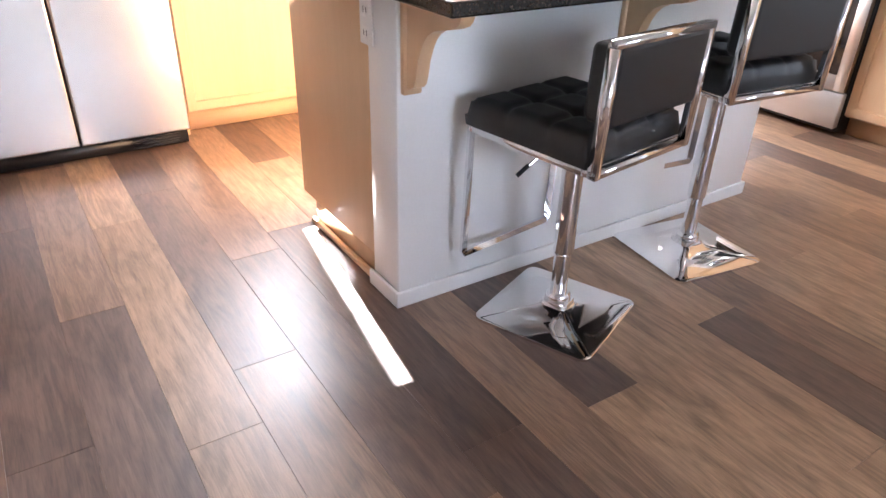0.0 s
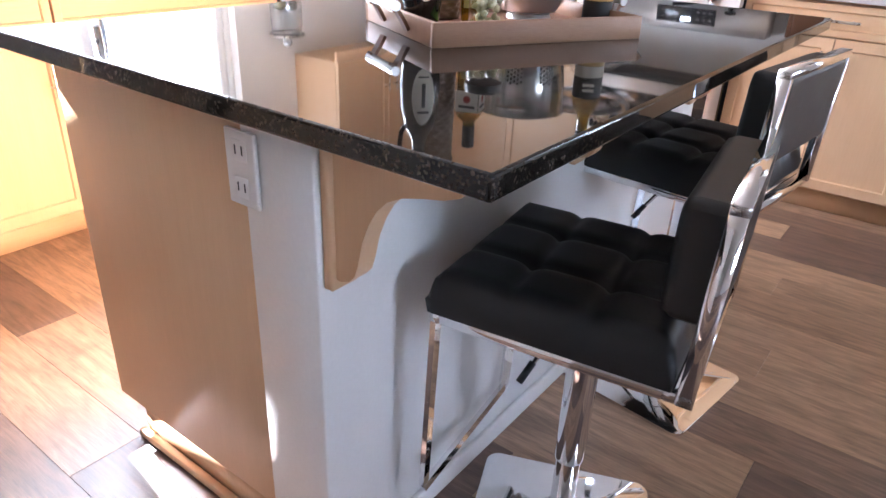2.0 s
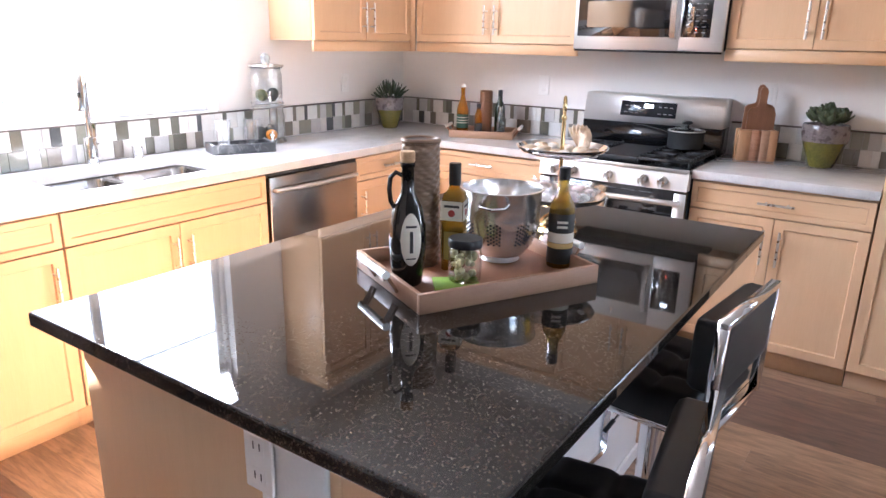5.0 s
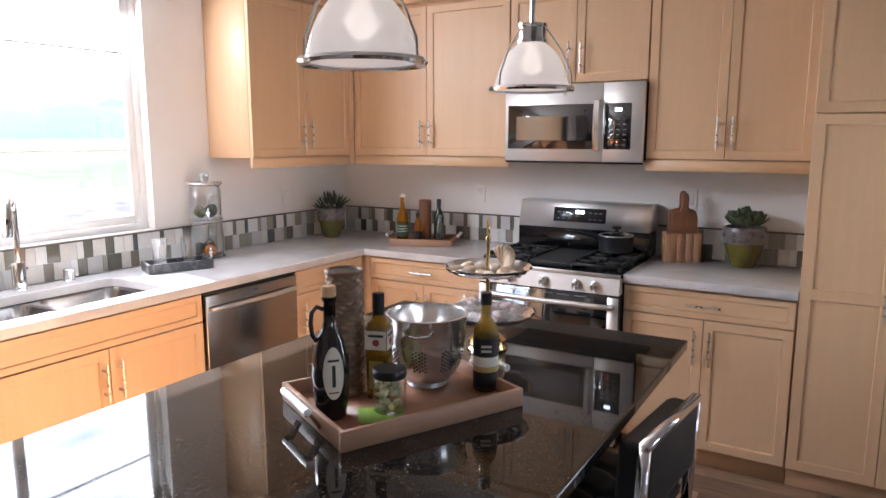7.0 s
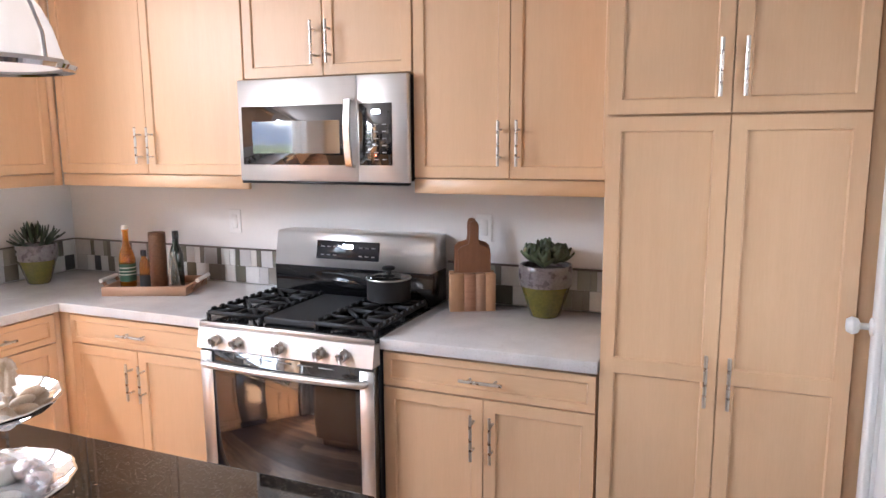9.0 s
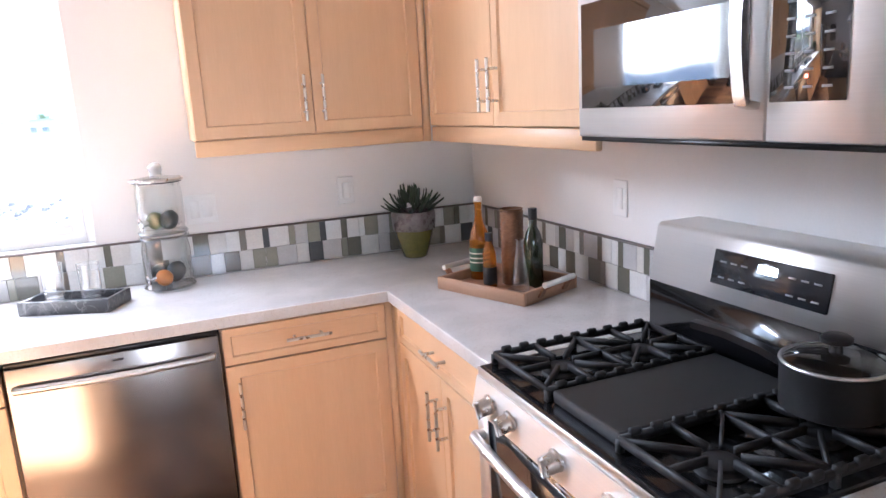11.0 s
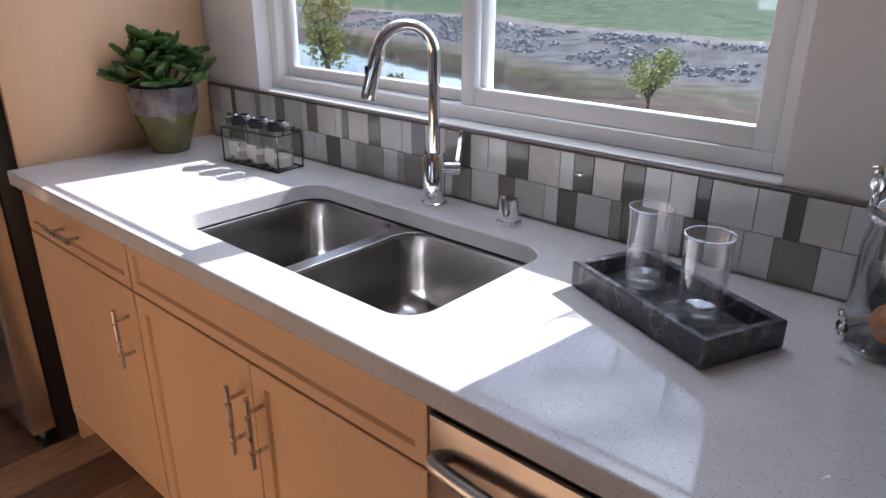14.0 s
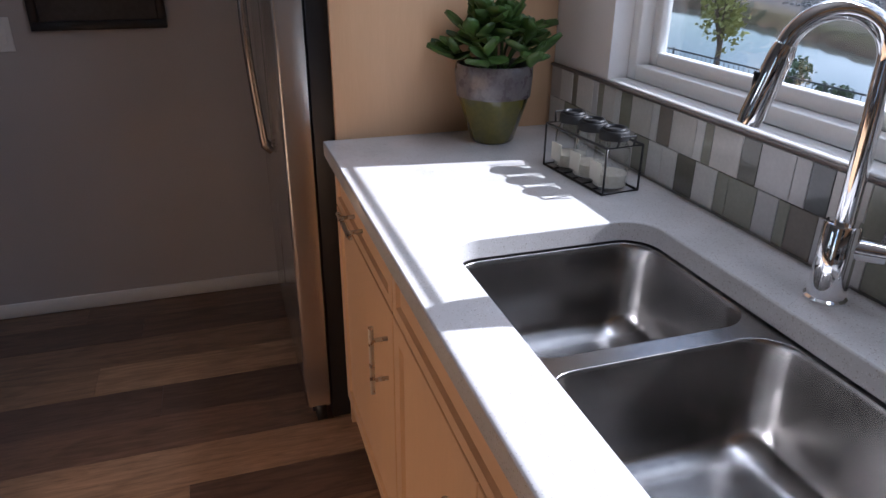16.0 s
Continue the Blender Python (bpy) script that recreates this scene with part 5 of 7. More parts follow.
# wire caddy with three mason jars
cad = thing("jar_caddy", "black wire caddy beside the sink", "caddy", pose(1.712, 4.066, CT, rz=5.5))
cw, cd, ch = 0.116, 0.044, 0.100
for z in (0.003, ch):
    part("ring", T([(-cw, -cd, z), (cw, -cd, z), (cw, cd, z), (-cw, cd, z)], 0.0026, 6, closed=True), M_WIRE, cad)
for x, y in ((-cw, -cd), (cw, -cd), (cw, cd), (-cw, cd)):
    part("post", T([(x, y, 0.003), (x, y, ch)], 0.0024, 6), M_WIRE, cad)
for x in (-0.038, 0.038, -0.076, 0.0, 0.076):
    part("base_wire", T([(x, -cd, 0.003), (x, cd, 0.003)], 0.0018, 6), M_WIRE, cad)
for sx in (-1, 1):
    part("end_loop", T([(sx * cw, -0.02, ch), (sx * (cw + 0.006), -0.018, ch + 0.022), (sx * (cw + 0.006), 0.018, ch + 0.022), (sx * cw, 0.02, ch)], 0.0026, 6), M_WIRE, cad)


def mason_jar_plain(at):
    j = thing("mason_jar", "small clear glass jar with a black lid and pale grains", "jar", at, "jars in the wire caddy")
    part("glass", L([(0.0, 0.0), (0.033, 0.0), (0.037, 0.005), (0.037, 0.074), (0.034, 0.086), (0.028, 0.094), (0.028, 0.110)], 32, cap=False), M_CLEARJAR, j, smooth=60)
    lid = part("lid", L([(0.0, 0.102), (0.031, 0.102), (0.031, 0.118), (0.029, 0.121), (0.0, 0.121)], 32, cap=False), M_IRON, j, "black lid")
    part("lid_ring", T([(0.022 * math.cos(a), 0.022 * math.sin(a), 0.123) for a in [2 * math.pi * k / 20 for k in range(20)]], 0.004, 6, closed=True), M_PLASTIC, lid)
    part("label", B(-0.019, 0.019, -0.0392, -0.0376, 0.016, 0.056), M_LABEL, j, "small pale paper label", smooth=0)
    part("grains", L([(0.0, 0.003), (0.034, 0.004), (0.0345, 0.030), (0.0, 0.033)], 24, cap=False), M_SALT, j)
    return j


CADDY = pose(1.712, 4.066, CT + 0.0058, rz=5.5)
mj = mason_jar_plain(CADDY @ pose(-0.076, 0, 0))
copy_thing(mj, CADDY)
copy_thing(mj, CADDY @ pose(0.076, 0, 0))

# marble tray with two tumblers
tm = pose(2.981, 3.952, CT, rz=-24)
mt = thing("marble_tray", "dark grey veined marble tray on the worktop", "tray", tm)
tb = bmesh.new()
hw_, hd_ = 0.155, 0.078
out4 = lambda i, z: [(-hw_ + i, -hd_ + i, z), (hw_ - i, -hd_ + i, z), (hw_ - i, hd_ - i, z), (-hw_ + i, hd_ - i, z)]
loft(tb, [out4(0.002, 0.0), out4(0.0, 0.003), out4(0.0, 0.044), out4(0.002, 0.046), out4(0.012, 0.046), out4(0.014, 0.044), out4(0.015, 0.016)], True, True)
part("body", tb, M_SLATE, mt, smooth=20)


def tumbler(at):
    g = thing("glass_tumbler", "tall clear glass tumbler with a thick base", "glass", at, "tumblers in the marble tray")
    part("wall", L([(0.031, 0.004), (0.033, 0.03), (0.0345, 0.09), (0.036, 0.135), (0.0365, 0.1385)], 40, cap=False), M_TUMBLER, g, smooth=60)
    part("lip", T([(0.0365 * math.cos(2 * math.pi * k / 36), 0.0365 * math.sin(2 * math.pi * k / 36), 0.1385) for k in range(36)], 0.0012, 6, closed=True), M_TUMBLER, g)
    part("thick_base", L([(0.0, 0.0005), (0.028, 0.0005), (0.031, 0.004), (0.030, 0.016), (0.026, 0.022), (0.0, 0.018)], 36, cap=False), M_TUMBLER, g, smooth=60)
    return g


tg = tumbler(tm @ pose(-0.078, 0.014, 0.0162))
copy_thing(tg, tm @ pose(0.058, 0.006, 0.0162))

# two-tier glass drink jar
gd = thing("glass_canister", "stacked clear glass drink jars holding fruit, with a lid", "jar", pose(3.288, 4.088, CT))
rim_t = lambda r, z, t: T([(r * math.cos(2 * math.pi * k / 40), r * math.sin(2 * math.pi * k / 40), z) for k in range(40)], t, 8, closed=True)
for nm, z0, r in (("lower_jar", 0.0, 0.086), ("upper_jar", 0.205, 0.082)):
    bmj = L([(0.0, z0 + 0.004), (r * 0.96, z0 + 0.002), (r * 1.05, z0 + 0.006), (r * 1.05, z0 + 0.012), (r * 0.94, z0 + 0.022), (r, z0 + 0.045), (r, z0 + 0.150), (r * 0.93, z0 + 0.178), (r * 0.97, z0 + 0.192)], 44, cap=False)
    jar_ = part(nm, bmj, M_CANGLASS, gd, smooth=60)
    part("rim", rim_t(r * 0.98, z0 + 0.195, 0.006), M_CANGLASS, jar_)
    part("foot_ring", rim_t(r * 1.02, z0 + 0.007, 0.005), M_CANGLASS, jar_)
    tap = part("spigot", T([(-0.05, -r * 0.82, z0 + 0.05), (-0.062, -r * 1.05, z0 + 0.05), (-0.070, -r * 1.22, z0 + 0.05)], 0.010, 12), M_CHROME, jar_, "chrome spigot")
    part("spout", T([(-0.068, -r * 1.18, z0 + 0.052), (-0.069, -r * 1.2, z0 + 0.022)], 0.006, 10), M_CHROME, tap)
    part("tap_lever", T([(-0.068, -r * 1.18, z0 + 0.055), (-0.074, -r * 1.3, z0 + 0.075)], 0.005, 10), M_CHROME, tap)
part("lid_rim", rim_t(0.0885, 0.4055, 0.0065), M_NICKEL, gd, "grey glossy lid rim")
part("gasket", rim_t(0.083, 0.3985, 0.004), M_PLASTIC, gd, "dark rubber gasket")
lidp = part("lid", L([(0.0, 0.42), (0.03, 0.419), (0.08, 0.412), (0.090, 0.406), (0.090, 0.400), (0.084, 0.399)], 44, cap=False), M_CANGLASS, gd, "clear glass lid", smooth=60)
part("lid_knob", L([(0.0, 0.420), (0.022, 0.421), (0.020, 0.430), (0.025, 0.442), (0.023, 0.456), (0.012, 0.467), (0.0, 0.469)], 24, cap=False), M_KNOB, lidp, smooth=60)


def fruit(label, cat, r, at, material, sq=1.0):
    t_ = tagged(new(cat), label, cat)
    t_.matrix_basis = at
    bm = bmesh.new()
    bmesh.ops.create_icosphere(bm, subdivisions=3, radius=r)
    for v in bm.verts:
        n_ = 1 + 0.03 * noise.noise(v.co * 40)
        v.co *= n_
        v.co.z *= sq
    part("skin", bm, material, t_, smooth=80)


for lb, ct_, r, x, y, z, mm, sq in (
        ("ripe orange lying in the lower glass jar", "orange", 0.031, 3.275, 4.015, 0.045, M_ORANGE, 0.96), ("dark avocado lying in the lower glass jar", "avocado", 0.035, 3.318, 4.075, 0.052, M_AVOCADO, 1.2),
        ("dark avocado leaning in the lower glass jar", "avocado", 0.033, 3.262, 4.095, 0.05, M_AVOCADO, 1.15), ("dark green avocado lying in the upper glass jar", "avocado", 0.033, 3.318, 4.045, 0.255, M_AVOCADO, 1.15),
        ("green lime lying in the upper glass jar", "lime", 0.034, 3.27, 4.075, 0.252, M_LIME, 0.95)):
    fruit(lb, ct_, r, pose(x - 0.004, y + 0.033, CT + z, 20, 30, 0), mm, sq)


def wall_plate(label, at, w_, h_, rockers):
    o = thing("switch_plate", label, "switch", at)
    part("plate", B(-w_ / 2, w_ / 2, -0.006, -0.0003, -h_ / 2, h_ / 2, bev=0.0025, seg=2), M_TRIM, o)
    for k in range(rockers):
        x = (k - (rockers - 1) / 2) * 0.046
        part("rocker", B(x - 0.0165, x + 0.0165, -0.009, -0.0062, -0.033, 0.033, bev=0.001), M_TRIM, o)
    return o


wall_plate("white double switch plate on the wall beside the window", pose(3.435, NY, 1.182), 0.116, 0.115, 2)
wall_plate("white socket plate on the wall by the plant", pose(4.02, NY, 1.20), 0.07, 0.115, 1)
wall_plate("white socket plate on the wall above the bottle tray", pose(EX, 3.11, 1.215, rz=-90), 0.07, 0.115, 1)
wall_plate("white socket plate on the wall above the bread boards", pose(EX, 1.835, 1.235, rz=-90), 0.07, 0.115, 1)
wall_plate("white switch plate on the wall beside the refrigerator", pose(0.20, 2.62, 1.08, rz=90), 0.07, 0.115, 1)
pic = thing("wall_picture", "dark framed picture on the wall beside the refrigerator", "picture", pose(0.20, 2.94, 1.42, rz=90))
pf = bmesh.new()
for a in ((-0.22, 0.22, -0.33, -0.30), (-0.22, 0.22, 0.30, 0.33), (-0.22, -0.19, -0.30, 0.30), (0.19, 0.22, -0.30, 0.30)):
    box(pf, a[0], a[1], -0.025, -0.001, a[2], a[3], 0.002)
part("frame", pf, M_FRAMEBLK, pic)
part("canvas", B(-0.19, 0.19, -0.014, -0.002, -0.30, 0.30), M_CANVAS, pic, smooth=0)


# ---- bottles and trays ----
def wood_tray(label, at, hl, hd, h, axis_handles=True):
    t = thing("serving_tray", label, "tray", at)
    part("bottom", B(-hl + 0.012, hl - 0.012, -hd + 0.012, hd - 0.012, 0.0, 0.010), M_OAKBOX, t)
    for a in ((-hl, hl, -hd, -hd + 0.0118), (-hl, hl, hd - 0.0118, hd), (-hl, -hl + 0.0118, -hd + 0.012, hd - 0.012), (hl - 0.0118, hl, -hd + 0.012, hd - 0.012)):
        part("side", B(a[0], a[1], a[2], a[3], 0.0, h, bev=0.0015), M_TRAYIN, t)
    for s in (-1, 1):
        hg = part("handle", T([(s * (hl + 0.030), -0.075, h + 0.016), (s * (hl + 0.030), 0.075, h + 0.016)], 0.0095, 14), M_STEEL, t, "steel bar handle")
        for y in (-0.062, 0.062):
            part("strap", T([(s * (hl + 0.002), y, h * 0.35), (s * (hl + 0.012), y, h * 0.75), (s * (hl + 0.030), y, h + 0.016), (s * (hl + 0.034), y, h + 0.004)], 0, flat=(0.022, 0.007)), M_ACACIA, hg)
    return t


TM = pose(2.093, 2.008, CT, rz=-27)
tray = wood_tray("reddish wooden serving tray with steel handles on the island", TM, 0.240, 0.178, 0.045)


def on_tray(x, y, rz=0, z=0.0102):
    """A place on the island tray, from a plan point of the room."""
    return Matrix.Translation((x, y, CT + z)) @ pose(0, 0, 0, rz=rz)


wb = thing("oil_bottle", "black glass oil bottle with a loop handle and oval label", "bottle", on_tray(1.922, 2.085, -36))
prof = [(0.0, 0.0), (0.030, 0.0), (0.034, 0.006), (0.040, 0.05), (0.043, 0.10), (0.041, 0.145), (0.032, 0.185), (0.019, 0.208), (0.0145, 0.225), (0.014, 0.272), (0.0165, 0.274), (0.0165, 0.283), (0.0, 0.284)]
glass = part("glass", L(prof, 40, cap=False), M_BOTTLE, wb, "black glass body", smooth=60)
part("loop", T([(-0.014, 0, 0.255), (-0.028, 0, 0.262), (-0.040, 0, 0.250), (-0.043, 0, 0.225), (-0.040, 0, 0.198), (-0.031, 0, 0.183)], 0.0052, 10), M_BOTTLE, glass, smooth=60)
part("stopper", L([(0.0135, 0.283), (0.0165, 0.286), (0.0165, 0.305), (0.015, 0.308), (0.0, 0.309)], 24), M_CORK, wb, "cork stopper")


def wrap_label(parent, r, z0, z1, a0, a1, material, label="", prof=None, oval_=False):
    """A paper label bent round a bottle between two angles."""
    bm = bmesh.new()
    n = 16
    m = 10
    grid = []
    for i in range(n + 1):
        a = a0 + (a1 - a0) * i / n
        col = []
        for j in range(m + 1):
            v = j / m
            if oval_:
                half = math.sqrt(max(0.0, 1 - (2 * i / n - 1) ** 2))
                z = (z0 + z1) / 2 + (v - 0.5) * (z1 - z0) * half
            else:
                z = z0 + (z1 - z0) * v
            rr = (prof(z) if prof else r)
            col.append(bm.verts.new((rr * math.cos(radians(a)), rr * math.sin(radians(a)), z)))
        grid.append(col)
    for i in range(n):
        for j in range(m):
            bm.faces.new((grid[i][j], grid[i + 1][j], grid[i + 1][j + 1], grid[i][j + 1]))
    ob = part(parent_name(material), bm, material, parent, label, smooth=80)
    s = ob.modifiers.new("paper", "SOLIDIFY")
    s.thickness, s.offset = 0.0004, 1
    return ob


def parent_name(material):
    return "print" if material in (M_INK, M_RED) else "label"


def interp(prof):
    def f(z):
        for (r0, a), (r1, b) in zip(prof, prof[1:]):
            if a <= z <= b and b > a:
                return r0 + (r1 - r0) * (z - a) / (b - a) + 0.0012
        return prof[-1][0]
    return f


wp = interp(prof[2:7])
lb_ = wrap_label(glass, 0, 0.055, 0.175, -128, -62, M_LABEL, "cream oval paper label", wp, True)
wp2 = lambda z: wp(z) + 0.0008
wrap_label(lb_, 0, 0.085, 0.135, -100, -90, M_INK, "", wp2)
wrap_label(lb_, 0, 0.143, 0.148, -112, -78, M_INK, "", wp2)
wrap_label(lb_, 0, 0.07, 0.073, -110, -80, M_INK, "", wp2)

wk = thing("wicker_bottle", "tall bottle covered in brown woven rattan", "bottle", on_tray(2.065, 2.155))
weave = lambda a, z: 1 + 0.045 * math.sin(10 * a + 2 * math.sin(z * 60)) * math.cos(z * 310) + 0.015 * math.sin(z * 620)
body_p = [(0.046, 0.0), (0.049, 0.004)] + [(0.049 - 0.004 * k / 130, 0.004 + 0.306 * k / 130) for k in range(1, 131)]
part("weave", L(body_p, 80, flute=weave), M_WICKER, wk, smooth=80)
part("rim", rim_t(0.044, 0.311, 0.006), M_WICKER, wk)
part("mouth", L([(0.0, 0.3115), (0.040, 0.312), (0.041, 0.314)], 30, cap=False), M_FRAMEBLK, wk)

ob_ = thing("oil_bottle", "square olive oil bottle with a black cap and cream label", "bottle", on_tray(2.078, 2.062, 20))
sq = bmesh.new()
loft(sq, [[(x, y, z) for x, y in rounded(-h, h, -h, h, min(0.008, h * 0.9), 3)] for h, z in ((0.023, 0.0), (0.026, 0.004), (0.027, 0.10), (0.027, 0.178), (0.024, 0.19), (0.015, 0.2), (0.0125, 0.206), (0.012, 0.225))], True, True)
og = part("glass", sq, M_OLIVE, ob_, "yellow-green oil in clear glass", smooth=40)
part("cap", L([(0.0145, 0.212), (0.0145, 0.262), (0.013, 0.264), (0.0, 0.264)], 24), M_PLASTIC, ob_, "black cap")
for rz in (0, 90, 180, 270):
    f_ = part("label", B(-0.0262, 0.0262, -0.0285, -0.0275, 0.128, 0.175), M_LABEL, og, "cream paper label", smooth=0, at=pose(0, 0, 0, rz=rz))
    part("print", B(-0.019, 0.019, -0.0291, -0.0286, 0.160, 0.166), M_INK, f_, smooth=0)
    part("print", L([(0.0, 0.0), (0.0085, 0.0), (0.0085, 0.0006), (0.0, 0.0006)], 20, m=pose(0, -0.0286, 0.146, 90), cap=False), M_RED, f_, smooth=0)
    part("label", B(-0.018, 0.018, -0.0283, -0.0275, 0.03, 0.10), M_LABELV, og, "thin olive-toned side label", smooth=0, at=pose(0, 0, 0, rz=rz))

pj = thing("pickle_jar", "glass jar of pale pickles with a black lid", "jar", on_tray(2.012, 1.985, 0, 0.0145))
part("glass", L([(0.0, 0.0), (0.034, 0.0), (0.038, 0.004), (0.039, 0.03), (0.039, 0.072), (0.036, 0.08), (0.034, 0.084)], 36, cap=False), M_CLEARJAR, pj, smooth=60)
rngp = random.Random(2)
for k in range(34):
    a, r_, z = rngp.uniform(0, 6.28), 0.027 * math.sqrt(rngp.random()), rngp.uniform(0.008, 0.07)
    cl = bmesh.new()
    bmesh.ops.create_icosphere(cl, subdivisions=1, radius=0.0095)
    for v in cl.verts:
        v.co = Vector((v.co.x * 1.2, v.co.y * 0.65, v.co.z * 0.9)) * (1 + 0.15 * noise.noise(v.co * 90 + Vector((k, 0, 0))))
    part("pickle", cl, M_PICKLE, pj, smooth=80, at=pose(r_ * math.cos(a), r_ * math.sin(a), z, rngp.uniform(0, 90), rngp.uniform(0, 90), rngp.uniform(0, 180)))
part("lid", L([(0.0, 0.083), (0.039, 0.083), (0.040, 0.086), (0.040, 0.100), (0.038, 0.103), (0.0, 0.1035)], 40, cap=False), M_PLASTIC, pj, "black screw lid")
nk = tagged(part("napkin", B(-0.058, 0.05, -0.045, 0.045, 0.0, 0.004, bev=0.0015), M_NAPKIN, at=on_tray(1.985, 1.985, -50)), "folded lime green napkin under the jar", "napkin")

cl = thing("colander", "stainless steel footed colander bowl with pierced holes", "colander", on_tray(2.225, 2.015, 20))
cp_ = [(0.062, 0.018), (0.083, 0.045), (0.094, 0.08), (0.100, 0.12), (0.1025, 0.182), (0.107, 0.186), (0.1075, 0.189), (0.102, 0.190), (0.0995, 0.182), (0.0975, 0.12), (0.0915, 0.08), (0.080, 0.047), (0.06, 0.022), (0.0, 0.020)]
bowl_ = part("bowl", L(cp_, 64, cap=False), M_BOWL, cl, "polished steel bowl", smooth=50)
part("foot", L([(0.050, 0.0), (0.053, 0.002), (0.048, 0.012), (0.058, 0.02), (0.055, 0.021), (0.045, 0.012), (0.047, 0.001)], 48, cap=False), M_STEEL, cl, smooth=50)
hb = bmesh.new()
rp = interp([(0.083, 0.045), (0.094, 0.08), (0.100, 0.12), (0.1025, 0.182)])
for c in range(8):
    for i in range(5):
        for j in range(6):
            a = radians(c * 45 + (i - 2) * 4.6)
            z = 0.058 + j * 0.0095 + (0.0047 if i % 2 else 0)
            r_ = rp(z) - 0.0005
            mm = Matrix.Translation((r_ * math.cos(a), r_ * math.sin(a), z)) @ pose(0, 0, 0, 0, 90, math.degrees(a)) @ pose(0, 0, 0, 0, 0, 45)
            bmesh.ops.create_circle(hb, cap_ends=True, segments=6, radius=0.0032, matrix=mm)
tagged(part("holes", hb, M_INK, bowl_, smooth=0), kind="stuff")
for s in (-1, 1):
    part("handle", T([(s * 0.100, -0.035, 0.165), (s * 0.125, -0.03, 0.160), (s * 0.137, 0.0, 0.158), (s * 0.125, 0.03, 0.160), (s * 0.100, 0.035, 0.165)], 0.0045, 10), M_CHROME, bowl_, "steel loop handle")

vb = thing("vinegar_bottle", "slim dressing bottle with black and ochre label", "bottle", on_tray(2.262, 1.862))
vp = [(0.0, 0.0), (0.029, 0.0), (0.0315, 0.004), (0.0315, 0.148), (0.029, 0.162), (0.019, 0.18), (0.0135, 0.192), (0.0125, 0.225)]
vg = part("glass", L(vp, 36, cap=False), M_OLIVE, vb, "golden dressing in clear glass", smooth=60)
part("neck", L([(0.0140, 0.192), (0.0135, 0.222)], 24, cap=False), M_CLEAR, vg)
part("cap", L([(0.0145, 0.222), (0.0145, 0.25), (0.013, 0.252), (0.0, 0.252)], 24), M_PLASTIC, vb, "black cap")
for z0, z1, mm, lb in ((0.012, 0.052, M_LABELB, "black label band"), (0.052, 0.066, M_LABELO, "ochre label band"), (0.066, 0.092, M_LABEL, "cream label band"), (0.092, 0.140, M_LABELB, "black label band")):
    part("label", L([(0.0322, z0 + 0.0004), (0.0324, z0 + 0.0006), (0.0324, z1 - 0.0006), (0.0322, z1 - 0.0004)], 36, cap=False), mm, vg, lb)
for z in (0.108, 0.120):
    for a in range(0, 360, 120):
        part("print", box(bmesh.new(), 0.0322, 0.0329, -0.013, 0.013, z - 0.003, z + 0.003, m=pose(0, 0, 0, rz=a - 150)), M_LABEL, vg, smooth=0)

# tiered stand
SX, SY = 2.605, 2.032
ts = thing("tiered_stand", "two-tier silver serving stand on a brass foot", "serving stand", pose(SX, SY, CT))
part("foot", L([(0.0, 0.0), (0.062, 0.0), (0.064, 0.004), (0.056, 0.014), (0.058, 0.03), (0.040, 0.046), (0.024, 0.056), (0.024, 0.086), (0.0, 0.088)], 40, cap=False), M_BRASS, ts, "polished brass foot", smooth=50)
part("stem", L([(0.008, 0.086), (0.010, 0.11), (0.006, 0.13), (0.006, 0.22), (0.010, 0.235), (0.006, 0.255), (0.006, 0.335), (0.009, 0.342), (0.005, 0.352)], 16), M_BRASS, ts, smooth=50)
part("ring_handle", T([(0.0, 0.026 * math.cos(a), 0.376 + 0.026 * math.sin(a)) for a in [2 * math.pi * k / 24 for k in range(24)]], 0.0038, 8, closed=True), M_BRASS, ts, at=pose(0, 0, 0, rz=-60))
for nm, z, r in (("lower_tray", 0.09, 0.143), ("upper_tray", 0.232, 0.134)):
    part(nm, L([(0.0, z), (r * 0.62, z), (r * 0.9, z + 0.012), (r, z + 0.024), (r * 1.01, z + 0.028), (r * 0.98, z + 0.029), (r * 0.88, z + 0.017), (r * 0.6, z + 0.004), (0.0, z + 0.004)], 56, cap=False, flute=lambda a, zz: 1 + 0.012 * math.cos(16 * a)), M_CHROME, ts, "polished silver tray", smooth=50)


def shell(label, at, r, material, long=1.3):
    bm = bmesh.new()
    bmesh.ops.create_uvsphere(bm, u_segments=20, v_segments=10, radius=r)
    for v in bm.verts:
        a = math.atan2(v.co.y, v.co.x)
        k = 1 + 0.07 * math.cos(9 * a) * (1 - abs(v.co.z) / r)
        v.co = Vector((v.co.x * k * long, v.co.y * k, v.co.z * 0.62))
    s = tagged(part("seashell", bm, material, at=at, smooth=60), label, "seashell", "shells on the stand")
    return s


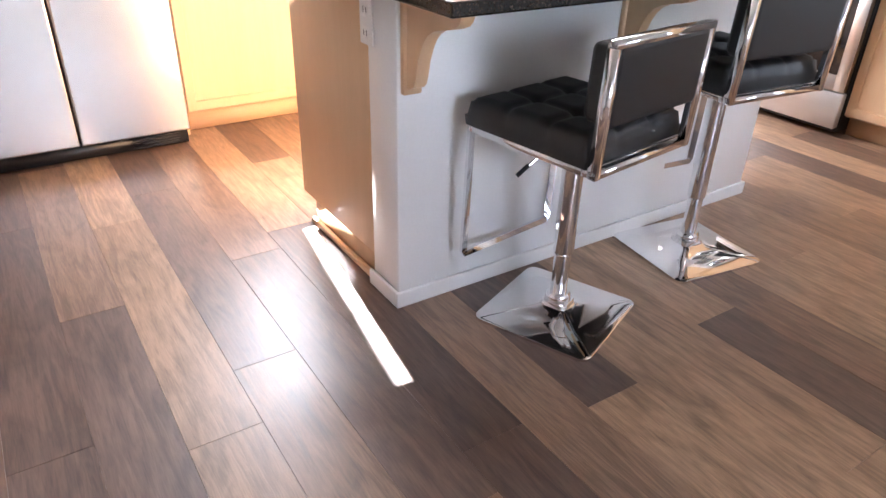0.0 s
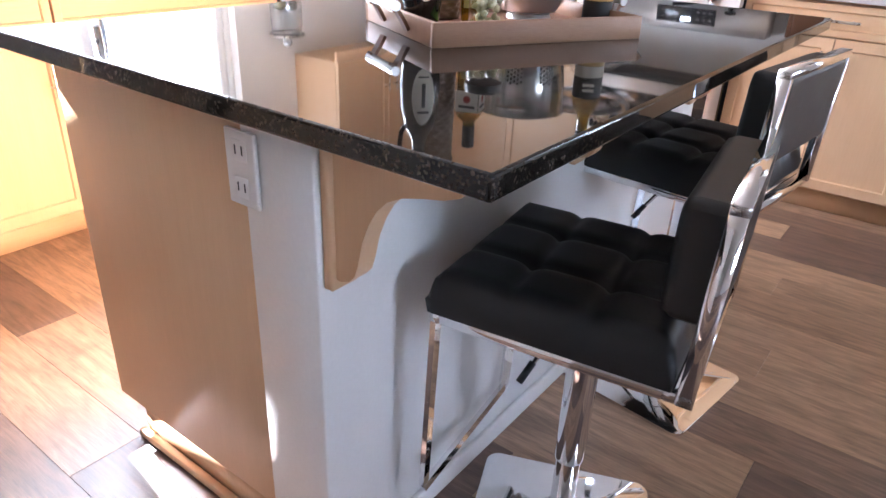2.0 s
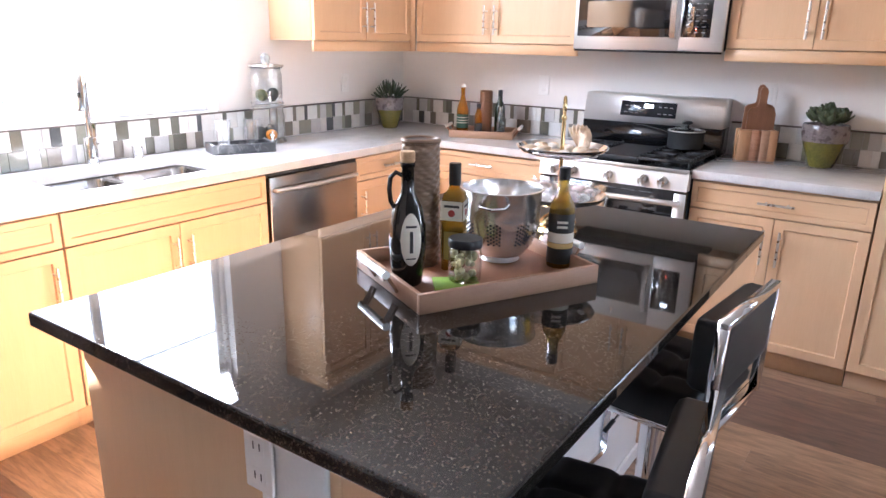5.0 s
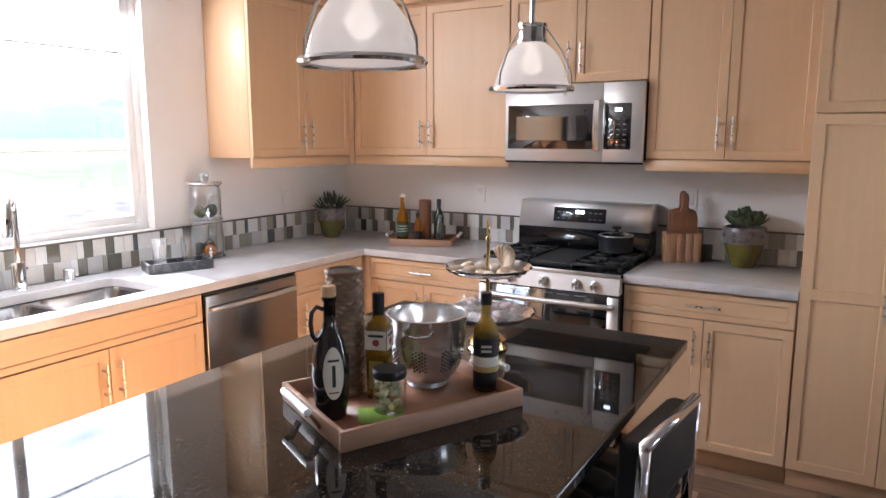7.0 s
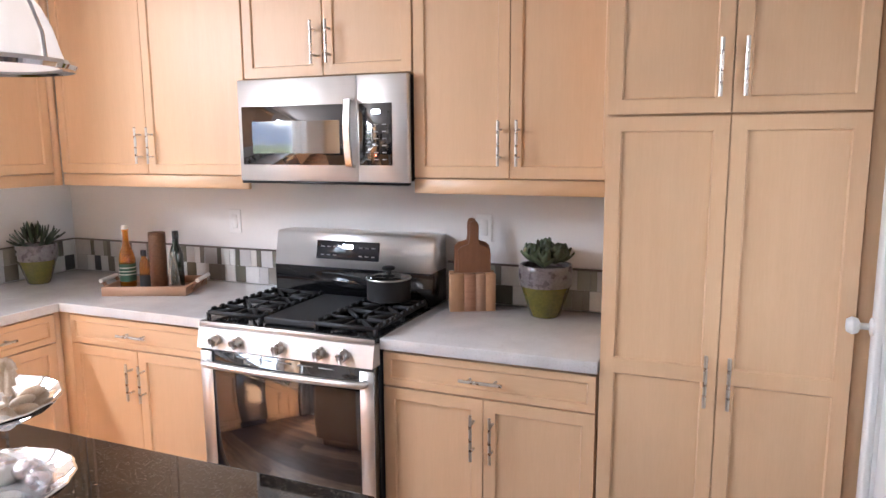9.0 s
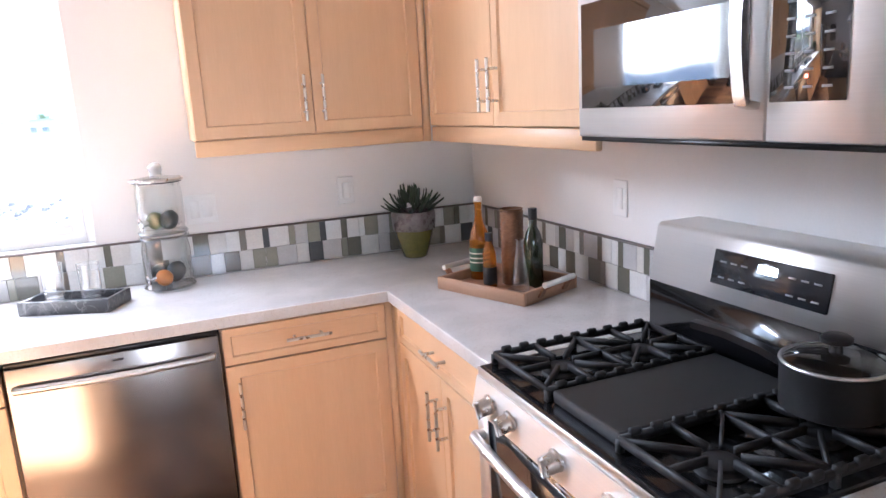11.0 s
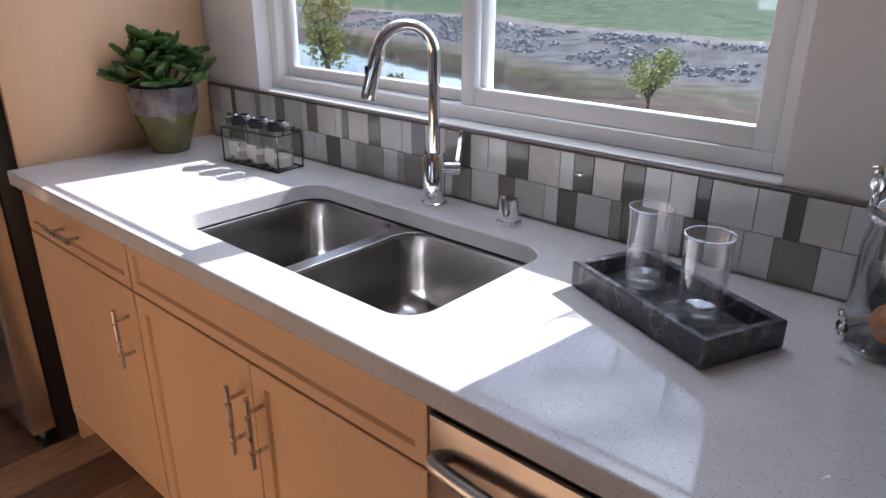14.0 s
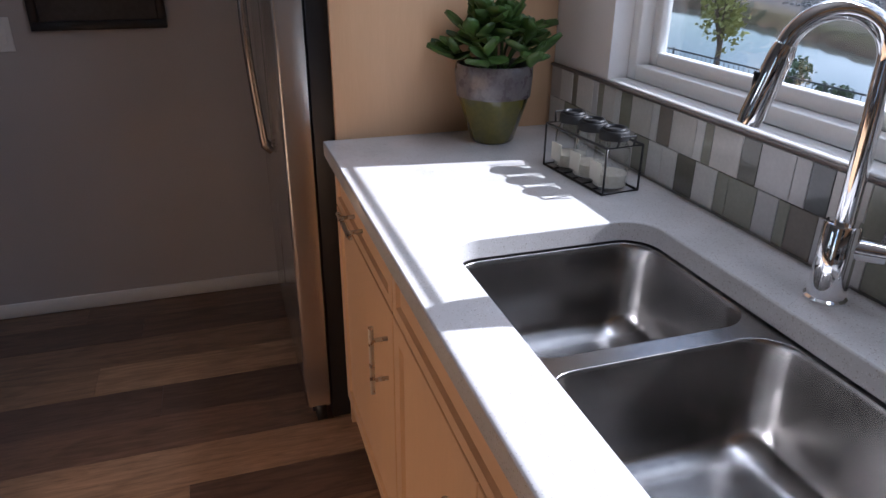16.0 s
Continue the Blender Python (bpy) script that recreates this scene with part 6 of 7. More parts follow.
rs = random.Random(9)
for k in range(17):
    a = k * 137.5
    rad = 0.035 + 0.068 * ((k + 0.5) / 17) ** 0.5
    r_ = rs.uniform(0.014, 0.021)
    shell("small pale ribbed seashell on the silver stand", pose(SX + rad * math.cos(radians(a)), SY + rad * math.sin(radians(a)), CT + 0.236 + r_ * 0.62, rs.uniform(-15, 15), rs.uniform(-15, 15), a), r_, M_SHELL if k % 3 else M_SHELLW)
sc = bmesh.new()
ns = 18
ctr = []
for i in range(7):
    u = i / 6
    ctr.append([sc.verts.new((0.062 * u * math.cos(radians(-70 + 140 * j / ns)) * (1 + 0.03 * math.cos(j * math.pi)), 0.062 * u * math.sin(radians(-70 + 140 * j / ns)), 0.03 * math.sin(u * 1.7) + 0.004 * u * math.cos(j * math.pi))) for j in range(ns + 1)])
for i in range(6):
    for j in range(ns):
        if i == 0:
            if (ctr[0][j].co - ctr[0][j + 1].co).length < 1e-6:
                sc.faces.new((ctr[0][j], ctr[1][j], ctr[1][j + 1]))
                continue
        sc.faces.new((ctr[i][j], ctr[i + 1][j], ctr[i + 1][j + 1], ctr[i][j + 1]))
big = tagged(part("seashell", sc, M_SHELL, at=pose(SX + 0.045, SY - 0.03, CT + 0.252, 35, -48, -60), smooth=70), "large fan-shaped tan seashell on the silver stand", "seashell", "shells on the stand")
ss_ = big.modifiers.new("sheet", "SOLIDIFY")
ss_.thickness = 0.003
for k in range(12):
    a = k * 30 + rs.uniform(-8, 8)
    rad = rs.uniform(0.05, 0.1)
    bm = bmesh.new()
    bmesh.ops.create_icosphere(bm, subdivisions=2, radius=0.02)
    for v in bm.verts:
        v.co = Vector((v.co.x * 1.5, v.co.y, v.co.z * 0.7)) * (1 + 0.12 * noise.noise(v.co * 70 + Vector((k * 3, 0, 0))))
    sw = thing("wrapped_sweet", "pale pink sweet in clear twisted wrapping", "sweet", pose(SX + rad * math.cos(radians(a)), SY + rad * math.sin(radians(a)), CT + 0.112 + 0.004 * (k % 3), rs.uniform(-20, 20), rs.uniform(-20, 20), rs.uniform(0, 180)), "sweets on the stand")
    part("sweet", bm, M_CANDY if k % 3 else M_SHELLW, sw, smooth=80)
    wr = bmesh.new()
    wob = lambda aa, z: 1 + 0.22 * math.sin(5 * aa + k) * min(1, abs(z) / 0.03)
    lathe(wr, [(0.020, -0.052), (0.012, -0.044), (0.006, -0.034), (0.019, -0.018), (0.0225, 0.0), (0.019, 0.018), (0.006, 0.034), (0.012, 0.044), (0.020, 0.052)], 18, m=pose(0, 0, 0, 0, 90, 0), cap=False, flute=wob)
    part("wrapper", wr, M_WRAP, sw, "clear crinkled wrapping", smooth=30)

# corner tray with bottles
T2 = pose(4.332, 3.352, CT, rz=112)
wood_tray("small reddish wooden tray with handles by the corner", T2, 0.190, 0.138, 0.042)


def on2(x, y, rz=0):
    return T2 @ pose(x, y, 0.0102, rz=rz)


ab = thing("swing_top_bottle", "amber drink bottle with a swing stopper", "bottle", on2(0.142, -0.03))
abp = [(0.0, 0.0), (0.033, 0.0), (0.036, 0.004), (0.036, 0.135), (0.030, 0.165), (0.018, 0.195), (0.013, 0.22), (0.0125, 0.262), (0.015, 0.264), (0.015, 0.272)]
ag = part("glass", L(abp, 36, cap=False), M_AMBER, ab, "amber glass", smooth=60)
part("stopper", L([(0.0145, 0.272), (0.0155, 0.276), (0.012, 0.29), (0.0, 0.292)], 20), M_SHELLW, ab, "white swing stopper")
part("wire_bail", T([(0.014, 0, 0.285), (0.019, 0, 0.262), (0.017, 0, 0.245), (-0.017, 0, 0.245), (-0.019, 0, 0.262), (-0.014, 0, 0.285)], 0.0014, 6), M_NICKEL, ab)
lg_ = part("label", L([(0.0366, 0.030), (0.0369, 0.0305), (0.0369, 0.112), (0.0366, 0.1125)], 36, cap=False), M_LABELG, ag, "dark green label")
for z in (0.06, 0.075, 0.092):
    part("print", L([(0.0370, z), (0.0374, z + 0.0004), (0.0374, z + 0.004), (0.0370, z + 0.0044)], 36, cap=False), M_LABEL, lg_)
sb_ = thing("oil_bottle", "small amber bottle with a black label and cap", "bottle", on2(0.03, 0.045))
sg_ = part("glass", L([(0.0, 0.0), (0.021, 0.0), (0.0225, 0.003), (0.0225, 0.115), (0.017, 0.135), (0.011, 0.15), (0.0105, 0.168)], 30, cap=False), M_AMBER, sb_, smooth=60)
part("cap", L([(0.0125, 0.158), (0.0125, 0.185), (0.0, 0.186)], 20), M_PLASTIC, sb_, "black cap")
part("label", L([(0.0230, 0.012), (0.0233, 0.0125), (0.0233, 0.07), (0.0230, 0.0705)], 30, cap=False), M_LABELB, sg_, "black label")
cy = thing("woven_bottle", "slim cylinder bottle covered in copper-brown weave", "bottle", on2(0.0, -0.04))
part("weave", L([(0.036, 0.0), (0.038, 0.003)] + [(0.038, 0.003 + 0.245 * k / 50) for k in range(1, 51)], 48, flute=weave), M_COPPER, cy, smooth=80)
part("top", L([(0.0, 0.2485), (0.034, 0.2485), (0.038, 0.252), (0.039, 0.256), (0.035, 0.257), (0.033, 0.251)], 40, cap=False), M_COPPER, cy)
gb_ = thing("oil_bottle", "tall dark green oil bottle", "bottle", on2(-0.085, -0.045))
part("glass", L([(0.0, 0.0), (0.029, 0.0), (0.031, 0.004), (0.031, 0.15), (0.024, 0.18), (0.014, 0.2), (0.0125, 0.25)], 32, cap=False), M_GREENB, gb_, smooth=60)
part("cap", L([(0.0145, 0.225), (0.0145, 0.262), (0.0, 0.263)], 20), M_PLASTIC, gb_, "black cap")
cf_ = thing("glass_cruet", "clear conical glass cruet", "cruet", on2(-0.105, 0.05) @ pose(0, 0, 0.0042))
part("glass", L([(0.0, 0.0), (0.027, 0.0), (0.0285, 0.004), (0.027, 0.03), (0.019, 0.10), (0.012, 0.14), (0.0115, 0.165), (0.016, 0.172)], 36, cap=False), M_TUMBLER, cf_, smooth=60)
dish = tagged(part("wooden_dish", L([(0.0, 0.0), (0.03, 0.0), (0.042, 0.01), (0.044, 0.014), (0.04, 0.013), (0.029, 0.004), (0.0, 0.004)], 30, cap=False), M_ACACIA, at=on2(-0.105, 0.05)), "small round wooden dish in the tray", "dish")

# range and boards
sp_ = thing("saucepan", "dark grey saucepan with a glass lid on the range", "saucepan", pose(4.368, 2.158, 0.957, rz=28))
part("body", L([(0.0, 0.0), (0.083, 0.0), (0.089, 0.004), (0.090, 0.08), (0.0925, 0.083), (0.0925, 0.086), (0.088, 0.086), (0.086, 0.08), (0.084, 0.008), (0.0, 0.006)], 48, cap=False), M_IRON, sp_, "dark nonstick pan", smooth=50)
lid_ = part("lid", L([(0.089, 0.0865), (0.088, 0.091), (0.06, 0.101), (0.03, 0.106), (0.0, 0.107)], 48, cap=False), M_CLEARJAR, sp_, "clear glass lid", smooth=60)
part("lid_band", rim_t(0.089, 0.089, 0.0035), M_STEEL, lid_)
part("lid_knob", L([(0.012, 0.106), (0.010, 0.118), (0.026, 0.124), (0.027, 0.132), (0.02, 0.137), (0.0, 0.138)], 28), M_PLASTIC, lid_, "black lid knob")
hnd = part("handle", T([(0.0, 0.088, 0.066), (0.0, 0.13, 0.082), (0.0, 0.20, 0.098), (0.0, 0.27, 0.104)], 0, flat=(0.024, 0.014)), M_PLASTIC, sp_, "black long handle")
hnd.matrix_basis = pose(0, 0, 0, rz=-8)

kbk = thing("knife_block", "light and dark banded wooden block holding boards", "wooden block", pose(4.495, 1.845, CT, rz=-66))
for k, (a, b) in enumerate(((-0.092, -0.034), (-0.034, 0.012), (0.012, 0.052), (0.052, 0.092))):
    part("stave", B(a + 0.0002, b - 0.0002, -0.045, -0.005, 0.0, 0.152, bev=0.0012), (M_BLOCK, M_OAKBOX, M_TRAYIN, M_BLOCK)[k], kbk)
part("back", B(-0.092, 0.092, 0.028, 0.045, 0.0, 0.152, bev=0.0012), M_BLOCK, kbk)
part("bottom", B(-0.092, 0.092, -0.0048, 0.0278, 0.0, 0.012), M_BLOCK, kbk)


def board(label, at, w_, h_, hh, mat_):
    pts = []
    r = 0.035
    for x, z in ((-w_ / 2, 0), (w_ / 2, 0), (w_ / 2, h_ - r)):
        pts.append((x, z))
    pts += [(w_ / 2 - r + r * math.cos(radians(a)), h_ - r + r * math.sin(radians(a))) for a in (30, 60, 90)]
    pts += [(0.022, h_ + 0.006), (0.018, h_ + 0.03), (0.019, h_ + hh - 0.02), (0.012, h_ + hh - 0.004), (0.0, h_ + hh)]
    pts += [(-x, z) for x, z in pts[-2:2:-1]]
    bm = bmesh.new()
    f_ = bm.faces.new([bm.verts.new((x, 0, z)) for x, z in pts])
    rr = bmesh.ops.extrude_face_region(bm, geom=[f_])
    bmesh.ops.translate(bm, vec=(0, 0.013, 0), verts=[v for v in rr["geom"] if isinstance(v, bmesh.types.BMVert)])
    bmesh.ops.bevel(bm, geom=[e for e in bm.edges if len(e.link_faces) == 2 and e.calc_face_angle(0) > 1.2], offset=0.002, segments=1, affect="EDGES")
    return tagged(part("cutting_board", bm, mat_, at=at, smooth=30), label, "cutting board")


board("dark reddish wooden paddle board standing in the block", pose(4.495, 1.845, CT + 0.0125, rz=-66) @ pose(0.0, 0.0125, 0), 0.15, 0.265, 0.095, M_ACACIA)
board("smaller dark wooden paddle board standing in the block", pose(4.495, 1.845, CT + 0.0125, rz=-66) @ pose(0.008, -0.0035, 0), 0.135, 0.25, 0.10, M_ACACIA)


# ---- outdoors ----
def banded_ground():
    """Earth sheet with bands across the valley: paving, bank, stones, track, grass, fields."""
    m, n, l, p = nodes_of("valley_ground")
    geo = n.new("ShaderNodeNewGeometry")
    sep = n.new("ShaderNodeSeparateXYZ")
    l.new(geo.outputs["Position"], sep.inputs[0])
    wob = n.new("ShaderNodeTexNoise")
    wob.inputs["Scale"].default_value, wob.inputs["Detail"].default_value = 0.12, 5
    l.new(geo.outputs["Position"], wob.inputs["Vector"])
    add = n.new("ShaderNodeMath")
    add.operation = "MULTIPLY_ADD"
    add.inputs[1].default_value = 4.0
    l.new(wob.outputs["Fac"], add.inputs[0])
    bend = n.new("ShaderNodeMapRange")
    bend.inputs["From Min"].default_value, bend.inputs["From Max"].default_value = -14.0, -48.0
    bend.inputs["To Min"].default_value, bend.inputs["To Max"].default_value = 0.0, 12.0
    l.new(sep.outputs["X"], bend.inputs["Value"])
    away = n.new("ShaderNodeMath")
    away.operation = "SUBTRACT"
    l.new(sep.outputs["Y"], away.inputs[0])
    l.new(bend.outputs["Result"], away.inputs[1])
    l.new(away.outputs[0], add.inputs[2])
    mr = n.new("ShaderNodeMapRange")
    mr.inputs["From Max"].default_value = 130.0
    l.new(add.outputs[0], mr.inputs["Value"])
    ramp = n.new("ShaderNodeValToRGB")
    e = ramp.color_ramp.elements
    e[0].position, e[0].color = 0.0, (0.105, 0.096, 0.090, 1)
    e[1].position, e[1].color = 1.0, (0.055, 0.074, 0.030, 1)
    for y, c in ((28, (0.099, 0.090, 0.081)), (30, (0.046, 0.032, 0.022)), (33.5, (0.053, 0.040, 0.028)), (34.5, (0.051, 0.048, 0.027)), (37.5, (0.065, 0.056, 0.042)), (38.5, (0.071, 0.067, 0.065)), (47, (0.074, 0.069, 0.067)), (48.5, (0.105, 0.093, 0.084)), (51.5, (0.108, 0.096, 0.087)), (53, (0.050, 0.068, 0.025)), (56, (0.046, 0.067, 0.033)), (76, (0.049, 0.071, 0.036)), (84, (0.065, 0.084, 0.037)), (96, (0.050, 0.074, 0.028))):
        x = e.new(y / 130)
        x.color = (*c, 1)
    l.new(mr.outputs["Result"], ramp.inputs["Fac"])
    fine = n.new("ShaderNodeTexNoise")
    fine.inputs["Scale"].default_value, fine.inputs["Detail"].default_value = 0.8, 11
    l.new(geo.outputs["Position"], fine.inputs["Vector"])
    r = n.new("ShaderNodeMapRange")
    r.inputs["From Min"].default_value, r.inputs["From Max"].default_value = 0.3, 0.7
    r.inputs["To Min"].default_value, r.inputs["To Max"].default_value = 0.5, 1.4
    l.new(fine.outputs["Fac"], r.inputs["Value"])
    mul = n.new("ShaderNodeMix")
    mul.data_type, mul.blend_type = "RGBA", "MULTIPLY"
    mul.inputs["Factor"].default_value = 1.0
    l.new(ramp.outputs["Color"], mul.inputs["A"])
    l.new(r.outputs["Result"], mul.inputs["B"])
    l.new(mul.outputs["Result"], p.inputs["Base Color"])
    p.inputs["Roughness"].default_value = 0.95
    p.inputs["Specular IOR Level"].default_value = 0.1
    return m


GZ = -3.4


def ground_z(x, y):
    z = GZ
    left = min(max((-x - 10) / 6, 0), 1)
    bend = min(max((-x - 14) * 0.353, 0), 12)
    for y0, y1, dz, b_ in ((21.5, 22.7, -1.2 * left, 0), (31, 32.2, 1.2 * left, bend), (37, 46, 0.9, bend), (51, 76, 2.2, bend)):
        t = min(max((y - b_ - y0) / (y1 - y0), 0), 1)
        z += dz * t * t * (3 - 2 * t)
    if y > 20:
        z += 0.2 * noise.noise(Vector((x * 0.09, y * 0.11, 0))) * min((y - 20) / 20, 1)
    return z


gbm = bmesh.new()
ys = [-60, -8, 4.4, 12, 18] + [20 + 1.0 * k for k in range(84)] + [110, 125, 150, 200, 300, 500, 900, 1800, 3600]
xs = [-2600, -1200, -500, -220, -120, -80] + [-60 + 3.0 * k for k in range(44)] + [80, 110, 160, 260, 500, 1200, 2600]
rows_ = [[gbm.verts.new((x, y, ground_z(x, y))) for x in xs] for y in ys]
for a, b in zip(rows_, rows_[1:]):
    for k in range(len(xs) - 1):
        gbm.faces.new((a[k], a[k + 1], b[k + 1], b[k]))
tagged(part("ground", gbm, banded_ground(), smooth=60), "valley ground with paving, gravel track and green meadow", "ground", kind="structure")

M_WATER = mat("canal_water", (0.05, 0.055, 0.05), (0.035, 0.04, 0.036), 0.08, scale=(0.5, 2, 1), fine=6, bump=0.4, rvar=0.05)
tagged(part("water", B(-300, -9, 21.5, 46.0, GZ - 0.72, GZ - 0.7), M_WATER, smooth=0), "still grey canal water", "water", kind="structure")
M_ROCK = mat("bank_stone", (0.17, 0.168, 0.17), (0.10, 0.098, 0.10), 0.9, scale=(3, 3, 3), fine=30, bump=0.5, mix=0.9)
rk = random.Random(17)
rv, rf = [], []
for k in range(3600):
    x = rk.uniform(-62, 20)
    if x > -9 and rk.random() < 0.8:
        continue
    y = 37.6 + 8.6 * rk.random() + min(max((-x - 14) * 0.353, 0), 12)
    if noise.noise(Vector((x * 0.16, y * 0.2, 4))) < -0.12:
        continue
    s = rk.uniform(0.10, 0.30)
    z = ground_z(x, y)
    i0 = len(rv)
    a0 = rk.uniform(0, 6.28)
    for q in range(5):
        a = a0 + q * 1.2566
        rv.append((x + s * math.cos(a) * rk.uniform(0.7, 1.2), y + s * math.sin(a) * rk.uniform(0.7, 1.2), z - 0.1))
    for q in range(5):
        a = a0 + 0.4 + q * 1.2566
        rv.append((x + 0.6 * s * math.cos(a), y + 0.6 * s * math.sin(a), z + s * rk.uniform(0.35, 0.8)))
    for q in range(5):
        q2 = (q + 1) % 5
        rf.append((i0 + q, i0 + q2, i0 + 5 + q2, i0 + 5 + q))
    rf.append(tuple(i0 + 5 + q for q in range(5)))
rme = bpy.data.meshes.new("bank_stones")
rme.from_pydata(rv, [], rf)
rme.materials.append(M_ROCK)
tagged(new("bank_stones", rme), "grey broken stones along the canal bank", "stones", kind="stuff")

# low rail fence along the canal
M_RAIL = mat("dark_rail", (0.035, 0.04, 0.042), rough=0.5)
fence = thing("fence", "dark metal rail fence along the canal", "fence", Matrix.Translation((0, 19.7, GZ)))
part("rail", B(-46, -11.0, -0.02, 0.02, 1.02, 1.07), M_RAIL, fence, smooth=0)
part("rail", B(-46, -11.0, -0.02, 0.02, 0.10, 0.14), M_RAIL, fence, smooth=0)
pm_ = bpy.data.meshes.new("post")
pb = B(-0.03, 0.03, -0.03, 0.03, 0, 1.12)
pb.to_mesh(pm_)
pb.free()
pm_.materials.append(M_RAIL)
for k in range(15):
    shared("post", pm_, fence, Matrix.Translation((-46 + 2.4 * k, 0, 0)))
bk = bmesh.new()
for k in range(145):
    x = -46 + 0.242 * k
    box(bk, x - 0.009, x + 0.009, -0.009, 0.009, 0.14, 1.02)
tagged(part("pickets", bk, M_RAIL, fence, smooth=0), kind="stuff")

M_BARK = mat("bark", (0.12, 0.09, 0.065), (0.07, 0.05, 0.035), 0.9, scale=(8, 8, 2), fine=60, bump=0.5)
M_FOLI = mat("shrub_leaf", (0.30, 0.30, 0.10), (0.18, 0.19, 0.06), 0.55, scale=(2, 2, 2), fine=12)
M_FOLI2 = mat("far_leaf", (0.085, 0.12, 0.06), (0.055, 0.085, 0.042), 0.7, scale=(1, 1, 1), fine=8)


def shrub(label, x, y, h, w_, seed, leaves=900, material=None, name="shrub", leaf=0.16, trunk=0.25):
    rng = random.Random(seed)
    z = ground_z(x, y)
    t = thing(name, label, name, Matrix.Translation((x, y, z - 0.02)))
    tb_ = bmesh.new()
    tips = []
    tube(tb_, [(0, 0, 0), (0.02 * h, 0, trunk * h), (0, 0.02 * h, 0.75 * h)], [0.03 * h, 0.022 * h, 0.008 * h], 7)
    for k in range(9):
        a, u = rng.uniform(0, 6.28), rng.uniform(0.25, 0.95)
        e_ = Vector((w_ * 0.5 * u ** 0.5 * math.cos(a) * rng.uniform(0.5, 1), w_ * 0.5 * math.sin(a) * rng.uniform(0.5, 1), h * (trunk + (1 - trunk) * u)))
        s_ = Vector((0, 0, h * trunk * rng.uniform(0.7, 1.3)))
        tube(tb_, [s_, (s_ + e_) / 2 + Vector((0, 0, 0.04 * h)), e_], [0.013 * h, 0.009 * h, 0.004 * h], 5)
        tips.append(e_)
    part("trunk", tb_, M_BARK, t)
    vs, fs = [], []
    for k in range(leaves):
        c = rng.choice(tips)
        q = c + Vector((rng.gauss(0, 0.13 * w_), rng.gauss(0, 0.13 * w_), rng.gauss(0, 0.09 * h)))
        if q.z < 0.08 * h:
            continue
        n1 = Vector((rng.gauss(0, 1), rng.gauss(0, 1), rng.gauss(0, 1))).normalized()
        n2 = n1.orthogonal().normalized()
        s = leaf * rng.uniform(0.6, 1.3)
        i0 = len(vs)
        vs += [tuple(q + n1 * s), tuple(q + n2 * s * 0.45), tuple(q - n1 * s * 0.6), tuple(q - n2 * s * 0.45)]
        fs.append((i0, i0 + 1, i0 + 2, i0 + 3))
    me = bpy.data.meshes.new("crown")
    me.from_pydata(vs, [], fs)
    me.materials.append(material or M_FOLI)
    c_ = new("crown", me)
    c_.parent = t
    return t


shrub("yellow-green shrub on the canal bank", -8.0, 27.3, 2.2, 1.5, 1, 1300, leaf=0.10)
shrub("slender young tree by the canal fence", -18.4, 20.7, 4.2, 1.5, 2, 1100, name="tree", leaf=0.15, trunk=0.3)
shrub("low dark shrub by the canal fence", -12.9, 20.6, 0.9, 0.9, 3, 900, M_FOLI2, leaf=0.09, trunk=0.1)
shrub("thin young shrub by the canal fence", -14.4, 20.5, 1.4, 0.8, 4, 360, M_FOLI2, leaf=0.1)
for k in range(34):
    rr_ = random.Random(70 + k)
    far = rr_.uniform(225, 248) if k % 5 == 0 else rr_.uniform(315, 345)
    shrub("far dark green tree beyond the meadow", -265 + k * 11 + rr_.uniform(-5, 5), far, rr_.uniform(4.5, 8), rr_.uniform(7, 12), 80 + k, 380, M_FOLI2, "tree", 1.1, 0.1)

M_TARP = mat("weathered_tarp", (0.5, 0.49, 0.48), (0.24, 0.225, 0.21), 0.8, scale=(3, 3, 3), fine=20, bump=0.5, mix=1.0)
boat = thing("covered_boat", "white canvas-covered boat at the canal edge", "boat", pose(-8.1, 24.6, ground_z(-8.1, 24.6) + 0.02, rz=24) @ Matrix.Diagonal((0.62, 0.62, 0.62, 1)))
hull = []
for k in range(9):
    u = k / 8 * 2 - 1
    wd = 0.75 * (1 - 0.75 * abs(u) ** 3)
    hull.append([(2.0 * u, wd * c, z) for c, z in ((-0.55, 0.0), (-1.0, 0.42), (-0.8, 0.62 + 0.1 * u * u), (0.0, 0.8 - 0.25 * u * u), (0.8, 0.62 + 0.1 * u * u), (1.0, 0.42), (0.55, 0.0))])
part("hull", loft(bmesh.new(), hull, True, True), M_TARP, boat, "weathered canvas-covered hull", smooth=40)
part("float", L([(0.0, 0.0), (0.3, 0.02), (0.36, 0.12), (0.3, 0.24), (0.0, 0.27)], 16, m=Matrix.Translation((-2.9, 0.4, 0))), M_ORANGE, boat, "faded orange float", at=Matrix.Diagonal((0.6, 0.6, 0.6, 1)))

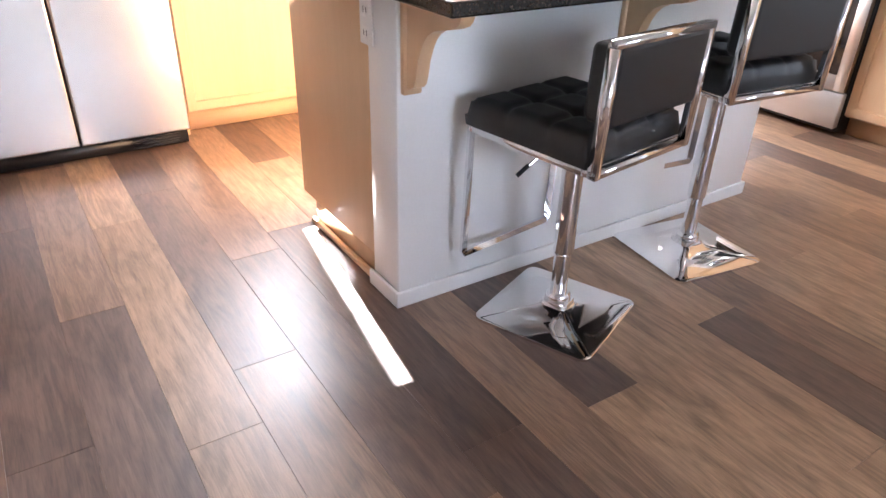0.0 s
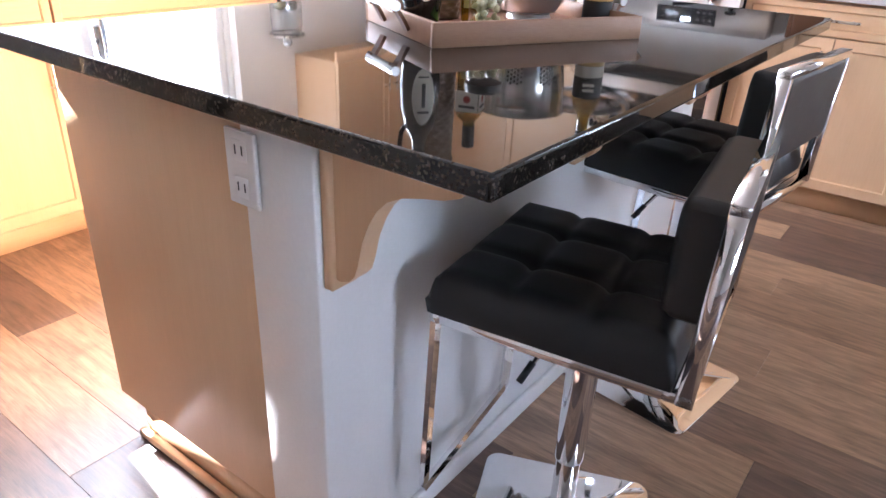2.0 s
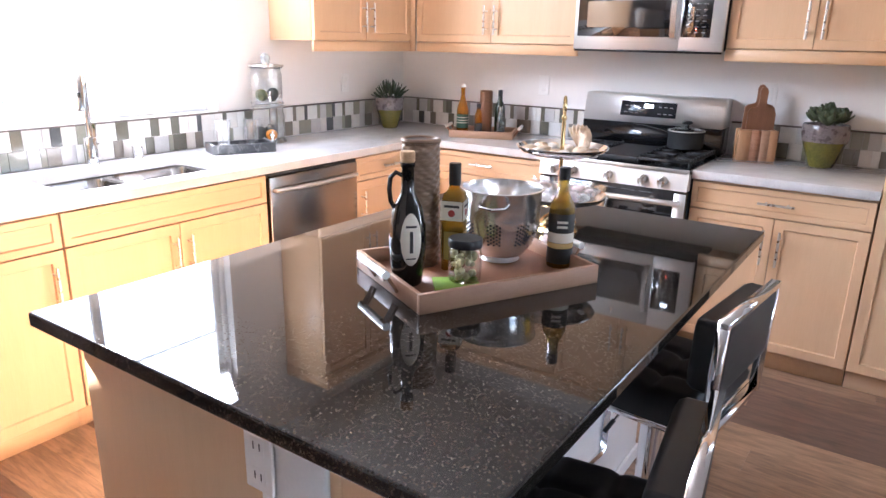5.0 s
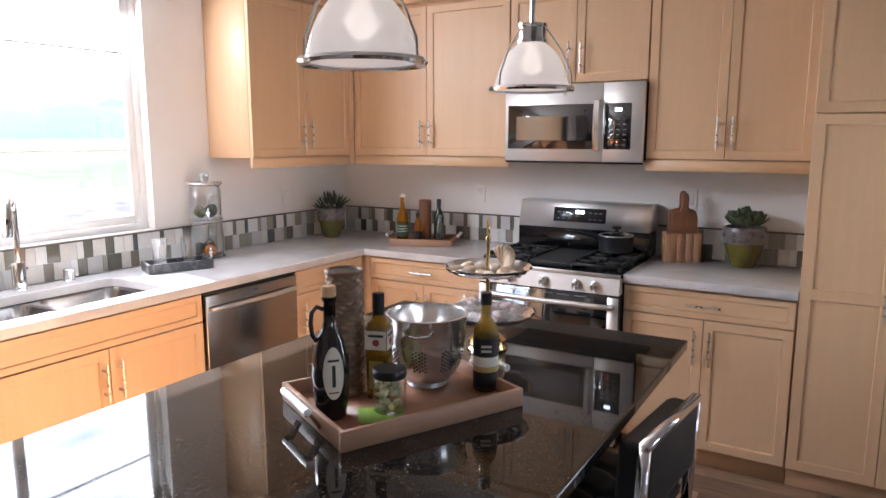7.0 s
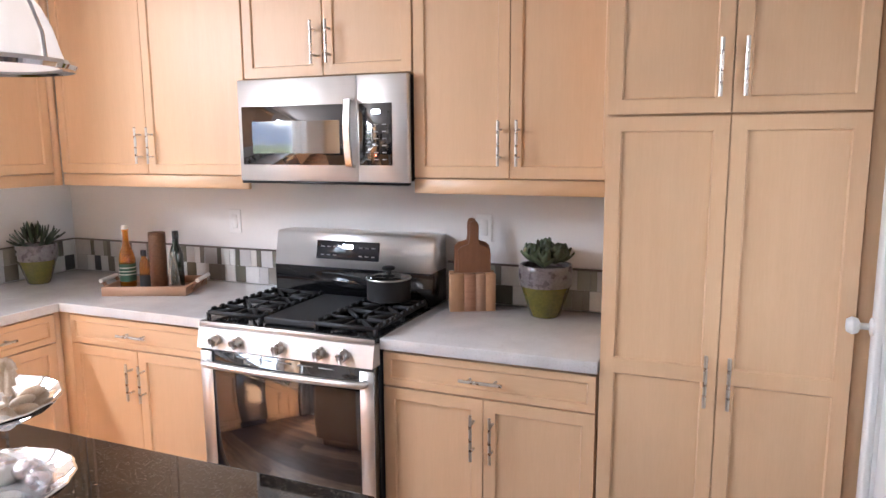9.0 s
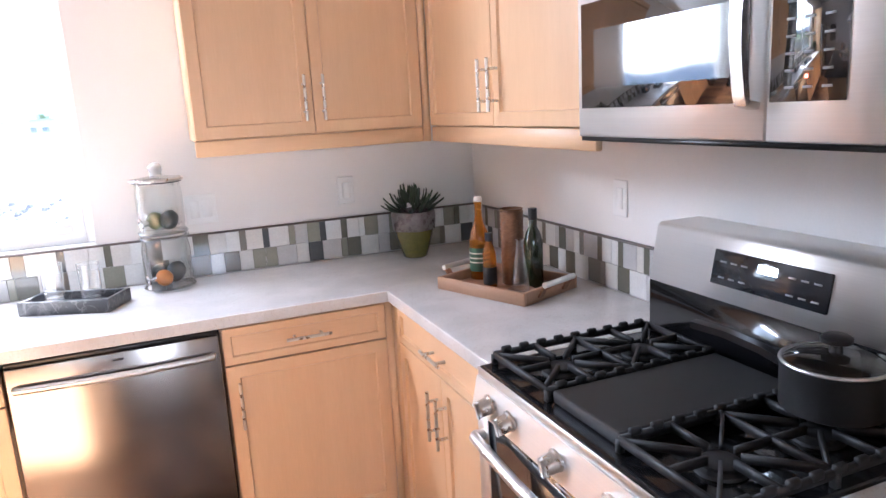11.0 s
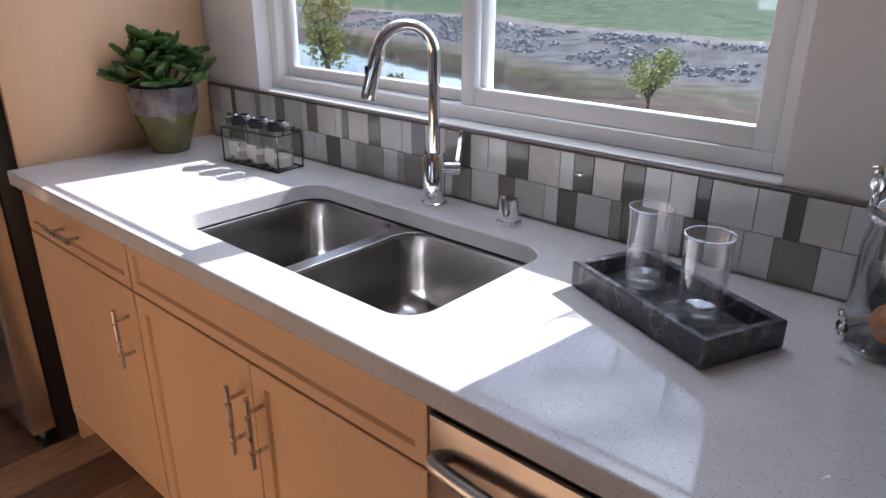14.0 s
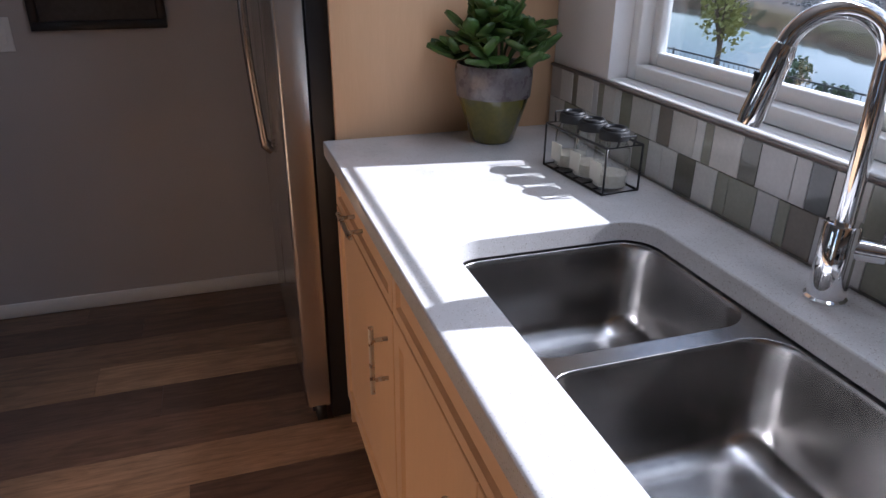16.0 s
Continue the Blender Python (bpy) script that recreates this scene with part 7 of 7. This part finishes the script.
M_BLD = mat("pale_cladding", (0.30, 0.295, 0.29), (0.23, 0.225, 0.225), 0.8, scale=(0.2, 0.2, 0.2), fine=3)
M_BLDW = mat("far_window", (0.10, 0.12, 0.14), rough=0.2, bump=0)
rb = random.Random(5)
for k in range(34):
    x, y = -270 + k * 11 + rb.uniform(-3, 3), rb.uniform(250, 330)
    w_, h_ = rb.uniform(7, 17), rb.uniform(2.6, 5.2)
    b_ = thing("warehouse_building", "pale low commercial building beyond the meadow", "building", Matrix.Translation((x, y, ground_z(x, y) - 0.3)))
    part("wall", B(0, w_, 0, 14, 0, h_), M_BLD, b_, smooth=0)
    part("roof", B(-0.4, w_ + 0.4, -0.4, 14.4, h_, h_ + 0.35), M_BLDW if k % 4 == 0 else M_BLD, b_, smooth=0)
    for j in range(int(w_ // 4)):
        part("window", B(1 + j * 4, 3.2 + j * 4, -0.06, -0.001, 1.2, 2.6), M_BLDW, b_, smooth=0)

# distant hills; the blue of the haze is painted into their colour
M_HILL = mat("haze_tinted_hills", (0.215, 0.25, 0.31), (0.18, 0.215, 0.275), 1.0, scale=(0.002, 0.002, 0.004), fine=0.02, bump=0, spec=0.0)
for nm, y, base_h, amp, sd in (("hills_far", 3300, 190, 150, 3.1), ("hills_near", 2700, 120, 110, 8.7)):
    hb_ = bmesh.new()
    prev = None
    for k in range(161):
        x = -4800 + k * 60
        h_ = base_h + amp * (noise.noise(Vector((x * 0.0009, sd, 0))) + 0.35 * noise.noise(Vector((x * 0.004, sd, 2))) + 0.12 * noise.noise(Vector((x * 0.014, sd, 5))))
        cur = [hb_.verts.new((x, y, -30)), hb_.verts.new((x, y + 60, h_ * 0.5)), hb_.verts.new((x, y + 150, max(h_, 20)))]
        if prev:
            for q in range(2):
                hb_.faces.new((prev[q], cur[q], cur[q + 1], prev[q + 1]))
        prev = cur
    tagged(part(nm, hb_, M_HILL, smooth=80), "distant hills, tinted blue to stand for haze", "hills", kind="structure")


# ---- pieces of the setting ----
tile_strip("tile_band_north", pose(1.2515, NY, 0), EX - 0.010 - 1.2515, "two rows of mixed white, grey and olive glass wall tiles under the window", 3)
tile_strip("tile_band_east", pose(EX, NY - 0.012, 0, rz=-90), NY - 0.012 - 2.775, "two rows of mixed glass wall tiles by the corner", 5)
tile_strip("tile_band_pantry", pose(EX, 1.998, 0, rz=-90), 0.744, "two rows of mixed glass wall tiles between range and pantry", 8)


def planks():
    """Vinyl planks, laid along y: those of the kitchen singly, the rest as one."""
    rng = random.Random(11)
    wd, ln = 0.1722, 1.22
    bm = B(0.0003, wd - 0.0003, 0.0003, ln - 0.0003, -0.006, 0.0, bev=0.0005)
    me = bpy.data.meshes.new("plank")
    bm.to_mesh(me)
    bm.free()
    me.materials.append(M_PLANK)
    short = {}
    rest = bmesh.new()
    col0 = math.floor((-4.0 - 1.380) / wd)
    for c in range(col0, int((EX - 1.380) / wd) + 1):
        x0 = 1.380 + c * wd
        off = (c * 0.437 + 0.11 * (c % 3)) % ln
        if c == -1:
            off = (1.247 + 3.0 + ln) % ln
        y = -3.0 + off - ln
        while y < NY:
            a, b = max(y, -3.0), min(y + ln, NY)
            if b - a > 0.02:
                xa, xb = max(x0, -4.0), min(x0 + wd, EX)
                if x0 > 0.0 and b > 0.35:
                    if b - a > ln - 1e-4 and xb - xa > wd - 1e-4:
                        shared("plank", me, base, Matrix.Translation((x0, y, 0)))
                    else:
                        part("plank", B(xa + 0.0003, xb - 0.0003, a + 0.0003, b - 0.0003, -0.006, 0.0, bev=0.0005), M_PLANK, base, smooth=0)
                else:
                    box(rest, xa + 0.0003, xb - 0.0003, a + 0.0003, b - 0.0003, -0.006, 0.0)
            y += ln
    tagged(part("planks", rest, M_PLANK_REST, base, smooth=0), kind="stuff")


planks()
